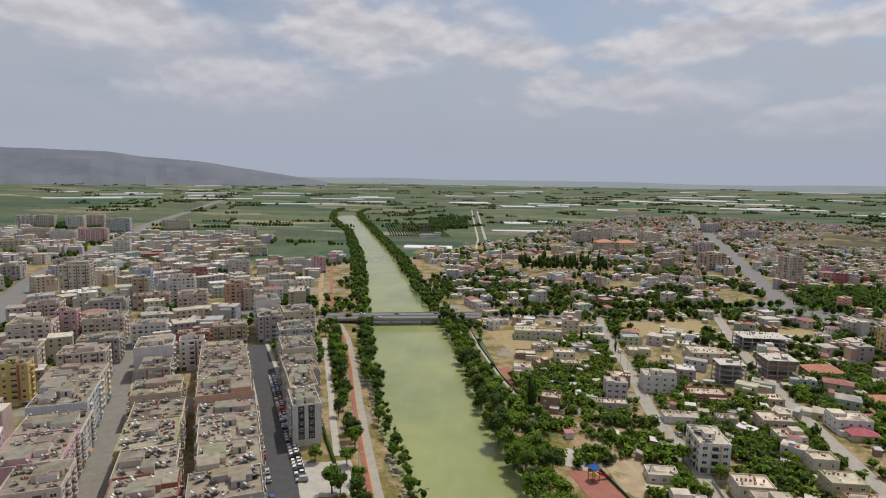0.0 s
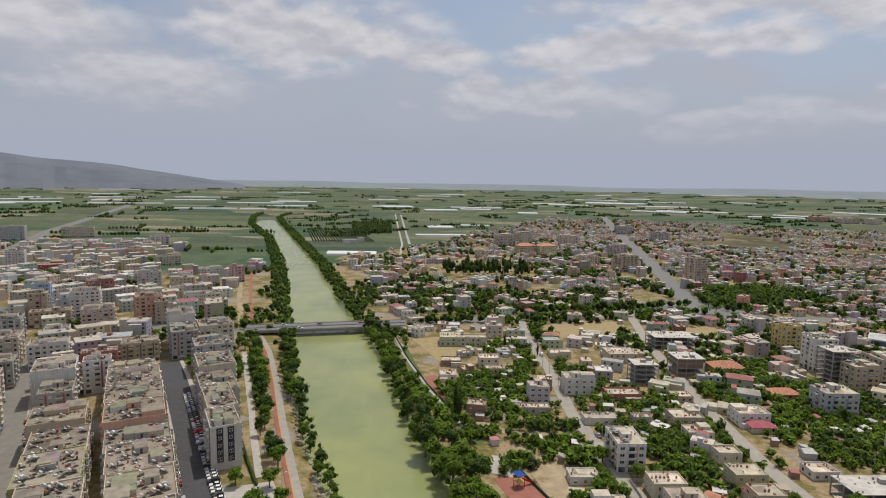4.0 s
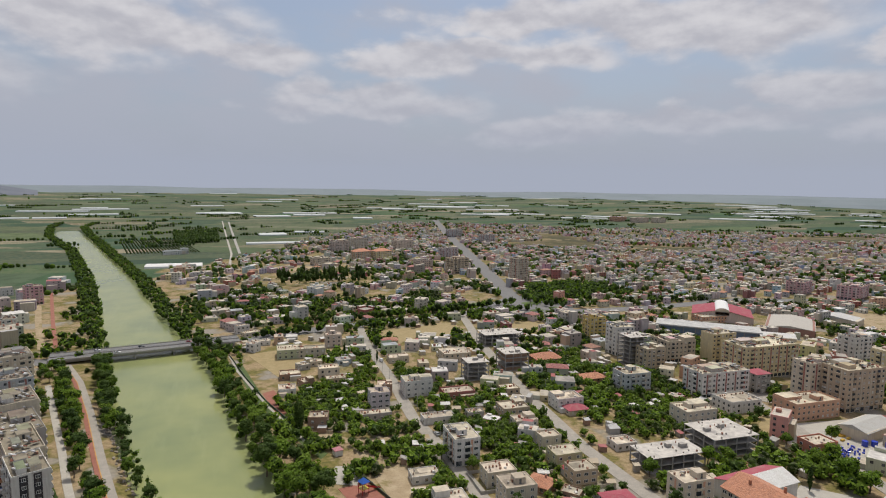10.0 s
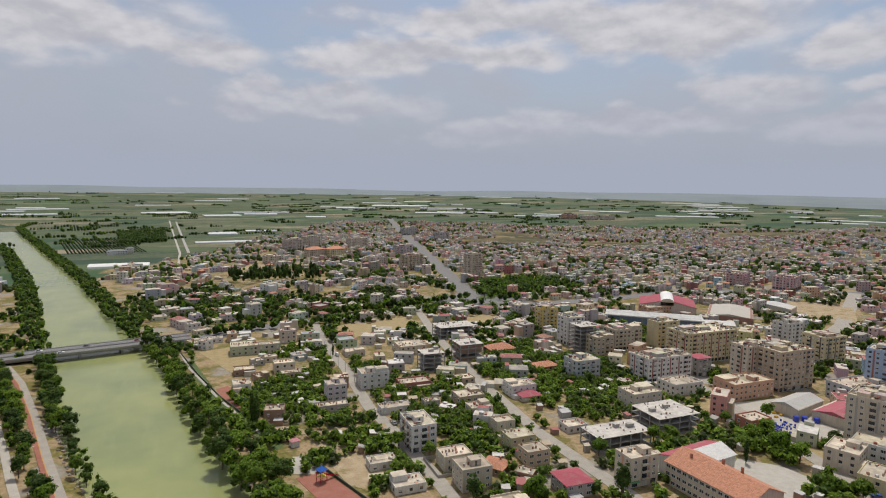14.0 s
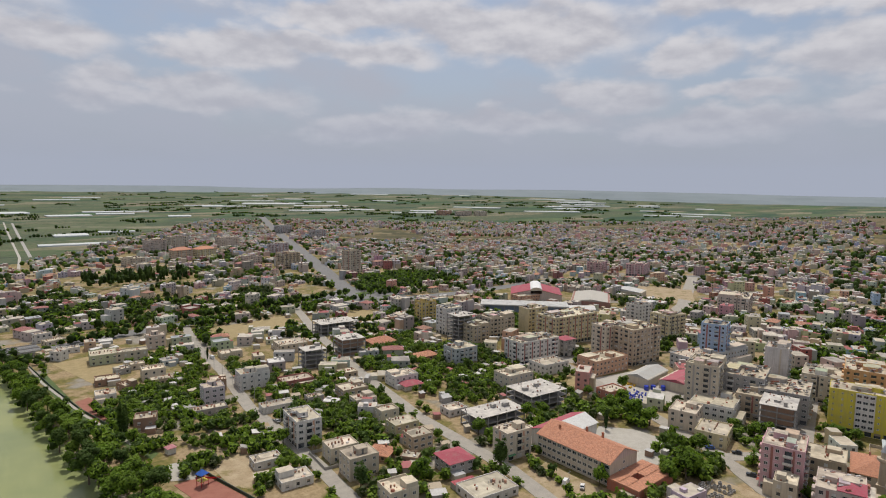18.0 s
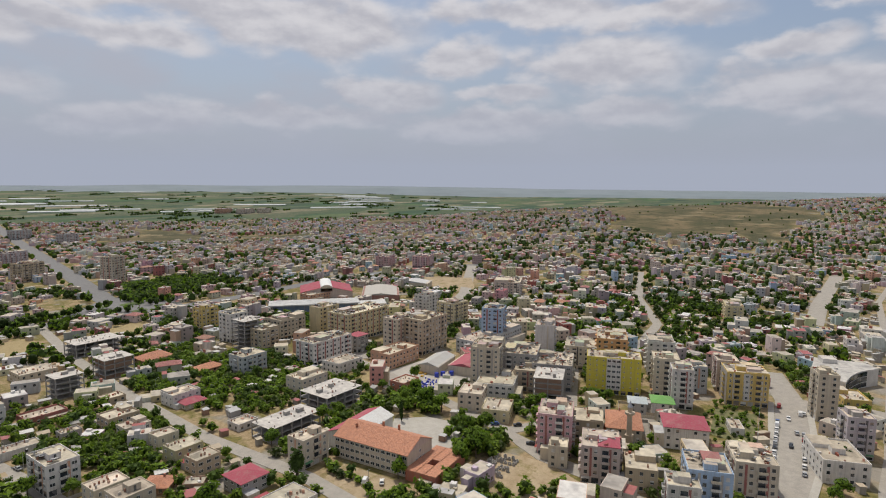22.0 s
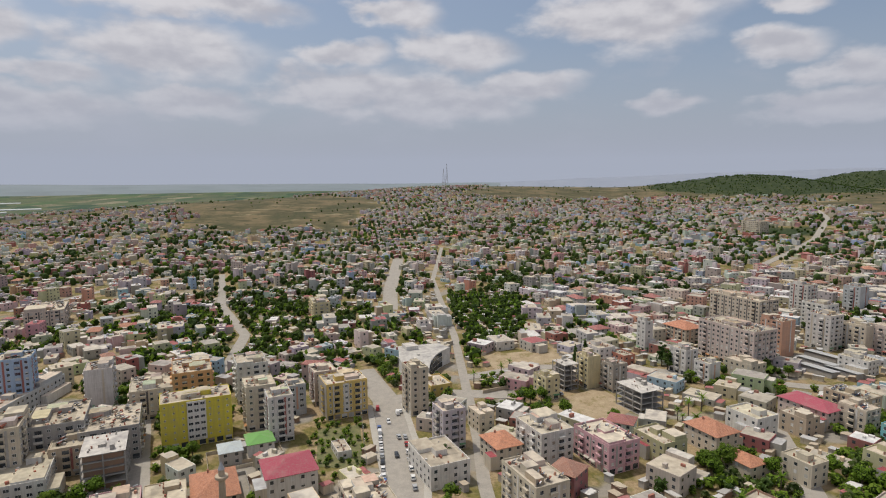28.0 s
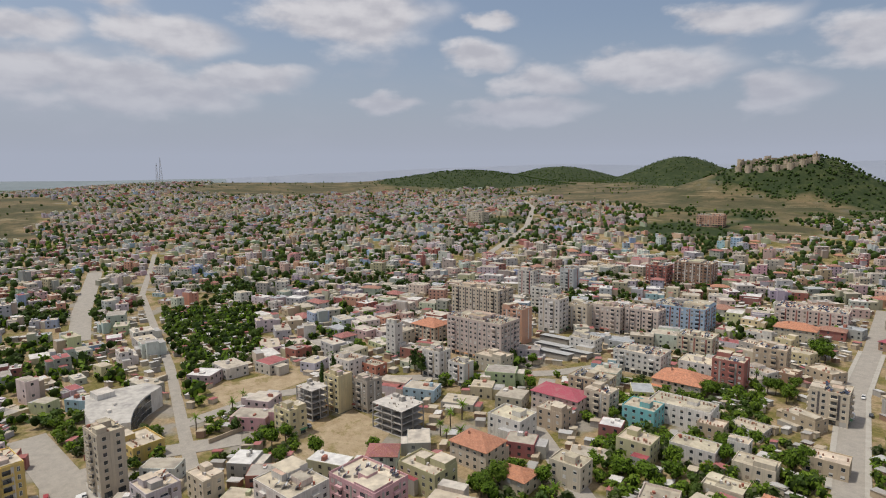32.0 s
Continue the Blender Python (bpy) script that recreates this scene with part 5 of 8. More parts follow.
for sx, sy, sw, sd in ((372, -272, 22, 9), (384, -282, 24, 9), (366, -284, 20, 8), (396, -296, 22, 9)):
    stall = thing("market_shed", pose(sx, sy, height(sx, sy), 0, 0, 17), "low market shed with a grey sheet metal roof", "shed", "market sheds in the centre")
    mb = MB()
    mb.box(0, 0, -0.4, sw - 1, sd - 1, 3.4, PAINT, WALLS["grey"])
    part("wall", mb, stall)
    mb = MB()
    rim = [(-sw / 2, -sd / 2, 3.0), (sw / 2, -sd / 2, 3.0), (sw / 2, sd / 2, 3.9), (-sw / 2, sd / 2, 3.9)]
    mb.faces(rim + [(x, y, z + 0.12) for x, y, z in rim], [(3, 2, 1, 0), (4, 5, 6, 7), (0, 1, 5, 4), (1, 2, 6, 5), (2, 3, 7, 6), (3, 0, 4, 7)], PAINT, (0.40, 0.41, 0.41))
    part("roof", mb, stall, "grey corrugated sheet roof")
    FOOT.append((sx, sy, 9))
building(230, -311, 16, 15, 17, 5, "cream", "flat")
building(255, -205, 14, 11, 17, 3, "olivel", "flat")
building(257, -169, 13, 10, 17, 3, "cream", "flat")
building(220, -230, 15, 10, 17, 2, "cream", "flat")
building(207, -257, 15, 10, 17, 2, "tan", "flat")
building(234, -243, 8, 7, 17, 2, "white", "flat")
building(250, -249, 11, 9, 17, 2, "tan", "flat")
building(297, -199, 13, 10, 17, 3, "tan", "flat")
building(370, -297, 18, 11, 17, 3, "white", "flat")
building(325, -351, 21, 16, 17, 4, "cream", "flat")
building(280, -354, 17, 14, 17, 5, "tan", "flat")
building(220, 1092, 31, 22, 15, 7, "pinkw", "flat")
building(267, 1139, 33, 23, 15, 7, "cream", "flat")
building(232, 969, 30, 18, 15, 5, "cream", "hip")
building(267, 967, 30, 18, 15, 5, "creamy", "hip")
building(352, 1119, 37, 22, 15, 6, "pinkw", "flat")
building(383, 949, 29, 20, 15, 6, "lilac", "flat")
building(332, 788, 28, 20, 15, 7, "tan", "flat")
building(373, 676, 19, 17, 15, 11, "cream", "flat")
building(301, 849, 24, 19, 15, 4, "pinkw", "flat")
building(155, 919, 25, 20, 15, 4, "cream", "flat")
building(581, 1207, 31, 22, 15, 6, "greyb", "flat")
building(568, 1371, 35, 24, 15, 6, "greyb", "flat")
building(1399, 1793, 59, 35, 20, 5, "peach", "flat")
building(1441, 1726, 64, 38, 20, 5, "pinkw", "flat")
building(1504, 1700, 52, 31, 20, 5, "cream", "flat")
building(668, 503, 29, 20, 20, 5, "pink", "flat")
building(702, 460, 38, 23, 20, 5, "pink", "flat")
building(584, 268, 40, 28, 20, 5, "pinkw", "flat")



# ---- vegetation ----
def leaf_cloud(mb, r, blobs, n, size, mat, squash=1.0):
    """Small bent leaf clumps over the skins of several blobs, with gaps between."""
    total = sum(b[3] ** 2 for b in blobs)
    for bx, by, bz, br in blobs:
        for _ in range(int(n * br * br / total)):
            v = Vector((r.gauss(0, 1), r.gauss(0, 1), r.gauss(0.25, 1))).normalized()
            p = Vector((bx, by, bz)) + Vector((v.x, v.y, v.z * squash)) * br * r.uniform(0.72, 1.08)
            q = (v + Vector((r.uniform(-0.7, 0.7), r.uniform(-0.7, 0.7), r.uniform(-0.3, 0.7)))).normalized()
            a = q.orthogonal().normalized()
            b = q.cross(a)
            t = r.uniform(0, 6.28)
            a, b = a * math.cos(t) + b * math.sin(t), b * math.cos(t) - a * math.sin(t)
            s = size * r.uniform(0.6, 1.35)
            mb.faces([tuple(p - a * s), tuple(p - b * s * 0.6 - q * s * 0.15), tuple(p + a * s), tuple(p + b * s * 0.6 - q * s * 0.15)], [(0, 1, 2), (0, 2, 3)], mat)


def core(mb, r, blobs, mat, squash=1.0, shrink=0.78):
    """A rough inner mass, so that the crown is not see-through; its dark green paints crown shade."""
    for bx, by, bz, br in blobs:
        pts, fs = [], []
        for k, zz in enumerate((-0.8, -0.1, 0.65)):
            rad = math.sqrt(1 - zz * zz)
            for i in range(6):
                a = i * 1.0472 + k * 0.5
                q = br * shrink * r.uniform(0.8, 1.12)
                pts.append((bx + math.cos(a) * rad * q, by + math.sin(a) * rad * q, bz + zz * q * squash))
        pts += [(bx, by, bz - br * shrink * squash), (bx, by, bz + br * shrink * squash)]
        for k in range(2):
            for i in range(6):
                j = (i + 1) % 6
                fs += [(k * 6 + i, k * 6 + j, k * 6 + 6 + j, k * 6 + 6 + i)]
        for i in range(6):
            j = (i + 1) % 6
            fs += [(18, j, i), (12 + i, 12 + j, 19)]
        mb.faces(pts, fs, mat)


def broadleaf(seed, mat, n=560, tall=1.0):
    """Trunk and crown meshes of a tree about 7 m high and 6 m across."""
    r = random.Random(seed)
    trunk, crown = MB(), MB()
    trunk.tube((0, 0, -0.4), (r.uniform(-0.2, 0.2), r.uniform(-0.2, 0.2), 2.4), 0.24, 0.16, BARK, 7)
    blobs = [(0, 0, 4.6 * tall, 1.9)]
    for i in range(7):
        a, d = i * 0.9 + r.uniform(-0.3, 0.3), r.uniform(1.0, 2.0)
        blobs.append((math.cos(a) * d, math.sin(a) * d, r.uniform(3.0, 5.6) * tall, r.uniform(1.0, 1.6)))
        trunk.tube((0, 0, 2.0), (math.cos(a) * d * 0.8, math.sin(a) * d * 0.8, blobs[-1][2] - 0.4), 0.1, 0.04, BARK, 5)
    core(crown, r, blobs, LEAF_SHADE, 0.9, 0.72)
    leaf_cloud(crown, r, blobs, n, 0.36, mat, 0.9)
    return trunk.mesh("trunk"), crown.mesh("crown")


def cypress(seed):
    r = random.Random(seed)
    trunk, crown = MB(), MB()
    trunk.tube((0, 0, -0.3), (0, 0, 2.0), 0.2, 0.15, BARK, 7)
    blobs = [(r.uniform(-0.15, 0.15), r.uniform(-0.15, 0.15), 1.2 + 0.9 * k, 1.15 * math.sin(0.45 + 2.45 * k / 11)) for k in range(12)]
    core(crown, r, blobs, LEAF_SHADE, 1.1, 0.8)
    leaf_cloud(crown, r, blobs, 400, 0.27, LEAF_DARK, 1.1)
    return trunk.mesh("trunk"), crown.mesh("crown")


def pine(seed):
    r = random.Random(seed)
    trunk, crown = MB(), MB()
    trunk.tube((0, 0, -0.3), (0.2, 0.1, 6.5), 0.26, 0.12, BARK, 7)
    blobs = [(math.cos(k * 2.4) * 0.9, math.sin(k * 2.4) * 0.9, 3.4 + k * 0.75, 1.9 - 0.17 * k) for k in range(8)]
    core(crown, r, blobs, LEAF_SHADE, 0.7, 0.7)
    leaf_cloud(crown, r, blobs, 380, 0.4, LEAF_DARK, 0.7)
    return trunk.mesh("trunk"), crown.mesh("crown")


def palm(seed):
    r = random.Random(seed)
    trunk, crown = MB(), MB()
    trunk.tube((0, 0, -0.3), (0.15, 0, 6.0), 0.28, 0.2, BARK, 8)
    for i in range(26):
        a, lift = i * 2.4, r.uniform(-0.3, 1.1)
        prev, w = Vector((0.15, 0, 6.0)), 0.28
        for k in range(1, 5):
            d = k * 0.62
            p = Vector((0.15 + math.cos(a) * d, math.sin(a) * d, 6.0 + lift * d - 0.16 * d * d))
            side = Vector((-math.sin(a), math.cos(a), 0)) * w
            s2 = side * (0.7 if k < 4 else 0.1)
            crown.faces([tuple(prev - side), tuple(prev + side), tuple(p + s2), tuple(p - s2)], [(0, 1, 2, 3)], LEAF)
            prev, w = p, w * 0.75
    return trunk.mesh("trunk"), crown.mesh("crown")


TREES = {
    "broad": [broadleaf(k, LEAF) for k in range(5)], "olive": [broadleaf(20 + k, LEAF_GREY, 300, 0.8) for k in range(3)],
    "dark": [broadleaf(40 + k, LEAF_DARK, 380, 1.2) for k in range(3)], "cypress": [cypress(60), cypress(61)], "pine": [pine(70), pine(71)], "palm": [palm(80), palm(81)],
}
TREE_WORDS = {"broad": ("tree", "leafy green broad-crowned tree with a short trunk"), "olive": ("olive_tree", "grey-green olive tree in a garden"), "dark": ("tree", "dense dark green tree beside the river"), "cypress": ("cypress", "slim dark columnar cypress"), "pine": ("pine", "dark green pine with layered branches"), "palm": ("palm_tree", "palm tree with a crown of arching fronds")}
TREE_COUNT = [0]


def tree(x, y, size=1.0, kind="broad"):
    """One tree; size 1 is about 7 m high."""
    r = random.Random(int(x * 13 + y * 7))
    t, c = r.choice(TREES[kind])
    name, label = TREE_WORDS[kind]
    s = size * r.uniform(0.9, 1.1)
    root = thing(name, Matrix.Translation((x, y, height(x, y))) @ Matrix.Rotation(r.uniform(0, 6.28), 4, "Z") @ Matrix.Diagonal((s, s, s * r.uniform(0.9, 1.1), 1)), label, "tree", name + "s of the town")
    part("trunk", t, root, "bare brown trunk")
    part("crown", c, root)
    TREE_COUNT[0] += 1




def small_tree(seed, mat, tall=1.0, level=0):
    """A cheap crown for gardens and far woods, in three steps of detail."""
    r = random.Random(seed)
    mb = MB()
    blobs = [(0, 0, 2.3 * tall, 2.1)] + [(math.cos(a) * 1.5, math.sin(a) * 1.5, r.uniform(1.5, 3.4) * tall, r.uniform(1.0, 1.6)) for a in (0.3, 2.1, 4.4)]
    if level == 2:
        core(mb, r, [(0, 0, 1.9 * tall, 2.6)], mat, 0.95 * tall, 1.0)
        return mb
    core(mb, r, blobs[:1], LEAF_SHADE, 1.0, 0.9)
    leaf_cloud(mb, r, blobs, 48 if level == 0 else 9, 0.86 if level == 0 else 1.35, mat, 0.95)
    return mb


class Woods:
    """Many small trees joined into one mesh, by whole arrays."""

    def __init__(self, level=0):
        self.v, self.f, self.m, self.n = [], [], [], 0
        self.kinds = [small_tree(100 + k, mat, tall, level) for k, (mat, tall) in enumerate(((LEAF, 1), (LEAF, 0.9), (LEAF_GREY, 0.85), (LEAF_DARK, 1.2), (LEAF, 1.2), (LEAF_DARK, 0.9), (LEAF_DARK, 2.3)))]
        self.mats = [LEAF, LEAF_GREY, LEAF_DARK, BARK, LEAF_SHADE]
        self.ready = []
        for mb in self.kinds:
            tri = [(f[0], f[i], f[i + 1]) for f in mb.f for i in range(1, len(f) - 1)]
            idx = [self.mats.index(mb.mats[mb.m[k]]) for k, f in enumerate(mb.f) for i in range(1, len(f) - 1)]
            self.ready.append((np.array(mb.v), np.array(tri), np.array(idx)))

    def add(self, x, y, s, kind, r, tall=1.0):
        v, f, m = self.ready[kind]
        a = r.uniform(0, 6.28)
        c, sn = math.cos(a), math.sin(a)
        q = v * (s, s, s * tall * r.uniform(0.85, 1.2))
        self.v.append(np.stack([q[:, 0] * c - q[:, 1] * sn + x, q[:, 0] * sn + q[:, 1] * c + y, q[:, 2] + height(x, y)], 1))
        self.f.append(f + self.n)
        self.m.append(m)
        self.n += len(v)

    def done(self, name, label):
        if not self.v:
            return
        me = bpy.data.meshes.new(name)
        v, f = np.concatenate(self.v), np.concatenate(self.f)
        me.vertices.add(len(v)), me.loops.add(f.size), me.polygons.add(len(f))
        me.vertices.foreach_set("co", v.astype(np.float32).ravel())
        me.loops.foreach_set("vertex_index", f.astype(np.int32).ravel())
        me.polygons.foreach_set("loop_start", np.arange(0, f.size, 3, dtype=np.int32))
        for mat in self.mats:
            me.materials.append(mat)
        me.polygons.foreach_set("material_index", np.concatenate(self.m).astype(np.int32))
        me.update()
        me.validate()
        tagged(new(name, me), label, "trees", kind="stuff")


def off_roads(x, y, gap):
    for pts, half in ROADS:
        for (ax, ay), (bx, by) in zip(pts[:-1], pts[1:]):
            if abs(x - ax) < 60 and abs(y - ay) < 60:
                t = max(0.0, min(1.0, ((x - ax) * (bx - ax) + (y - ay) * (by - ay)) / max(1e-6, (bx - ax) ** 2 + (by - ay) ** 2)))
                if math.hypot(x - ax - t * (bx - ax), y - ay - t * (by - ay)) < half + gap:
                    return False
    return True


CELLS = {}


def book(x, y, rad):
    for i in range(int((x - rad) // 20), int((x + rad) // 20) + 1):
        for j in range(int((y - rad) // 20), int((y + rad) // 20) + 1):
            CELLS.setdefault((i, j), []).append((x, y, rad))


def free(x, y, rad):
    for i in range(int((x - rad) // 20), int((x + rad) // 20) + 1):
        for j in range(int((y - rad) // 20), int((y + rad) // 20) + 1):
            for bx, by, br in CELLS.get((i, j), ()):
                if math.hypot(x - bx, y - by) < rad + br:
                    return False
    return True


def in_river(x, y, gap):
    return y < 1960 and river_l(y) - gap < x < river_r(y) + gap



KEEP_OUT = [(82, 442, 18), (150, 462, 22), (180, 466, 20), (40, 418, 18), (262, 452, 20), (45, 205, 24), (300, 545, 50), (192, 141, 30), (232, 145, 17), (214, 90, 20), (292, 182, 24), (206, 165, 16), (50, 250, 12), (30, 345, 10), (340, -112, 26), (425, -100, 27), (322, 16, 22), (-40, 225, 22), (470, 435, 48), (490, 375, 30), (405, 385, 34), (600, 355, 46), (270, 62, 16), (320, 172, 16), (80, 190, 12), (70, 222, 13), (63, 245, 8), (222, 60, 14), (95, 741, 30), (130, 741, 30), (165, 741, 30)]


# walled orchards, gardens and school grounds thick with trees: outline, chance of a tree, size
GROVES = [
    ([(43, 350), (89, 371), (86, 318), (70, 292), (43, 292)], 0.95, 0.85), ([(61, 268), (86, 273), (97, 240), (90, 226), (78, 236), (66, 246)], 0.6, 0.7),
    ([(118, 265), (143, 262), (138, 222), (124, 214), (117, 232)], 0.9, 0.9), ([(181, 335), (202, 295), (218, 276), (188, 245), (178, 262), (184, 300)], 0.9, 0.95),
    ([(262, 196), (268, 172), (250, 142), (240, 142), (241, 172)], 0.9, 1.25), ([(247, 143), (250, 118), (224, 101), (221, 122)], 0.6, 1.1),
    ([(352, 27), (345, 4), (292, 1), (276, 16), (300, 30)], 0.3, 0.5), ([(277, -199), (255, -229), (235, -206), (248, -186)], 0.9, 1.0),
    ([(186, 236), (214, 268), (250, 262), (262, 248), (246, 222), (204, 220)], 0.85, 0.85), ([(214, 292), (238, 322), (270, 318), (276, 288), (262, 262), (228, 268)], 0.8, 0.95),
    ([(172, 190), (222, 187), (246, 190), (246, 178), (222, 172), (190, 174), (170, 178)], 0.95, 1.05), ([(296, 246), (330, 262), (336, 250), (318, 232), (300, 236)], 0.7, 0.9),
    ([(166, 148), (178, 172), (184, 170), (176, 132), (168, 132)], 0.6, 0.8), ([(214, 112), (236, 116), (238, 104), (212, 98)], 0.8, 1.2),
    ([(280, -138), (274, -170), (256, -157), (263, -131)], 0.85, 1.1), ([(290, -307), (272, -323), (243, -290), (264, -277)], 0.85, 1.0),
]
SLOPE_GROVES = [
    ([(372, -72), (372, -100), (340, -92), (334, -67)], 0.75, 0.8), ([(417, 13), (445, -16), (385, -16), (387, 5)], 0.85, 1.1),
    ([(655, -84), (620, -150), (467, -120), (460, -76), (543, -72)], 0.9, 1.2), ([(206, 372), (240, 388), (262, 360), (236, 330), (212, 340)], 0.7, 1.0),
    ([(318, 560), (420, 560), (470, 600), (440, 660), (360, 640)], 0.8, 1.3), ([(-90, 1590), (10, 1660), (12, 1330), (-70, 1305)], 0.7, 1.6),
]


def in_shape(x, y, pts):
    odd = False
    for (x0, y0), (x1, y1) in zip(pts, pts[1:] + pts[:1]):
        if (y0 > y) != (y1 > y) and x < x0 + (y - y0) * (x1 - x0) / (y1 - y0):
            odd = not odd
    return odd


def in_grove(x, y):
    return any(in_shape(x, y, g[0]) for g in GROVES + SLOPE_GROVES)


def far_house(mb, r, x, y, rot, w, d, n, wall, roof):
    """A plain small house in a joined mesh: walls, roof, a parapet line, windows on all sides."""
    z = height(x, y)
    H = n * 3.0
    col = tuple(min(0.8, c * r.uniform(0.85, 1.1)) for c in wall)
    c, s = math.cos(rot), math.sin(rot)
    if roof == "flat":
        mb.box(x, y, z - 3, w, d, H + 3.5, PAINT, col, rot)
        mb.box(x, y, z + H + 0.1, w - 0.5, d - 0.5, 0.42, DECK, r.choice([(0.48, 0.43, 0.35), (0.42, 0.38, 0.31), (0.55, 0.50, 0.42), (0.37, 0.34, 0.30), (0.50, 0.44, 0.34)] * 3 + [(0.36, 0.13, 0.13), (0.66, 0.65, 0.62), (0.62, 0.60, 0.56), (0.38, 0.40, 0.41)]), rot)
        for side in (0, 1):
            if r.random() < 0.62:                        # a lower or higher wing built on
                s1, aw, ad = r.choice([-1, 1]), (w, d)[side] * r.uniform(0.4, 0.8), r.uniform(2.5, 5.5)
                u, v = r.uniform(-0.12, 0.12) * w, s1 * ((d, w)[side] + ad) / 2
                if side:
                    u, v, aw, ad = v, u, ad, aw
                hh = 2.8 * r.choice([max(1, n - 1), n, n, n + 1]) - 0.2
                wc = r.choice([col, col, tuple(min(0.8, q * r.uniform(0.9, 1.1)) for q in WALLS[r.choice(("white", "cream", "grey", "tan"))])])
                mb.box(x + u * c - v * s, y + u * s + v * c, z - 3, aw, ad, 3 + hh, PAINT, wc, rot, top=DECK, topcol=r.choice([(0.50, 0.45, 0.36), (0.56, 0.52, 0.45), (0.34, 0.13, 0.12), (0.42, 0.41, 0.39)]))
        if r.random() < 0.7:
            for _ in range(2):
                u, v = r.uniform(-w / 3, w / 3), r.uniform(-d / 3, d / 3)
                mb.box(x + u * c - v * s, y + u * s + v * c, z + H + 0.5, r.uniform(0.8, 2.6), r.uniform(0.8, 2.6), r.uniform(0.6, 2.0), PAINT, r.choice([col, (0.62, 0.6, 0.57), (0.34, 0.14, 0.1)]), rot)
    else:
        mb.box(x, y, z - 3, w, d, H + 3, PAINT, col, rot)
        hip = roof_hip(w, d, 0, min(w, d) * 0.22, roof)
        base = [(x + px * c - py * s, y + px * s + py * c, z + H + pz) for px, py, pz in hip.v]
        mb.faces(base, hip.f, TILES, roof)
    for k in range(n if math.hypot(x, y) < 900 else 0):
        for side, length, m in facades(w, d):
            q = max(1, int(length / 3.6))
            for i in range(q):
                if r.random() < 0.2:
                    continue
                u = -length / 2 + length * (i + 0.5) / q
                zc = k * 3.0 + 1.6
                pts = []
                for du, dz in ((-0.65, -0.65), (0.65, -0.65), (0.65, 0.7), (-0.65, 0.7)):
                    p = m @ Vector((u + du, -0.04, zc + dz))
                    pts.append((x + p.x * c - p.y * s, y + p.x * s + p.y * c, z + p.z))
                mb.poly(pts, GLASS)


def fill_town():
    """The rest of the town between the buildings above: small houses, gardens and trees."""
    r = random.Random(11)
    for fx, fy, fr in FOOT:
        book(fx, fy, fr * 0.9)
    blocks = {}
    pale = [WALLS[k] for k in ("white", "white", "white", "white", "cream", "cream", "grey", "greyb", "greyb", "tan", "pinkw", "pinkw", "lilac", "lilac", "creamy", "concrete", "pink", "peach", "redbrown", "greenw", "blue")]
    tiles = [(0.40, 0.19, 0.12), (0.30, 0.11, 0.12), (0.30, 0.17, 0.13)]
    turn = radians(17)
    made = 0
    for i in range(-135, 170):
        for j in range(-135, 170):
            u, v = i * 15.0 + r.uniform(-6, 6), j * 15.0 + r.uniform(-6, 6)
            x, y = u * math.cos(turn) - v * math.sin(turn), u * math.sin(turn) + v * math.cos(turn)
            d = math.hypot(x, y)
            az = math.degrees(math.atan2(x, y))
            if d < 120 or d > 2500 or az < -52 or az > 175 or town_use(x, y) != 1 or in_river(x, y, 34):
                continue
            if any((x - a) ** 2 + (y - b) ** 2 < c * c for a, b, c in KEEP_OUT) or in_grove(x, y):
                continue
            west = x < river_l(y) if y > 100 else False
            villa = not west and 30 < x < 245 and 100 < y < 520
            slope = math.hypot(x - 45, y) > 420
            p = 0.5 if villa else (0.62 if west else 0.84)
            if y > 520 and x < 330 and not west:
                p = 0.42
            if slope and x > 380 and y < 350:
                p = 0.78 if az < 137 or d < 800 else 0.45
                if 385 < x < 700 and -210 < y < 160:
                    p = 0.56
            core = 215 < x < 640 and -600 < y < -45
            if core:
                p = 0.9
            if d > 1500:
                p *= 0.75 if az > 85 else 0.55
            w, dd = r.uniform(6.5, 14), r.uniform(6, 11)
            if slope and not west and d > 600:
                w, dd = w * 0.84, dd * 0.86
            n = 1 if r.random() < 0.45 else 2
            if west:
                n = r.choice([3, 4, 5, 5]) if y < 620 else r.choice([2, 3, 4])
                wall = r.choice([WALLS[k] for k in ("white", "cream", "grey", "greyb", "pinkw")])
                w, dd = r.uniform(12, 19), r.uniform(10, 15)
            elif not villa and d < 900 and r.random() < 0.18:
                n, w = r.choice([3, 4]), w + 3
            if core:
                w, dd, n = r.uniform(9, 18), r.uniform(8, 14), r.choice([1, 2, 2, 3])
            rad = 0.5 * math.hypot(w, dd) * (0.74 if core else 0.86)
            if r.random() < p and free(x, y, rad) and off_roads(x, y, 0.42 * min(w, dd) + 1.5):
                book(x, y, rad)
                rot = turn + 1.1 * noise.noise((x * 0.004, y * 0.004, 9.0)) + r.choice([0, 0, 0.12, -0.1, 0.3]) + (radians(-22) if villa else 0) + r.uniform(-0.08, 0.08)
                wall = r.choice(pale) if not west else wall
                roof = r.choice(tiles) if r.random() < (0.06 if not west else 0.02) else "flat"
                if d < 520 and made < 170 and not west:
                    made += 1
                    key = r.choice(["white", "cream", "tan", "pinkw", "grey", "creamy", "brown"])
                    building(round(x, 1), round(y, 1), round(w, 1), round(dd, 1), math.degrees(rot), min(n, 2), key, "flat" if roof == "flat" else r.choice(["hip", "hipred"]), heaters=0 if r.random() < 0.6 else 1)
                else:
                    ring = "near" if d < 700 else ("mid" if d < 1200 else "far")
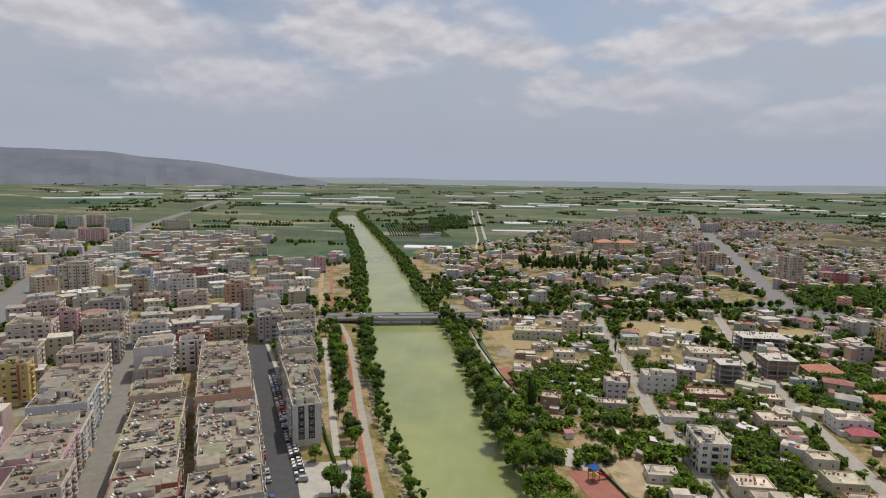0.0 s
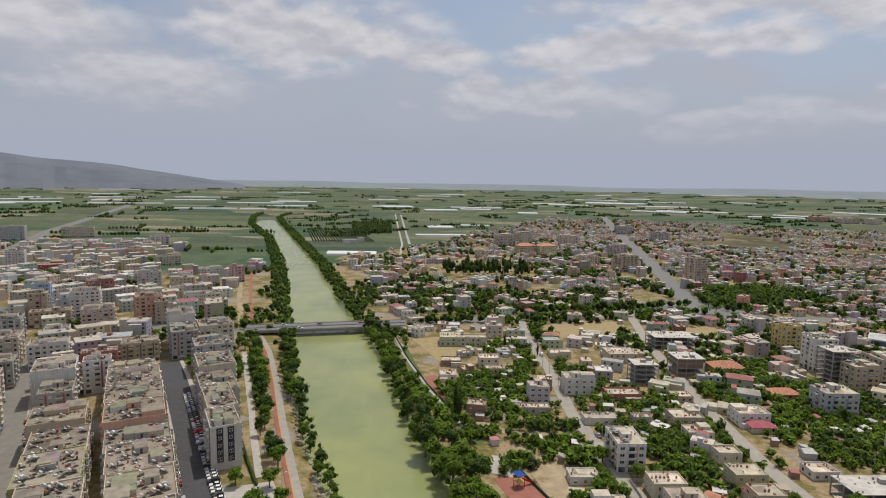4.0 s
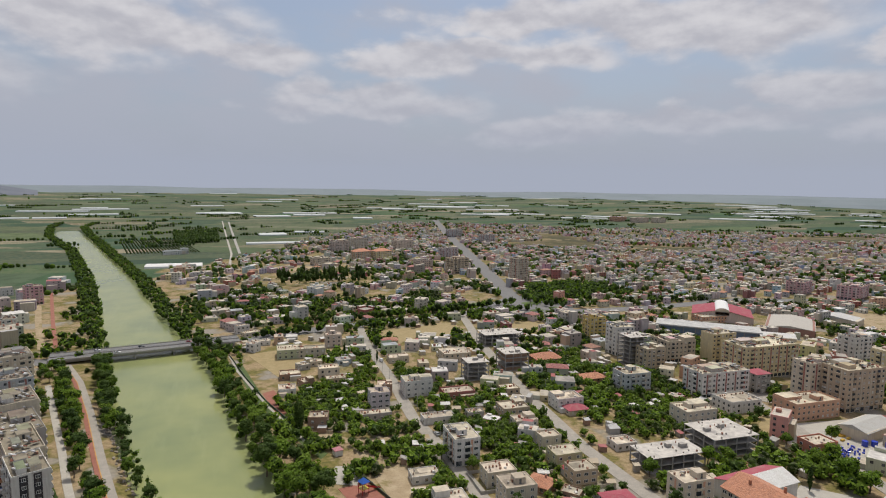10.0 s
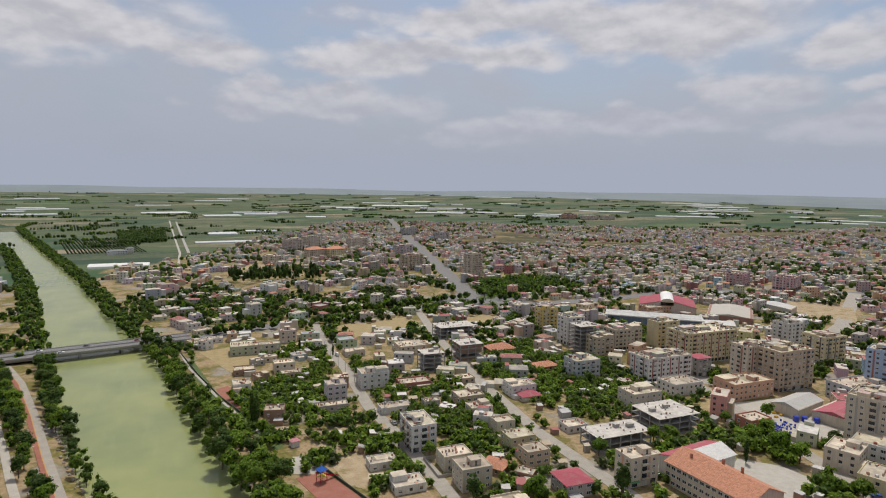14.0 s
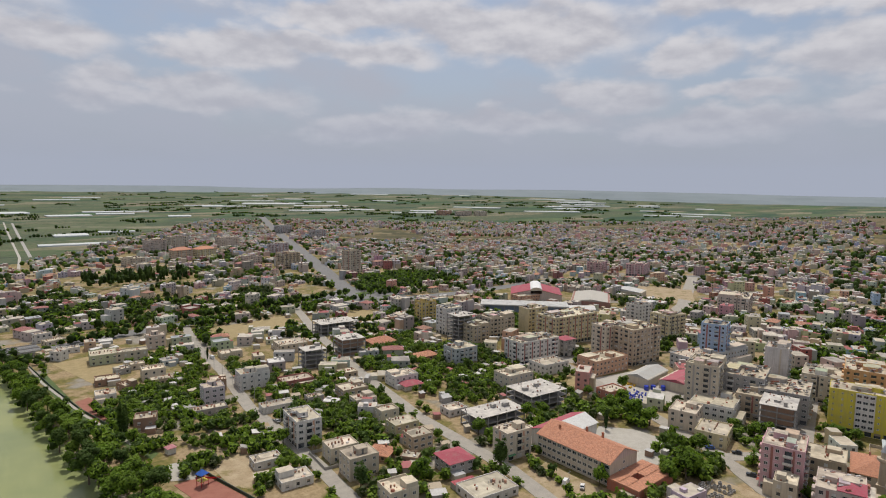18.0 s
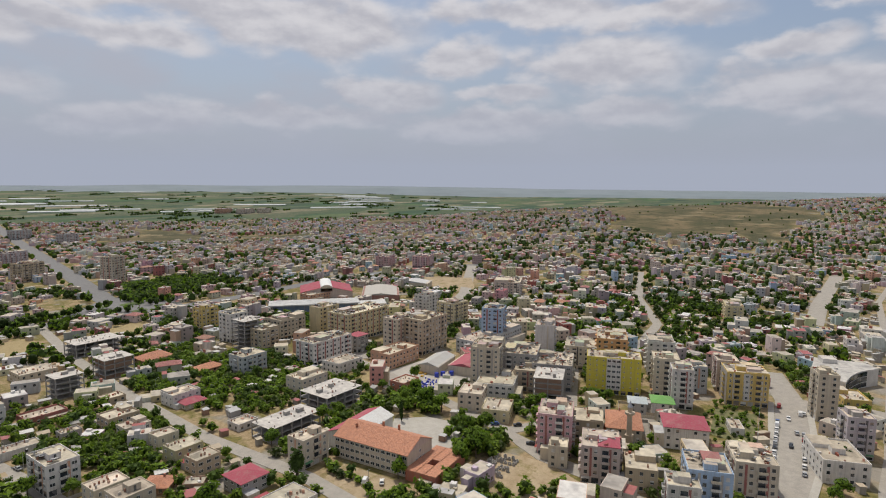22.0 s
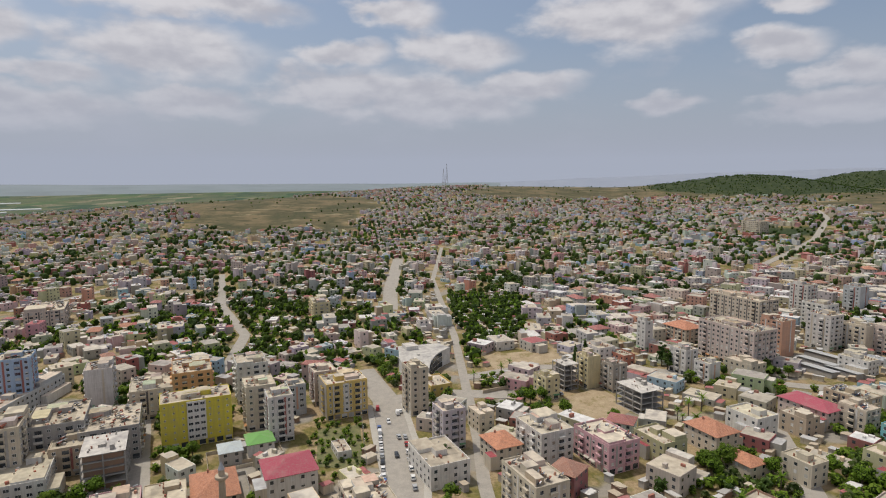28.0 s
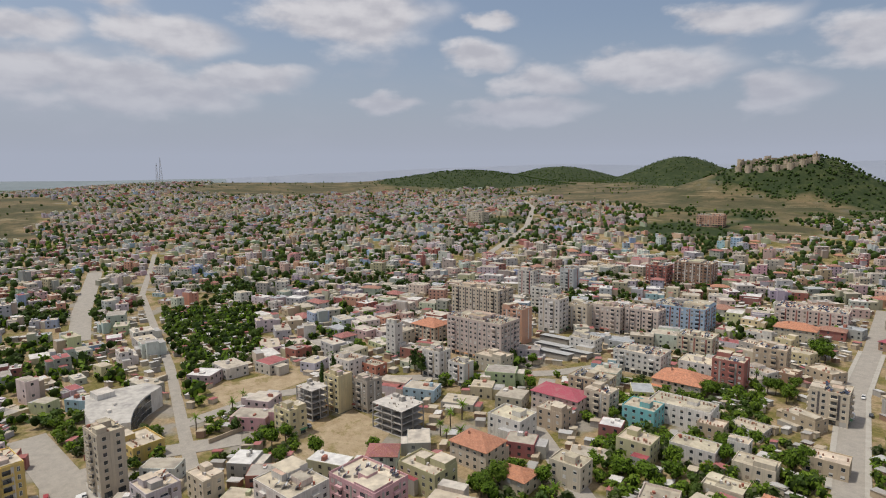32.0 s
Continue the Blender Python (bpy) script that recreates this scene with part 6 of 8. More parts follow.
                    far_house(blocks.setdefault(ring, MB()), r, x, y, rot, w, dd, n, wall, roof)
    for ring, mb in blocks.items():
        tagged(new("town_houses", mb.mesh("town_houses")), "crowded low flat-roofed houses of the spreading town", "houses", kind="stuff")


def fill_sheds():
    """Sheds, lean-tos and low stores crammed into the yards between the houses."""
    r = random.Random(77)
    mb = MB()
    tops = [(0.34, 0.12, 0.12), (0.50, 0.49, 0.47), (0.44, 0.44, 0.43), (0.34, 0.33, 0.31), (0.48, 0.42, 0.32), (0.42, 0.35, 0.26), (0.58, 0.57, 0.54)]
    for i in range(-8, 105):
        for j in range(-95, 75):
            x, y = i * 6.5 + r.uniform(-2.5, 2.5), j * 6.5 + r.uniform(-2.5, 2.5)
            core = 150 < x < 640 and -600 < y < -30
            if not core and (x < river_r(y) + 45 or y < 100 and x < 150):
                continue
            if r.random() > (0.6 if core else 0.2) or math.hypot(x, y) < 130 or town_use(x, y) != 1:
                continue
            if any((x - a) ** 2 + (y - b) ** 2 < c * c for a, b, c in KEEP_OUT) or not free(x, y, 2.2) or not off_roads(x, y, 2.6):
                continue
            book(x, y, 1.9)
            w, d, h = r.uniform(2.4, 6.0), r.uniform(2.2, 4.6), r.uniform(2.1, 3.0)
            rot = radians(17) + 1.1 * noise.noise((x * 0.004, y * 0.004, 9.0)) + r.choice([0, 1.57])
            c, s, z, tilt = math.cos(rot), math.sin(rot), height(x, y), r.uniform(0.1, 0.6)
            wall = r.choice([WALLS["tan"], WALLS["concrete"], WALLS["cream"], WALLS["grey"], WALLS["brown"]])
            pts = [(x + a * w / 2 * c - b * d / 2 * s, y + a * w / 2 * s + b * d / 2 * c, z + zz) for zz, lift in ((-0.5, 0), (h, tilt)) for a, b in ((-1, -1), (1, -1), (1, 1), (-1, 1)) for zz in (zz + (lift if b > 0 else 0),)]
            mb.faces(pts, [(0, 1, 5, 4), (1, 2, 6, 5), (2, 3, 7, 6), (3, 0, 4, 7)], PAINT, wall)
            roof = [(x + a * (w / 2 + 0.25) * c - b * (d / 2 + 0.25) * s, y + a * (w / 2 + 0.25) * s + b * (d / 2 + 0.25) * c, z + h + lift + (tilt if b > 0 else 0)) for lift in (0.02, 0.12) for a, b in ((-1, -1), (1, -1), (1, 1), (-1, 1))]
            mb.faces(roof, [(0, 1, 5, 4), (1, 2, 6, 5), (2, 3, 7, 6), (3, 0, 4, 7), (4, 5, 6, 7), (3, 2, 1, 0)], PAINT, r.choice(tops))
    tagged(new("yard_sheds", mb.mesh("yard_sheds")), "small sheds and lean-tos with rusty and grey sheet roofs", "sheds", kind="stuff")


def fill_gardens():
    """Garden trees and shrubs in every gap the houses leave, thicker in some blocks than in others."""
    r = random.Random(21)
    rings = [(120, 430, 4.4, Woods(0), 0.72), (430, 760, 6.5, Woods(1), 0.55), (760, 1300, 9.5, Woods(2), 0.62), (1300, 2450, 14.0, Woods(2), 0.68)]
    for shape, chance, size in GROVES + SLOPE_GROVES:
        xs, ys = [p[0] for p in shape], [p[1] for p in shape]
        far_off = math.hypot(sum(xs) / len(xs), sum(ys) / len(ys)) > 430
        gap = 3.3 * size + 0.6
        for i in range(int((max(xs) - min(xs)) / gap) + 1):
            for j in range(int((max(ys) - min(ys)) / gap) + 1):
                x, y = min(xs) + i * gap + r.uniform(-1.2, 1.2), min(ys) + j * gap + r.uniform(-1.2, 1.2)
                if r.random() < chance and in_shape(x, y, shape) and free(x, y, 1.0) and off_roads(x, y, 1.2):
                    book(x, y, 0.6)
                    (rings[1] if far_off else rings[0])[3].add(x, y, size * r.uniform(0.75, 1.25), r.choice([3, 5] if size > 1.5 else [0, 0, 1, 4, 3, 2]), r)
    for lo, hi, step, woods, p in rings:
        n = int(hi / step)
        for i in range(-n, n + 1):
            for j in range(-n, n + 1):
                x, y = i * step + r.uniform(-2, 2), j * step + r.uniform(-2, 2)
                d = math.hypot(x, y)
                if not lo <= d < hi or in_river(x, y, 12) or town_use(x, y) != 1:
                    continue
                az = math.degrees(math.atan2(x, y))
                if az < -52 or az > 175:
                    continue
                west = y > 100 and x < river_l(y)
                thick = 0.42 + 2.3 * noise.noise((x * 0.014, y * 0.014, 7.7)) + 0.6 * noise.noise((x * 0.05, y * 0.05, 2.2))
                if west:
                    thick -= 0.42 if y < 470 else 0.2
                elif 30 < x < 250 and y > 100:
                    thick += 0.2
                if 215 < x < 640 and -600 < y < -45:
                    thick -= 0.12
                elif 385 < x and -450 < y < 330:
                    thick += 0.75 if x < 720 and -230 < y < 170 else 0.35
                elif az > 95 and d > 800:
                    thick += 0.25
                if r.random() > p * max(0.0, min(1.9, thick * 2.1)) or any((x - a) ** 2 + (y - b) ** 2 < c * c for a, b, c in KEEP_OUT):
                    continue
                if not free(x, y, 0.9 if d < 760 else 0.3) or not off_roads(x, y, 1.3):
                    continue
                if d < 400 and TREE_COUNT[0] < 300 and r.random() < 0.25:
                    tree(x, y, r.uniform(0.5, 0.95), r.choice(["broad", "broad", "olive", "dark"]))
                else:
                    # dark kinds past 66 degrees put the slope's cloud shadow into leaf colour
                    woods.add(x, y, r.uniform(0.65, 1.3) * (1.0 if d < 430 else 1.25), r.choice([0, 0, 1, 2, 4, 3] if d < 620 else ([3, 5, 3, 5, 2, 0] if az > 66 else [2, 2, 0, 5, 1, 3])), r)
    for lo, hi, step, woods, p in rings:
        woods.done("garden_trees", "green garden trees and shrubs among the houses")


def belt(x, y, size, kinds, r, woods=None):
    if woods is None:
        tree(x, y, size, r.choice(kinds))
    else:
        woods.add(x, y, size, r.choice(kinds), r)


def plant_banks():
    r = random.Random(5)
    far = Woods(1)
    for y in np.arange(150, 470, 7.5):        # east bank belt
        for q in range(2):
            x = river_r(y) + (r.uniform(-1, 3) if q else (r.uniform(5, 9) if y > 262 else r.uniform(5, 14)))
            if free(x, y, 0.8):
                book(x, y, 2.0)
                tree(x, y + r.uniform(-3, 3), r.uniform(1.3, 1.9) if y < 262 else r.uniform(1.0, 1.5), r.choice(["dark", "broad", "broad"]))
    for y in np.arange(150, 470, 4.0):        # shrubs at the water's edge
        far.add(river_r(y) + r.uniform(-2, 5), y, r.uniform(0.5, 0.9), r.choice([0, 1, 5]), r)
        far.add(river_l(y) - r.uniform(-2, 3), y, r.uniform(0.4, 0.8), r.choice([0, 1, 5]), r)
    for y in np.arange(190, 455, 7.0):        # west bank belt and promenade park
        if r.random() < (0.6 if y < 300 else 1.0):
            tree(river_l(y) - r.uniform(-1, 5), y, r.uniform(0.7, 1.1) if y < 300 else r.uniform(1.0, 1.5), r.choice(["dark", "broad"]))
        if y > 310:
            tree(river_l(y) - r.uniform(5, 8), y + 3, r.uniform(0.9, 1.4), r.choice(["dark", "broad"]))
        for lo, hi in ((18.5, 24), (24, 29), (31, 38)):
            x = river_l(y) - r.uniform(lo, hi)
            if r.random() < (0.85 if y > 240 else 0.45) and off_roads(x, y, 0.9) and free(x, y, 0.8):
                book(x, y, 1.5)
                tree(x, y + r.uniform(-2, 2), r.uniform(0.9, 1.6), r.choice(["broad", "dark", "broad"]))
    for y in np.arange(480, 1950, 4.0):       # both banks beyond the bridge
        for s in (-1, 1):
            for _ in range(3):
                x = river_l(y) - r.uniform(-1, 17) if s < 0 else river_r(y) + r.uniform(-1, 17)
                far.add(x, y + r.uniform(-3, 3), r.uniform(0.6, 1.35), r.choice([0, 1, 4, 2, 5]), r)
    for k in range(110):                      # along the bridge road
        x = 25 + k * 2.5
        y = 500 + 0.11 * (x - 20) + r.choice([-14, 16]) + r.uniform(-4, 4)
        far.add(x, y, r.uniform(1.0, 1.9), r.choice([0, 3, 4, 4]), r)
    for k in range(85):                       # dark pine stand
        far.add(r.uniform(74, 184), r.uniform(712, 770), r.uniform(0.9, 1.5), 6, r, r.uniform(1.5, 2.1))
    for k in range(260):                      # tree belts round the junction and station
        x, y = r.uniform(300, 470), r.uniform(500, 640)
        if off_roads(x, y, 2) and free(x, y, 1):
            far.add(x, y, r.uniform(1.0, 1.8), r.choice([0, 3, 4]), r)
    far.done("riverside_trees", "dense green trees along both banks of the river")


WOODED = [(700, -1165, 105, 700), (600, -1225, 120, 900), (741, -850, 40, 150), (690, -862, 32, 90), (600, -930, 34, 110), (547, -985, 34, 110), (497, -1060, 38, 130), (1425, -1910, 330, 2600), (1800, -1250, 330, 2600), (2121, -1990, 420, 2600), (1980, -1500, 260, 1200), (880, -640, 70, 160), (640, -760, 65, 150)]


def plant_far():
    """Orchards and tree lines on the plain, woods on the hills."""
    r = random.Random(9)
    plain, hill = Woods(2), Woods(2)
    for i in range(22):
        for j in range(16):
            plain.add(-140 + i * 5.5 - j * 3.0, 1150 + j * 18, 0.7, 2, r)
    for k in range(1700):
        d, az = 1000 * (4.4 ** r.random()), radians(r.uniform(-38, 60))
        if noise.noise((d * math.sin(az) * 0.003, d * math.cos(az) * 0.003, 6.0)) < -0.02:
            continue
        x, y = d * math.sin(az), d * math.cos(az)
        if town_use(x, y) == 0 and not in_river(x, y, 12):
            n, a = r.randint(4, 11), r.choice([0.2, 0.2, 1.77])
            for q in range(n):
                plain.add(x + math.cos(a) * q * 7, y + math.sin(a) * q * 7 + r.uniform(-3, 3), r.uniform(0.9, 1.7), r.choice([0, 3, 5, 5]), r)
    for k in range(24000):
        x, y = r.uniform(300, 2700), r.uniform(-2600, 900)
        if town_use(x, y) in (2, 4) and r.random() < (0.03 if noise.noise((x * 0.006, y * 0.006, 3.0)) < 0.12 else 0.18):
            hill.add(x, y, r.uniform(0.4, 1.1), r.choice([3, 5, 5, 0]), r)
    for cx, cy, rad, n in WOODED:
        for k in range(n):
            x, y = cx + r.uniform(-1.3, 1.3) * rad, cy + r.uniform(-1.3, 1.3) * rad
            if town_use(x, y) == 3:
                s = 0.62 if rad > 150 else 0.7
                hill.add(x, y, s * r.uniform(0.9, 1.5), r.choice([3, 5, 5, 5]), r)
    plain.done("farm_trees", "orchard rows and tree lines across the plain")
    hill.done("hill_trees", "dark pines and scrub over the hillsides")


def build_greenhouses():
    """Long white plastic greenhouses on the plain."""
    r = random.Random(3)
    mb = MB()
    film = make_plain("greenhouse_film", (0.50, 0.53, 0.53), 0.6, 0, 0.05, 0.5, (0.34, 0.38, 0.37))
    long_ones = [(-721, 2098, -521, 2135, 30), (-513, 2137, -425, 2153, 30), (-450, 2303, -304, 2331, 36), (-21, 2378, 102, 2396, 90), (141, 2202, 263, 2215, 54), (104, 1501, 169, 1503, 45), (64, 1282, 207, 1283, 18), (197, 1556, 273, 1557, 18),
                 (286, 2271, 401, 2254, 36), (471, 2089, 539, 2076, 45), (2626, 2292, 2895, 2189, 90), (2358, 2038, 2601, 1928, 54), (2129, 1875, 2288, 1796, 72)]
    spots = [((x0 + x1) / 2, (y0 + y1) / 2, math.hypot(x1 - x0, y1 - y0), w, math.atan2(y1 - y0, x1 - x0)) for x0, y0, x1, y1, w in long_ones]
    for k in range(62):
        d, az = 2350 * (1.9 ** r.random()), radians(r.uniform(-36, 62))
        turn = -az + r.uniform(-0.25, 0.25)
        spots.append((d * math.sin(az), d * math.cos(az), r.uniform(70, 260), r.choice([18, 27, 36]), turn))
    for x, y, L, W, a in spots:
        if town_use(x, y) != 0 or in_river(x, y, 60):
            continue
        z = height(x, y)
        n = max(1, int(W / 9))
        c, s = math.cos(a), math.sin(a)
        for i in range(n):
            v0 = (i - n / 2) * 9
            prof = [(0, 0), (0.8, 2.4), (4.5, 4.2), (8.2, 2.4), (9, 0)]
            for (p0, z0), (p1, z1) in zip(prof[:-1], prof[1:]):
                quad = [(-L / 2, v0 + p0, z0), (L / 2, v0 + p0, z0), (L / 2, v0 + p1, z1), (-L / 2, v0 + p1, z1)]
                mb.poly([(x + px * c - py * s, y + px * s + py * c, z + pz) for px, py, pz in quad], film)
    tagged(new("greenhouses", mb.mesh("greenhouses")), "long white plastic greenhouses scattered over the plain", "greenhouse", kind="stuff")


def build_mountains():
    """Ridges at the edge of sight, the haze of distance mixed into their colours."""
    # blue-grey base colours carry the painted haze, fainter ridges paler
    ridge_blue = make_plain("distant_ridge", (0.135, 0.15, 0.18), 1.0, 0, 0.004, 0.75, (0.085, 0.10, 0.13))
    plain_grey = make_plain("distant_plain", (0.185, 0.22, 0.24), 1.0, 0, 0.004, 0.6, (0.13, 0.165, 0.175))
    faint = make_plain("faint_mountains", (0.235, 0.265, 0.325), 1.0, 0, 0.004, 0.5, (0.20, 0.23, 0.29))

    def ridge(name, a0, a1, dist, tops, label, haze):
        mb = MB()
        n = 60
        rows = []
        for k in range(n + 1):
            az = radians(a0 + (a1 - a0) * k / n)
            top = float(np.interp(k / n, [p for p, _ in tops], [h for _, h in tops])) + 9 * noise.noise((k * 0.23, 3.0, dist * 0.01))
            col = []
            for q, (back, up) in enumerate(((-700, -0.05), (-450, 0.28), (-220, 0.72), (0, 1.0), (160, 0.5))):
                dd = dist + back + 60 * noise.noise((k * 0.5, q * 1.7, 0))
                zz = 40 + (top - 40) * up + (14 * noise.noise((k * 0.8, q, 5.0)) if 0 < q < 3 else 0)
                col.append((math.sin(az) * dd, math.cos(az) * dd, zz if q else 0))
            rows.append(col)
        for ra, rb in zip(rows[:-1], rows[1:]):
            for q in range(4):
                mb.poly([ra[q], rb[q], rb[q + 1], ra[q + 1]], haze)
        ob = tagged(new(name, mb.mesh(name)), label, "hills", kind="structure")
        ob.data.polygons.foreach_set("use_smooth", np.ones(len(ob.data.polygons), bool))

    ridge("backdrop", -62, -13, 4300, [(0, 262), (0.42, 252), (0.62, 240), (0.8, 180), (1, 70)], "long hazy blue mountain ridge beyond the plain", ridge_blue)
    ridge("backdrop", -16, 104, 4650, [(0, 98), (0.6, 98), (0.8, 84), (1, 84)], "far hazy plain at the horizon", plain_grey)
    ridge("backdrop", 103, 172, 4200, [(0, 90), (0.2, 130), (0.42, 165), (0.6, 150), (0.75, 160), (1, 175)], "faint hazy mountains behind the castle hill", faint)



# ---- landmarks ----
def build_school():
    """Long three-storey school with an orange gabled roof and a low wing round a court."""
    rot = 91.5
    root = thing("school", pose(191.5, 141.5, 0, 0, 0, rot - 180), "long cream school with an orange gabled tile roof", "building")
    L, D, H = 38.0, 19.0, 9.6
    mb = MB()
    mb.box(0, 0, -0.5, L, D, H + 0.5, PAINT, WALLS["cream"])
    for s in (-1, 1):
        mb.poly([(s * L / 2, -s * D / 2, H), (s * L / 2, s * D / 2, H), (s * L / 2, 0, H + 4.0)], PAINT, WALLS["pinkw"])
    part("wall", mb, root, "cream rendered walls with pinkish gables")
    mb = MB()
    e = 0.8
    for s in (-1, 1):
        a = [(-L / 2 - 0.4, s * (D / 2 + e), H - 0.3), (L / 2 + 0.4, s * (D / 2 + e), H - 0.3), (L / 2 + 0.4, 0, H + 4.05), (-L / 2 - 0.4, 0, H + 4.05)]
        b = [(x, y, z + 0.22) for x, y, z in a]
        mb.faces(a + b, [(0, 1, 2, 3), (4, 5, 6, 7), (0, 1, 5, 4), (1, 2, 6, 5), (3, 0, 4, 7)], TILES, ROOFS["hip"])
    part("roof", mb, root, "orange clay tile roof")
    for x, y in ((-12, -3), (-3, 4.5), (5, 5)):
        mb = MB()
        mb.box(x, y, H + 1.0, 0.8, 0.8, 3.6, PAINT, (0.4, 0.17, 0.1))
        part("chimney", mb, root, "brick chimney")
    for side, length, m in facades(L, D):
        n = int(length / 2.6)
        for k in range(3):
            if side in ("east", "west") and k == 2:
                n = 3
            for i in range(n):
                u = -length / 2 + length * (i + 0.5) / n
                if side in ("front", "back"):
                    part("window", WINDOWS["wide"], root, "", m @ pose(u, 0, 1.7 + 3.1 * k))
                elif 0.3 < (i + 0.5) / n < 0.7:
                    part("window", WINDOWS["mid"], root, "", m @ pose(u, 0, 1.7 + 3.1 * k))
    FOOT.append((191, 141, 20))
    wing = thing("school_wing", pose(193.5, 115.5, 0, 0, 0, 2), "low red-walled school wing round a small court with tiled roof", "building")
    W, D2, H2 = 25.0, 14.0, 4.2
    for cx, cy, sx, sy in ((0, -D2 / 2 + 2.5, W, 5), (0, D2 / 2 - 2.5, W, 5), (-W / 2 + 4, 0, 8, D2 - 10), (W / 2 - 6, 0, 12, D2 - 10)):
        mb = MB()
        mb.box(cx, cy, -0.4, sx, sy, H2 + 0.4, PAINT, (0.42, 0.15, 0.10))
        part("wall", mb, wing, "brick-red rendered wall")
        mb = MB()
        mb.box(cx, cy, H2, sx + 0.3, sy + 0.3, 0.5, TILES, ROOFS["hip"], bottom=True)
        part("roof", mb, wing, "orange tiled roof")


def build_hall():
    """School hall with a dark red pitched roof on one side and white sheeting on the other."""
    root = thing("sports_hall", pose(203, 163, 0, 0, 0, 3), "school hall with a crimson and white metal roof", "building")
    mb = MB()
    mb.box(0, 0, -0.4, 30, 15, 7.4, PAINT, WALLS["white"])
    for s in (-1, 1):
        mb.poly([(s * 15, -s * 7.5, 7), (s * 15, s * 7.5, 7), (s * 15, 0, 9.6)], PAINT, WALLS["white"])
    part("wall", mb, root)
    for s, col, lab in ((1, (0.36, 0.08, 0.11), "crimson metal slope"), (-1, (0.62, 0.62, 0.60), "white metal slope")):
        mb = MB()
        a = [(-15.5, s * 8.2, 6.8), (15.5, s * 8.2, 6.8), (15.5, 0, 9.7), (-15.5, 0, 9.7)]
        mb.faces(a + [(x, y, z + 0.15) for x, y, z in a], [(0, 1, 2, 3), (4, 5, 6, 7), (0, 1, 5, 4), (1, 2, 6, 5), (3, 0, 4, 7)], PAINT, col)
        part("roof", mb, root, lab)


def build_vault():
    """Market hall: white barrel vault between two crimson pitched roofs."""
    root = thing("market_hall", pose(466, 430, 0, 0, 0, -45), "large hall with a white barrel vault between crimson metal roofs", "building")
    W, D = 54, 44
    mb = MB()
    mb.box(0, 0, -0.5, W, D, 6.5, PAINT, WALLS["pinkw"])
    part("wall", mb, root)
    for s in (-1, 1):
        mb = MB()
        a = [(s * W / 2, -D / 2 - 1, 5.8), (s * 6, -D / 2 - 1, 10.5), (s * 6, D / 2 + 1, 10.5), (s * W / 2, D / 2 + 1, 5.8)]
        mb.faces(a + [(x, y, z + 0.25) for x, y, z in a], [(0, 1, 2, 3), (4, 5, 6, 7), (0, 1, 5, 4), (3, 0, 4, 7), (2, 3, 7, 6)], PAINT, (0.34, 0.07, 0.10))
        mb.poly([(s * W / 2, -D / 2, 6), (s * 6, -D / 2, 6), (s * 6, -D / 2, 10.5)], PAINT, WALLS["pinkw"])
        part("roof", mb, root, "crimson metal roof")
    mb = MB()
    n = 12
    arc = [(math.cos(math.pi * k / n) * 6.3, math.sin(math.pi * k / n) * 3.6 + 10) for k in range(n + 1)]
    for (x0, z0), (x1, z1) in zip(arc[:-1], arc[1:]):
        mb.poly([(x0, -D / 2 - 2, z0), (x1, -D / 2 - 2, z1), (x1, D / 2 + 2, z1), (x0, D / 2 + 2, z0)], WHITE)
    mb.poly([(x, -D / 2 - 2, z) for x, z in arc], PAINT, WALLS["cream"])
    mb.poly([(x, D / 2 + 2, z) for x, z in reversed(arc)], PAINT, WALLS["cream"])
    part("vault", mb, root, "white barrel vault")
    bus = thing("bus_station", pose(402, 385, 0, 0, 0, -44), "long flat-roofed bus station with a blue glazed front", "building")
    mb = MB()
    mb.box(0, 0, -0.4, 80, 20, 6.4, PAINT, (0.16, 0.24, 0.36))
    part("wall", mb, bus, "dark blue glazed front")
    mb = MB()
    mb.box(0, 0, 6, 84, 25, 1.0, PAINT, WALLS["greyb"], bottom=True, top=DECK, topcol=(0.5, 0.5, 0.48))
    part("roof", mb, bus, "pale flat roof with deep eaves")
    for k in range(9):
        mb = MB()
        mb.box(-38 + k * 9.5, -11.6, 0, 0.5, 0.5, 6, CONCRETE)
        part("column", mb, bus)
    for (x, y, w, d, rot, lab, rc) in ((492, 375, 58, 38, 37, "brown-red hall with a pale pitched metal roof", (0.44, 0.42, 0.38)), (560, 380, 24, 40, 20, "pale metal shed beside the dirt apron", (0.5, 0.5, 0.49)), (436, 344, 26, 18, -40, "white arched metal canopy", (0.6, 0.6, 0.58)), (322, 170, 30, 20, 8, "market shed with a crimson metal roof", (0.38, 0.10, 0.13)), (312, 190, 28, 14, 8, "market shed with a grey metal roof", (0.42, 0.42, 0.40))):
        r2 = thing("shed", pose(x, y, 0, 0, 0, rot), lab, "shed")
        mb = MB()
        mb.box(0, 0, -0.4, w, d, 5.9, PAINT, (0.30, 0.16, 0.13) if w > 50 else WALLS["cream"])
        part("wall", mb, r2)
        mb = MB()
        for s in (-1, 1):
            a = [(-w / 2 - 0.5, s * (d / 2 + 0.5), 5.2), (w / 2 + 0.5, s * (d / 2 + 0.5), 5.2), (w / 2 + 0.5, 0, 7.6), (-w / 2 - 0.5, 0, 7.6)]
            mb.poly(a if s < 0 else a[::-1], PAINT, rc)
        for s in (-1, 1):
            mb.poly([(s * w / 2, -d / 2, 5.4), (s * w / 2, d / 2, 5.4), (s * w / 2, 0, 7.5)], PAINT, rc)
        part("roof", mb, r2, "corrugated metal roof")


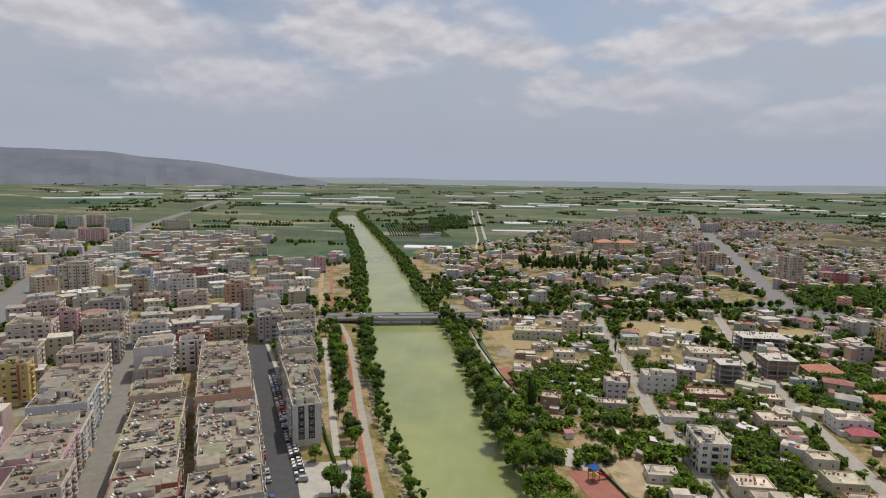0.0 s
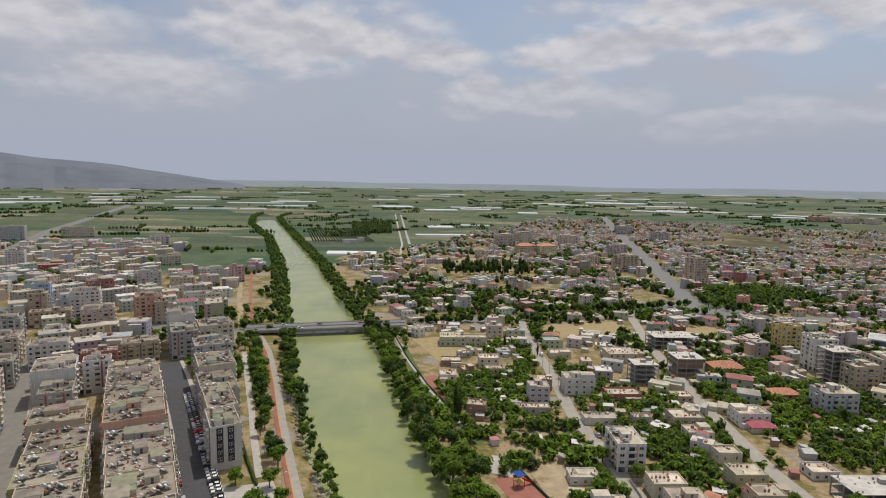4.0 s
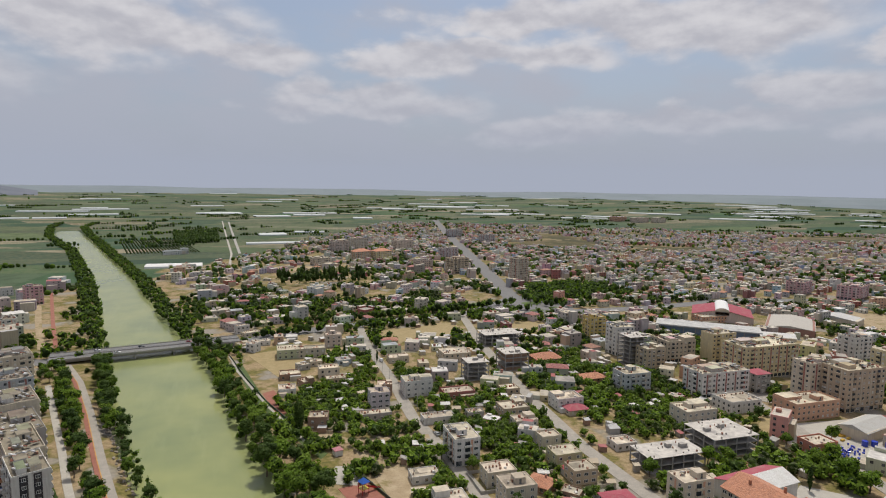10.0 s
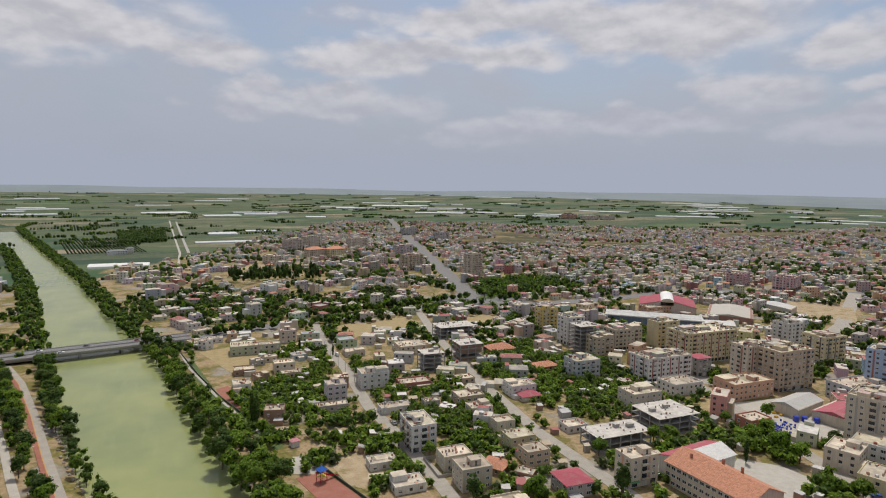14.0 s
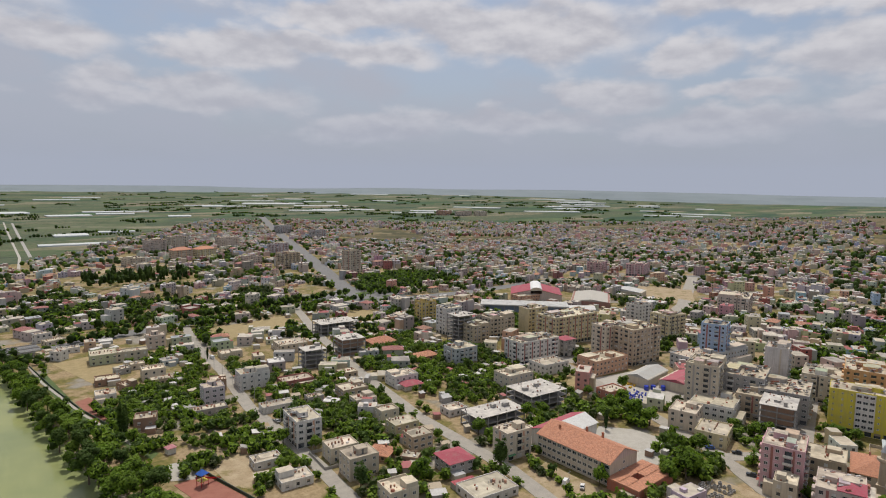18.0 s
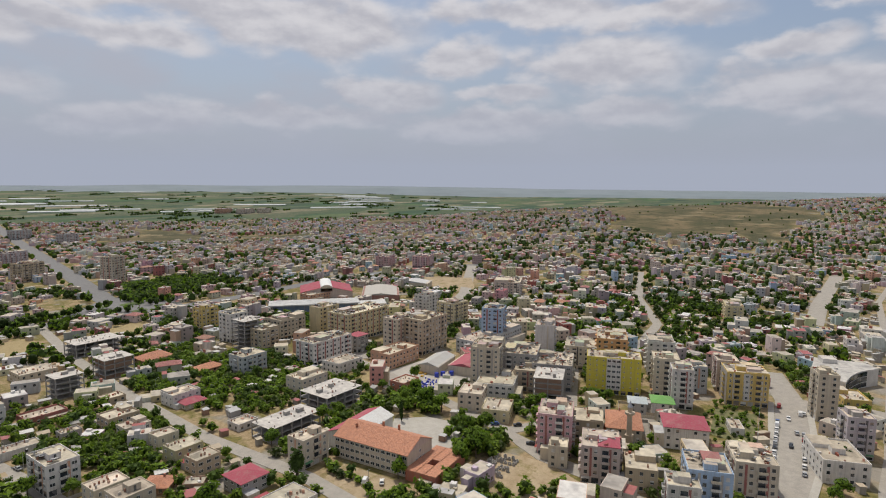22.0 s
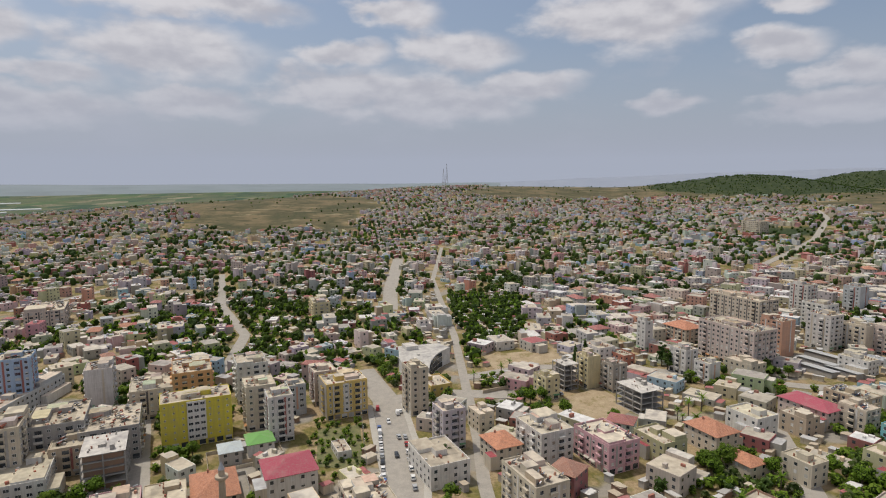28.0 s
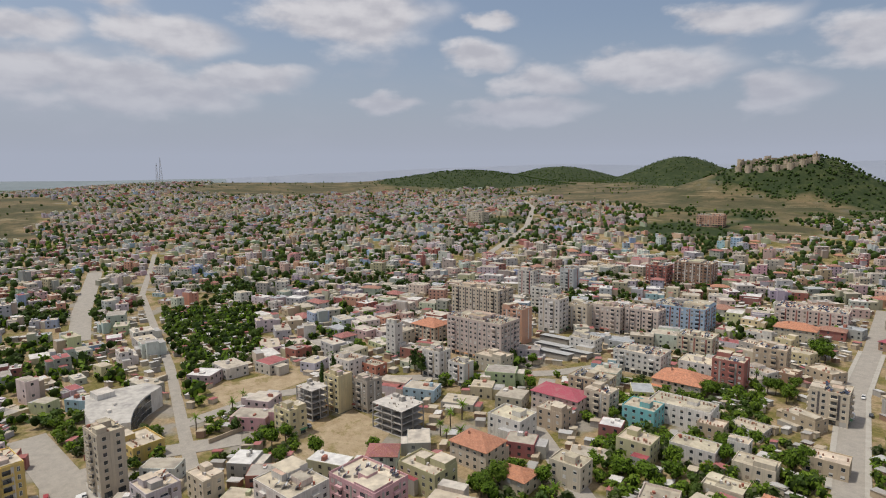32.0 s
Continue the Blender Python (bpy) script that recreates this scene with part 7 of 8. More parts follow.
def minaret(x, y, h, rad):
    root = thing("minaret", pose(x, y, height(x, y)), "slender stone minaret with a balcony and a pointed cap", "minaret")
    mb = MB()
    mb.box(0, 0, -0.5, rad * 2.6, rad * 2.6, h * 0.25, STONE)
    part("base", mb, root)
    mb = MB()
    mb.tube((0, 0, h * 0.22), (0, 0, h * 0.86), rad, rad * 0.8, STONE, 12)
    part("shaft", mb, root)
    mb = MB()
    mb.tube((0, 0, h * 0.66), (0, 0, h * 0.70), rad * 0.9, rad * 1.7, STONE, 12)
    mb.tube((0, 0, h * 0.70), (0, 0, h * 0.745), rad * 1.75, rad * 1.75, STONE, 12)
    part("balcony", mb, root)
    mb = MB()
    mb.tube((0, 0, h * 0.86), (0, 0, h), rad * 0.95, 0.05, STEEL, 12)
    part("cap", mb, root, "grey lead cone")


def build_mast():
    x, y = 2303, -315
    root = thing("lattice_mast", pose(x, y, height(x, y)), "tall steel lattice telecom mast on the ridge", "mast")
    for off in ((-9, 0), (7, 10)):
        h, w = (88, 5.0) if off[0] < 0 else (70, 4.0)
        for sx, sy in ((-1, -1), (1, -1), (1, 1), (-1, 1)):
            mb = MB()
            mb.tube((off[0] + sx * w, off[1] + sy * w, -2), (off[0] + sx * 0.6, off[1] + sy * 0.6, h), 0.42, 0.28, STEEL, 4)
            part("leg", mb, root)
        mb = MB()
        for k in range(14):
            f0, f1 = k / 14, (k + 1) / 14
            w0, w1 = w + (0.6 - w) * f0, w + (0.6 - w) * f1
            c = [(-1, -1), (1, -1), (1, 1), (-1, 1)]
            for i in range(4):
                (ax, ay), (bx, by) = c[i], c[(i + 1) % 4]
                mb.tube((off[0] + ax * w0, off[1] + ay * w0, h * f0), (off[0] + bx * w1, off[1] + by * w1, h * f1), 0.2, 0.2, STEEL, 3, caps=False)
        part("bracing", mb, root, "zigzag steel bracing")


def build_castle():
    """Ruined castle: curtain walls with round towers following the hill's brow."""
    root = thing("castle", pose(0, 0, 0), "ruined honey-coloured stone castle on the hilltop", "castle")
    r = random.Random(4)
    a = [(749, -1108), (732, -1113), (712, -1122), (692, -1133), (672, -1145), (656, -1157), (642, -1173), (656, -1204), (683, -1187), (724, -1163), (762, -1137)]
    for i in range(len(a)):
        (x0, y0), (x1, y1) = a[i], a[(i + 1) % len(a)]
        n = max(2, int(math.hypot(x1 - x0, y1 - y0) / 5))
        mb = MB()
        rot = math.atan2(y1 - y0, x1 - x0)
        for k in range(n):
            t = (k + 0.5) / n
            x, y = x0 + (x1 - x0) * t, y0 + (y1 - y0) * t
            z = height(x, y)
            top = r.uniform(3.5, 8) + (2.5 if i in (4, 5, 6) else 0)
            mb.box(x, y, z - 6, math.hypot(x1 - x0, y1 - y0) / n + 0.3, 2.6, 6 + top, STONE, rot=rot)
        part("curtain_wall", mb, root, "broken stone curtain wall")
        z = height(x0, y0)
        mb = MB()
        top = r.uniform(6, 10)
        mb.tube((x0, y0, z - 6), (x0, y0, z + top), 6.5, 6.0, STONE, 14)
        for k in range(9):
            q = k * 0.7
            mb.box(x0 + math.cos(q) * 5.4, y0 + math.sin(q) * 5.4, z + top, 1.4, 1.4, r.uniform(0.4, 2.2), STONE, rot=q)
        part("tower", mb, root, "round stone tower with a broken top")
    mb = MB()
    for k in range(24):
        x, y = r.uniform(670, 740), r.uniform(-1175, -1140)
        mb.box(x, y, height(x, y) - 3, r.uniform(3, 10), r.uniform(2, 6), 3 + r.uniform(1, 6), STONE, rot=r.uniform(0, 3))
    tagged(part("rubble", mb, root, "heaps of fallen stone"), kind="stuff")


def make_paintwork(name, col):
    m = Mat(name, 0.3)
    return m.done(m.mix(m.step(m.noise(3.0), 0.5, 0.8, 0, 0.25), col, (0.2, 0.19, 0.17)))


CAR_COLOURS = {"white": make_paintwork("car_white", (0.68, 0.68, 0.67)), "silver": make_paintwork("car_silver", (0.38, 0.39, 0.40)), "dark": make_paintwork("car_dark", (0.03, 0.033, 0.04)), "red": make_paintwork("car_red", (0.33, 0.03, 0.03)), "blue": make_paintwork("car_blue", (0.04, 0.10, 0.30))}


def car_meshes(col, van=False):
    body, glass, wheel = MB(), MB(), MB()
    L, W, H = (4.9, 1.9, 2.1) if van else (4.3, 1.75, 1.45)
    mid = 0.95 if van else 0.82
    prof = [(-L / 2, 0.3), (-L / 2, mid), (-L / 2 + 0.1, mid + 0.06), (L / 2 - 0.2, mid), (L / 2, 0.65), (L / 2, 0.3)]
    for s in (-1, 1):
        pts = [(x, s * W / 2, z) for x, z in prof]
        body.poly(pts if s > 0 else pts[::-1], CAR_COLOURS[col])
    for (x0, z0), (x1, z1) in zip(prof, prof[1:] + prof[:1]):
        body.poly([(x0, -W / 2, z0), (x0, W / 2, z0), (x1, W / 2, z1), (x1, -W / 2, z1)], CAR_COLOURS[col])
    a, b = (-L / 2 + 0.15, L / 2 - 1.2) if van else (-L / 2 + 0.25, L / 2 - 1.35)
    c, d = (a + 0.15, b - 0.35) if van else (a + 0.5, b - 0.75)
    w = W / 2 - 0.16
    pts = [(a, -W / 2 + 0.04, mid + 0.03), (b, -W / 2 + 0.04, mid), (b, W / 2 - 0.04, mid), (a, W / 2 - 0.04, mid + 0.03), (c, -w, H), (d, -w, H), (d, w, H), (c, w, H)]
    glass.faces(pts, [(0, 1, 5, 4), (1, 2, 6, 5), (2, 3, 7, 6), (3, 0, 4, 7)], GLASS if not van else CAR_COLOURS[col])
    top = MB()
    top.faces([(x, y, z + 0.01) for x, y, z in pts[4:]] + [(x, y, z - 0.05) for x, y, z in pts[4:]], [(0, 1, 2, 3), (4, 5, 1, 0), (5, 6, 2, 1), (6, 7, 3, 2), (7, 4, 0, 3)], CAR_COLOURS[col])
    wheel.tube((0, -0.1, 0), (0, 0.1, 0), 0.32, 0.32, RUBBER, 10)
    return body.mesh("body"), glass.mesh("cabin"), top.mesh("roof"), wheel.mesh("wheel"), L, W


CARS = {(c, v): car_meshes(c, v) for c in CAR_COLOURS for v in (False, True)}
PARKED = []


def car(x, y, turn, col="white", van=False, z=None):
    """A parked car: body, glazed cabin, roof and four wheels."""
    body, cabin, top, wheel, L, W = CARS[(col, van)]
    word = {"white": "white", "silver": "silver grey", "dark": "black", "red": "red", "blue": "blue"}[col]
    root = thing("van" if van else "car", Matrix.Translation((x, y, (height(x, y) if z is None else z) + 0.45)) @ Matrix.Rotation(turn, 4, "Z"), f"{word} {'delivery van' if van else 'car'} parked on the street", "van" if van else "car", "parked vehicles")
    part("body", body, root)
    part("cabin", cabin, root, "dark glazed cabin")
    part("roof", top, root)
    for sx in (-1, 1):
        for sy in (-1, 1):
            part("wheel", wheel, root, "", Matrix.Translation((sx * L * 0.3, sy * (W / 2 - 0.06), 0.32)))


def park_along(a, b, n, r, across=False, side=0.0, skip=0.15):
    ax, ay = a
    bx, by = b
    t0 = math.atan2(by - ay, bx - ax)
    for k in range(n):
        if r.random() < skip or len(PARKED) > 118:
            continue
        t = (k + 0.5) / n
        x, y = ax + (bx - ax) * t - math.sin(t0) * side, ay + (by - ay) * t + math.cos(t0) * side
        PARKED.append((x, y))
        col = r.choice(["white", "white", "white", "white", "silver", "silver", "silver", "dark", "dark", "red", "blue"])
        car(x, y, t0 + (1.45 if across else 0) + r.uniform(-0.05, 0.05), col, r.random() < 0.12)


def park_cars():
    r = random.Random(31)
    park_along((-61, 205), (-112, 325), 46, r, True, -3.9, 0.06)
    park_along((-58, 190), (-128, 352), 26, r, False, 4.7, 0.35)
    park_along((-112, 172), (-182, 300), 20, r, False, -4.9, 0.25)
    park_along((262, -4), (356, -3), 16, r, False, 0.0, 0.15)
    park_along((268, -15.5), (352, -14.5), 11, r, False, 0.0, 0.4)
    for x, y, a, c, v in ((300, -10, 3.2, "dark", False), (318, -12, 0.1, "silver", False), (336, -8, 3.2, "white", False), (346, -13, 0.1, "white", True), (249, 116, 2.2, "blue", False), (254, 106, 2.2, "dark", False), (244, 122, 2.2, "white", True), (238, 92, 1.9, "dark", False), (231, 78, 1.7, "white", True), (170, 134, 0.4, "white", True), (173, 128, 0.6, "white", False), (108, 392, 1.6, "white", True), (101, 262, 1.6, "silver", False), (100, 238, 1.55, "dark", False), (372, -106, 0.3, "white", False), (366, -110, 0.8, "dark", False), (360, -104, 0.3, "silver", False), (395, -84, 1.9, "white", False), (400, -96, 1.9, "white", True), (392, -74, 0.2, "white", False), (277, 38, 1.2, "white", False), (272, 44, 1.2, "dark", False), (330, 226, 0.6, "white", False), (338, 224, 0.7, "red", False), (352, 226, 0.5, "silver", False), (232, -352, 1.9, "white", False), (224, -320, 1.9, "white", True), (220, -330, 5.0, "dark", False)):
        car(x, y, a, c, v)
    for t, y, c in ((-80, 468, "white"), (-52, 470, "dark"), (-20, 474, "red"), (-66, 458, "white"), (-10, 468, "white")):
        car(t, y, 0.13, c, False, 3.62)


def build_playground():
    root = thing("playground", pose(53, 219, 0.1, 0, 0, 20) @ Matrix.Scale(1.5, 4), "colourful playground tower with a red slide and blue roof", "playground")
    blue, red, yel = make_paintwork("play_blue", (0.02, 0.10, 0.42)), make_paintwork("play_red", (0.45, 0.02, 0.03)), make_paintwork("play_yellow", (0.55, 0.40, 0.03))
    for x, y in ((-1, -1), (1, -1), (1, 1), (-1, 1)):
        mb = MB()
        mb.tube((x, y, 0), (x, y, 3.4), 0.1, 0.1, red, 8)
        part("post", mb, root)
    mb = MB()
    mb.box(0, 0, 1.5, 2.2, 2.2, 0.15, yel, bottom=True)
    part("platform", mb, root, "yellow platform")
    mb = MB()
    mb.faces([(-1.3, -1.3, 3.4), (1.3, -1.3, 3.4), (1.3, 1.3, 3.4), (-1.3, 1.3, 3.4), (0, 0, 4.6)], [(0, 1, 4), (1, 2, 4), (2, 3, 4), (3, 0, 4), (3, 2, 1, 0)], blue)
    part("roof", mb, root, "blue pyramid roof")
    mb = MB()
    prev = None
    for k in range(9):
        p = (1.1 + k * 0.5, -0.3 * k * 0.2, 1.65 - 1.5 * (k / 8) ** 0.8)
        if prev:
            mb.faces([(prev[0], prev[1] - 0.35, prev[2]), (p[0], p[1] - 0.35, p[2]), (p[0], p[1] + 0.35, p[2]), (prev[0], prev[1] + 0.35, prev[2])], [(0, 1, 2, 3)], red)
            for s in (-0.35, 0.35):
                mb.faces([(prev[0], prev[1] + s, prev[2]), (p[0], p[1] + s, p[2]), (p[0], p[1] + s, p[2] + 0.3), (prev[0], prev[1] + s, prev[2] + 0.3)], [(0, 1, 2, 3)], red)
        prev = p
    part("slide", mb, root, "red slide")
    hut = thing("kiosk", pose(50, 257, 0.05, 0, 0, 10), "small white kiosk with a pink roof", "kiosk")
    mb = MB()
    mb.box(0, 0, 0, 3.6, 3.6, 2.8, PAINT, WALLS["white"])
    part("wall", mb, hut)
    part("roof", roof_hip(3.6, 3.6, 2.8, 1.2, (0.5, 0.22, 0.24), 0.3, PAINT), hut, "pink pyramid roof")


def fence_line(name, pts, h, mat, label, col=(0.5, 0.5, 0.5), thick=0.25, cat="fence"):
    root = thing(name, pose(0, 0, 0), label, cat)
    for (x0, y0), (x1, y1) in zip(pts[:-1], pts[1:]):
        mb = MB()
        L = math.hypot(x1 - x0, y1 - y0)
        mb.box((x0 + x1) / 2, (y0 + y1) / 2, -0.4, L, thick, h + 0.4, mat, col, math.atan2(y1 - y0, x1 - x0))
        part("panel", mb, root)
    return root


def hedge(pts, h, w, label):
    r = random.Random(int(pts[0][0] * 7 + pts[0][1]))
    mb = MB()
    for (x0, y0), (x1, y1) in zip(pts[:-1], pts[1:]):
        L = math.hypot(x1 - x0, y1 - y0)
        n = int(L / 0.9)
        blobs = [(x0 + (x1 - x0) * k / n, y0 + (y1 - y0) * k / n, h * 0.5, w * 0.6) for k in range(n)]
        core(mb, r, blobs, LEAF_DARK, h / w, 1.0)
    tagged(new("hedge", mb.mesh("hedge")), label, "hedge", kind="thing")


def pole(x, y, h=8.5, lamp=True):
    root = thing("street_lamp" if lamp else "utility_pole", pose(x, y, height(x, y)), "grey steel street lamp with one arm" if lamp else "grey concrete utility pole with crossarm", "lamp" if lamp else "pole")
    mb = MB()
    mb.tube((0, 0, -0.3), (0, 0, h), 0.13, 0.08, STEEL if lamp else CONCRETE, 7)
    part("post", mb, root)
    mb = MB()
    if lamp:
        mb.tube((0, 0, h), (1.5, 0, h + 0.4), 0.05, 0.05, STEEL, 5)
        mb.box(1.7, 0, h + 0.32, 0.6, 0.25, 0.12, WHITE, bottom=True)
        part("arm", mb, root)
    else:
        mb.box(0, 0, h - 0.8, 1.8, 0.12, 0.12, CONCRETE, bottom=True)
        part("crossarm", mb, root)


def build_yards():
    """Open lots, courts and the goods standing on them."""
    flat_patch("school_yard", [(206, 152), (229, 163), (240, 150), (243, 122), (230, 118), (206, 124)], PAVING, "pale concrete school yard")
    flat_patch("dirt_lot", [(156, 150), (178, 152), (178, 122), (158, 116)], DIRT, "dusty pale lot beside the school")
    flat_patch("stone_yard", [(200, 105), (224, 100), (226, 80), (214, 56), (190, 62), (190, 96)], DIRT, "pale sandy yard of concrete goods")
    flat_patch("market_lot", [(262, 196), (290, 212), (330, 205), (320, 160), (290, 158), (268, 170)], PAVING, "pale concrete market lot")
    flat_patch("dirt_lot", [(318, -86), (350, -92), (368, -130), (336, -136), (316, -112)], DIRT, "bare dirt building plot")
    flat_patch("ruins_lot", [(405, -78), (440, -76), (446, -140), (430, -150), (410, -100)], DIRT, "dusty excavation lot beside the street")
    flat_patch("plaza", [(43, 240), (47, 246), (54, 244), (56, 232), (52, 226), (44, 230)], PAVING, "round light plaza", 0.12)
    flat_patch("play_court", [(44, 226), (56, 228), (64, 200), (50, 198)], REDPATH, "red rubber playground floor", 0.11)
    flat_patch("red_court", [(24, 352), (31, 356), (36, 318), (29, 312)], REDPATH, "red sports court by the river", 0.11)
    flat_patch("park_plaza", [(-66, 224), (-44, 229), (-35, 203), (-60, 198)], PAVING, "light paved park square", 0.12)
    flat_patch("station_apron", [(618, 413), (670, 364), (578, 306), (528, 346)], DIRT, "wide dusty apron by the bus station")
    flat_patch("garden_dirt", [(58, 262), (74, 256), (90, 214), (72, 200), (62, 212)], DIRT, "bare sandy garden plot", 0.05)
    flat_patch("junction", [(262, 502), (345, 496), (352, 545), (322, 600), (294, 575), (252, 545)], HIGHWAY, "wide grey asphalt junction", 0.6)
    lawn = make_road("watered_lawn", (0.05, 0.085, 0.02), (0.09, 0.125, 0.035))
    for cx, cy, rad in ((285, 530, 13), (318, 548, 11), (305, 512, 8), (262, 560, 10), (330, 520, 6)):
        flat_patch("traffic_island", [(cx + math.cos(k * 0.785) * rad, cy + math.sin(k * 0.785) * rad * 0.7) for k in range(8)], lawn, "green planted traffic island", 0.75)
    flat_patch("lawn", [(10, 418), (15, 420), (24, 346), (39, 279), (46, 260), (42, 255), (33, 284), (18, 344)], lawn, "narrow mown lawn along the riverside fence", 0.07)
    dry = make_road("dry_grass", (0.24, 0.185, 0.085), (0.34, 0.265, 0.135))
    flat_patch("dry_grass", [(62, 452), (100, 460), (102, 436), (66, 420)], dry, "tan dry grass plot", 0.05)
    flat_patch("dry_grass", [(118, 478), (205, 492), (196, 440), (120, 440)], dry, "tan dry grass plot", 0.05)
    flat_patch("dry_grass", [(20, 440), (52, 448), (60, 400), (36, 380)], dry, "tan dry grass plot", 0.05)
    flat_patch("dry_grass", [(240, 470), (285, 480), (280, 430), (246, 430)], dry, "tan dry grass plot", 0.05)
    flat_patch("dry_grass", [(262, 214), (284, 226), (298, 214), (288, 200), (268, 198)], dry, "tan dry grass plot", 0.09)
    flat_patch("dry_grass", [(268, 158), (286, 152), (262, 128), (252, 138)], dry, "tan dry grass plot", 0.05)
    flat_patch("rough_grass", [(296, 24), (334, 26), (336, 6), (290, 4)], make_road("weedy_grass", (0.085, 0.10, 0.035), (0.19, 0.17, 0.075)), "overgrown green plot beside the boulevard", 0.06)
    flat_patch("dry_field", [(-62, 880), (60, 905), (150, 912), (168, 872), (30, 848), (-55, 858)], DIRT, "dry tan stubble field", 0.2)
    r = random.Random(17)
    blue, yel = make_paintwork("barrel_blue", (0.02, 0.05, 0.42)), make_paintwork("crate_yellow", (0.55, 0.33, 0.03))
    drum = MB()
    drum.tube((0, 0, 0), (0, 0, 1.15), 0.42, 0.42, blue, 9)
    drum = drum.mesh("drum")
    for k in range(70):
        x, y = 277 + r.gauss(0, 5.5), 178 + r.gauss(0, 3.2)
        flat = r.random() < 0.5
        ob = tagged(new("barrel", drum), "blue plastic barrel lying in a heap", "barrel", "blue barrels in the market lot")
        ob.matrix_world = Matrix.Translation((x, y, 0.1 + (0.42 if flat else 0) + (0.85 if r.random() < 0.3 else 0))) @ Matrix.Rotation(r.uniform(0, 6), 4, "Z") @ Matrix.Rotation(1.57 if flat else 0, 4, "X")
    tank = MB()
    tank.tube((0, 0, 0), (0, 0, 2.6), 1.4, 1.4, blue, 12)
    tank = tank.mesh("tank")
    for x, y in ((296, 180), (300, 178), (304, 174), (309, 173)):
        ob = tagged(new("water_tank", tank), "large blue plastic water tank", "tank", "blue tanks in the market lot")
        ob.matrix_world = pose(x, y, 0.1)
    crate = MB()
    crate.box(0, 0, 0, 2.2, 1.2, 0.9, yel, bottom=True)
    crate = crate.mesh("crate")
    for k in range(26):
        ob = tagged(new("crate", crate), "yellow plastic crate in the market lot", "crate", "yellow crates in the market lot")
        ob.matrix_world = pose(300 + r.gauss(0, 4.5), 192 + r.gauss(0, 2.6), 0.1, 0, 0, r.uniform(0, 180))
    ring = MB()
    for k in range(12):
        a, b = k * 0.5236, (k + 1) * 0.5236
        for r0, flip in ((0.75, 1), (0.6, -1)):
            p = [(math.cos(a) * r0, math.sin(a) * r0, 0), (math.cos(b) * r0, math.sin(b) * r0, 0), (math.cos(b) * r0, math.sin(b) * r0, 1), (math.cos(a) * r0, math.sin(a) * r0, 1)]
            ring.poly(p[::flip], CONCRETE)
        ring.poly([(math.cos(a) * 0.6, math.sin(a) * 0.6, 1), (math.cos(a) * 0.75, math.sin(a) * 0.75, 1), (math.cos(b) * 0.75, math.sin(b) * 0.75, 1), (math.cos(b) * 0.6, math.sin(b) * 0.6, 1)], CONCRETE)
    ring = ring.mesh("ring")
    for i in range(9):
        for j in range(6):
            for k in range(r.choice([0, 1, 1, 2])):
                ob = tagged(new("concrete_ring", ring), "grey concrete well ring stacked in the yard", "concrete ring", "concrete rings in the yard")
                ob.matrix_world = pose(203 + i * 2.0 + r.uniform(-0.2, 0.2), 90 + j * 1.9 + r.uniform(-0.2, 0.2), 0.1 + k * 1.0)


build_school()
build_hall()
build_vault()
minaret(263, 54, 21, 1.3)
building(276, 60, 22, 16, 17, 2, "cream", "hip", name="mosque")
minaret(742, -722, 38, 1.9)
build_mast()
build_castle()
build_playground()
for k in range(3):
    gh = thing("greenhouse", pose(-55, 944 + k * 9, 0, 0, 0, -3), "long white plastic greenhouse beside the river track", "greenhouse", "greenhouses by the river")
    gm = MB()
    for (p0, z0), (p1, z1) in zip([(0, 0), (0.8, 2.6), (4.5, 4.4), (8.2, 2.6)], [(0.8, 2.6), (4.5, 4.4), (8.2, 2.6), (9, 0)]):
        gm.poly([(-39, p0 - 4.5, z0), (39, p0 - 4.5, z0), (39, p1 - 4.5, z1), (-39, p1 - 4.5, z1)], WHITE)
    for gx in (-39, 39):
        gm.poly([(gx, -4.5, 0), (gx, -3.7, 2.6), (gx, 0, 4.4), (gx, 3.7, 2.6), (gx, 4.5, 0)], WHITE)
    part("cover", gm, gh, "milky plastic cover")
building(-67, 1125, 30, 14, 8, 2, "white", "hipgrey", heaters=0)
building(-48, 1135, 12, 12, 8, 3, "white", "hipgrey", heaters=0)
build_yards()
park_cars()
fence_line("fence", [(8, 440), (16, 385), (25, 336), (42, 271)], 1.3, make_plain("fence_green", (0.03, 0.06, 0.035), 0.7), "dark green riverside fence", cat="fence")
fence_line("fence", [(53, 244), (58, 224), (66, 194)], 1.3, bpy.data.materials["fence_green"], "dark green riverside fence", cat="fence")
fence_line("garden_wall", [(368, -62), (380, -96), (368, -104)], 2.2, PAINT, "tan stone retaining wall", (0.42, 0.34, 0.25), 0.5, "wall")
hedge([(-50, 226), (-58, 246), (-72, 285), (-90, 340)], 1.6, 1.4, "clipped dark green hedge beside the apartment block")
for cx, cy, cs in ((36, 291, 1.5), (38, 289, 1.55), (37, 287, 1.35), (86, 412, 1.0), (105, 392, 0.8), (228, 158, 1.0), (402, -128, 1.4), (398, -133, 1.7), (392, -124, 1.1), (214, -90, 1.0)):
    tree(cx, cy, cs, "cypress")
for cx, cy in ((248, 96), (392, -78), (404, -86), (310, -148), (305, -152), (300, -144), (318, -150), (236, -128), (228, -132), (196, -300), (212, -330), (385, -60), (240, 30), (286, -152), (282, -262), (285, 530), (280, 527), (318, 548), (305, 512), (322, 545), (262, 560)):
    tree(cx, cy, 1.1, "palm")
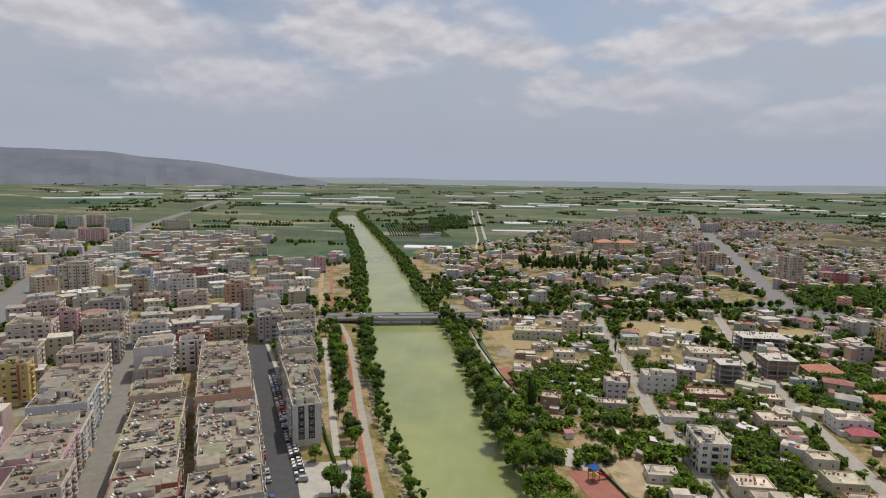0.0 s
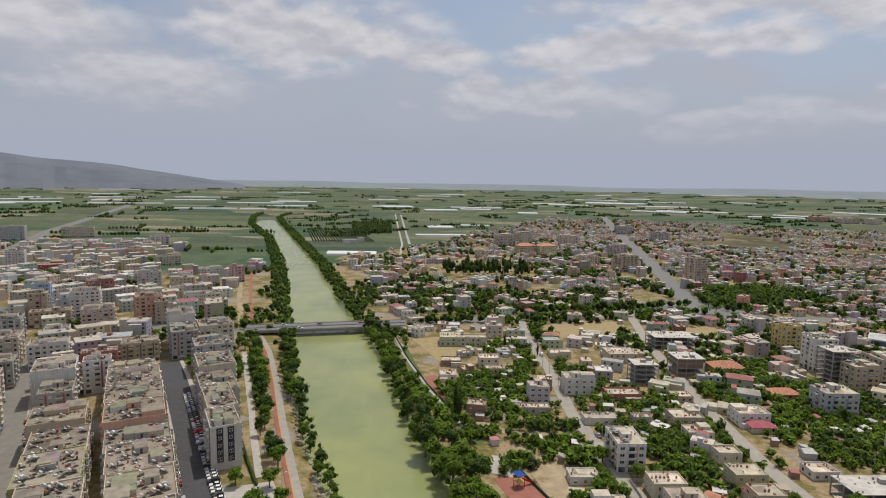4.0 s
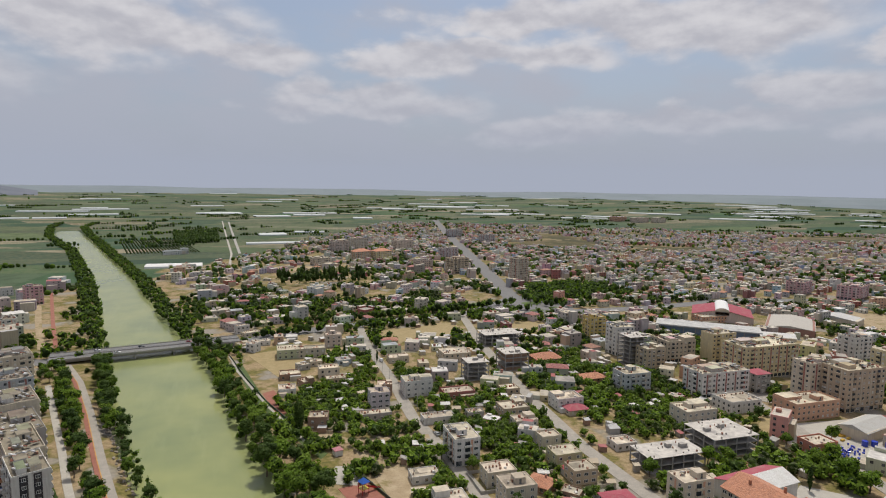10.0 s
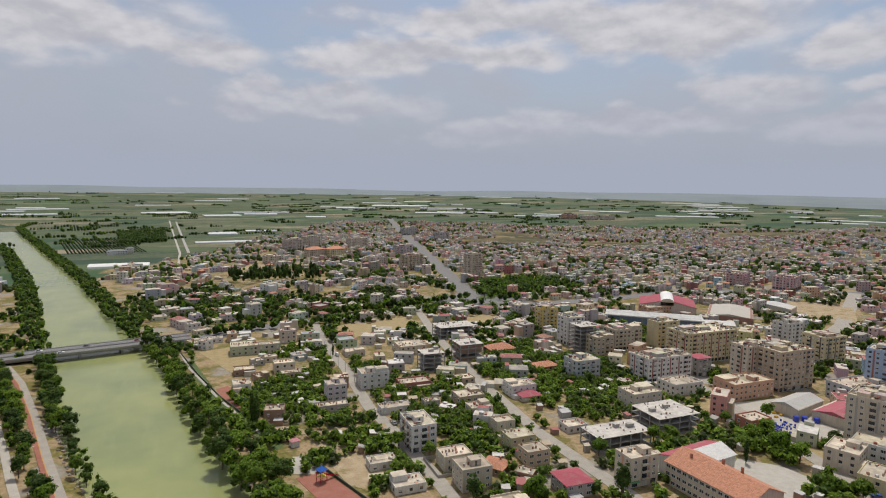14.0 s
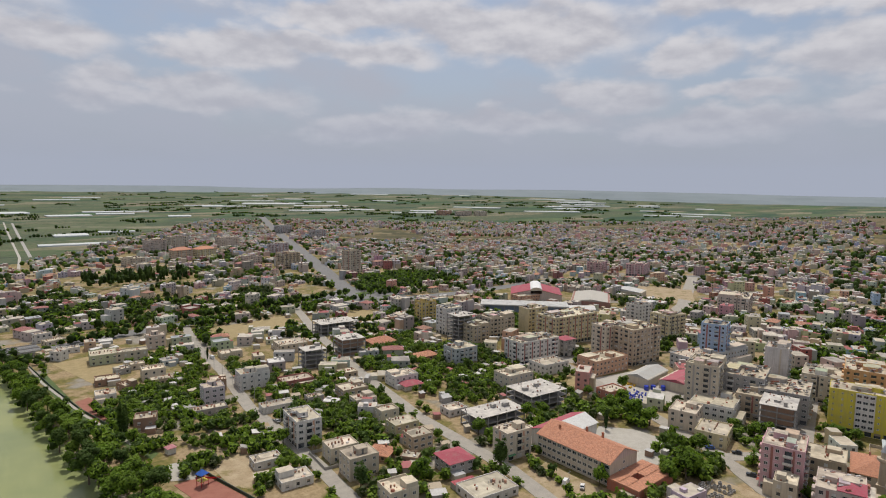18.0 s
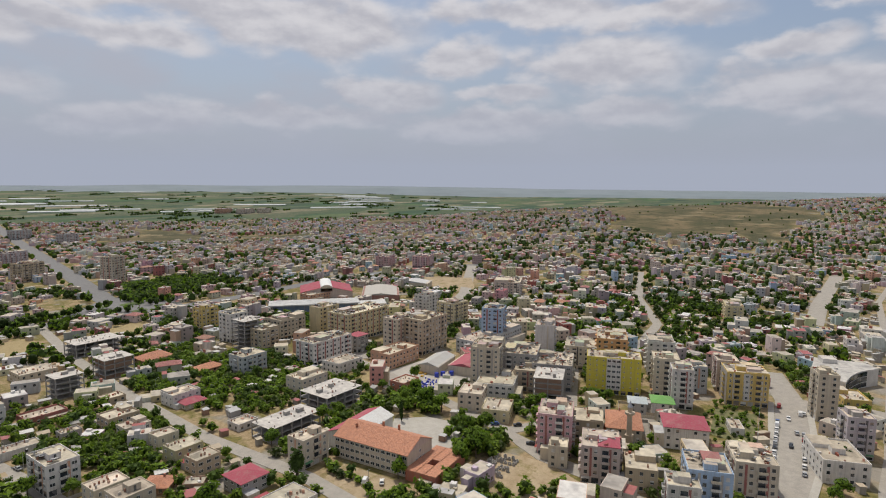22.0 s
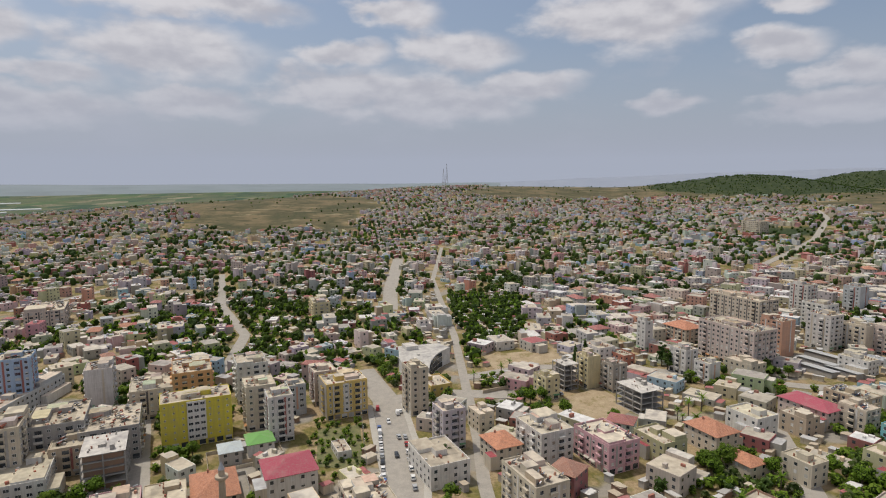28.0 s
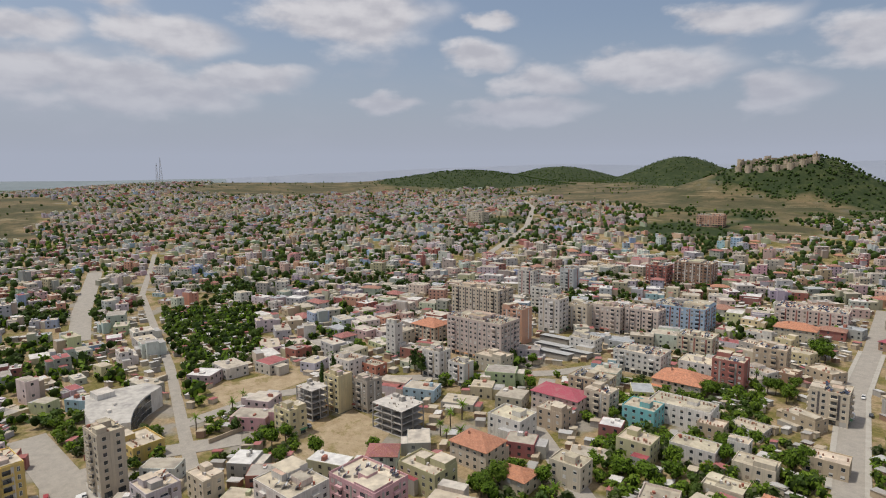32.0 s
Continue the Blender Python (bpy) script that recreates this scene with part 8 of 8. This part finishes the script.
for cx, cy, cs in ((247, 168, 1.5), (249, 157, 1.8), (250, 148, 1.6), (234, 124, 1.4), (213, 107, 1.7), (204, 110, 1.3), (180, 125, 1.3), (173, 191, 1.3), (249, 198, 1.2), (123, 170, 1.4), (257, 192, 1.1), (215, 188, 1.2), (206, 191, 1.2), (93, 235, 1.2), (102, 220, 1.1), (261, 172, 1.6), (221, 107, 1.5), (306, 84, 1.3), (313, 78, 1.2), (277, 119, 1.2), (277, 109, 1.4), (282, 105, 1.3), (262, -28, 1.2), (289, 26, 1.1), (235, 164, 1.5), (254, -25, 1.1), (241, 117, 1.4), (285, 189, 1.2), (256, -181, 1.4), (247, -186, 1.5), (240, -191, 1.6), (235, -200, 1.4), (269, -144, 1.5), (269, -152, 1.4), (240, -241, 1.2), (279, -292, 1.5), (294, -299, 1.4), (213, -245, 1.5), (213, -253, 1.4), (263, -319, 1.4), (253, -321, 1.5), (337, -220, 1.2), (330, -96, 1.2), (332, -82, 1.2), (352, -91, 1.3), (350, -84, 1.2), (269, -394, 2.0), (277, -400, 1.8), (284, -237, 1.2), (320, -118, 1.1)):
    book(cx, cy, 2.0)
    tree(cx, cy, cs, "broad")
for cx, cy, cs in ((159, 160, 1.5), (102, 180, 1.4), (391, -184, 1.7), (400, -185, 1.5), (159, 161, 1.4), (286, -30, 1.1)):
    book(cx, cy, 2.0)
    tree(cx, cy, cs, "pine")
for k in range(12):
    pole(101.5 + 0.4 * (k % 2), 205 + k * 18, 8.5, k % 3 == 0)
    pole(167 + k * 2.6, 130 + k * 24, 8.5, k % 3 != 0)
for k in range(7):
    pole(285 + k * 14, 3 + k * 0.6)
    pole(-40 - k * 8.6, 225 + k * 32, 5.5)

for tx, ty, ts, tk in ((249, -153, 1.2, 'palm'), (273, -326, 1.3, 'palm'), (327, -168, 1.3, 'palm'), (322, -158, 1.2, 'palm'), (268, -135, 1.5, 'broad'), (262, -134, 1.2, 'broad'), (260, -158, 1.3, 'broad'), (277, -288, 1.5, 'broad'), (232, -230, 1.4, 'broad'), (242, -211, 1.3, 'broad'), (260, -321, 1.4, 'broad'), (251, -314, 1.2, 'broad'), (234, -255, 1.1, 'broad'), (286, -226, 1.1, 'broad'), (367, -248, 1.3, 'broad'), (454, -329, 1.3, 'dark'), (257, -335, 1.3, 'broad')):
    tree(tx, ty, ts, tk)
    book(tx, ty, 3.2)
fill_town()
fill_sheds()
plant_banks()
fill_gardens()
plant_far()
build_greenhouses()
build_mountains()


def build_rocks():
    """Boulders tipped along both banks by the town."""
    r = random.Random(77)
    mb = MB()
    for k in range(1100):
        y = r.uniform(150, 470)
        x = river_l(y) - r.uniform(-3.5, 7) if k % 2 else river_r(y) + r.uniform(-3.5, 6)
        s, z = r.uniform(0.4, 1.1), -1.6 + 0.5 * r.random()
        inside = min(x - river_l(y), river_r(y) - x)
        z = -5.0 * min(1.0, max(0.0, (inside + 9) / 14)) + s * 0.2
        core(mb, r, [(x, y, z, s)], ROCK, 0.7, 1.0)
    tagged(new("bank_rocks", mb.mesh("bank_rocks")), "rough boulders tipped along the river banks", "rocks", kind="stuff")


build_rocks()
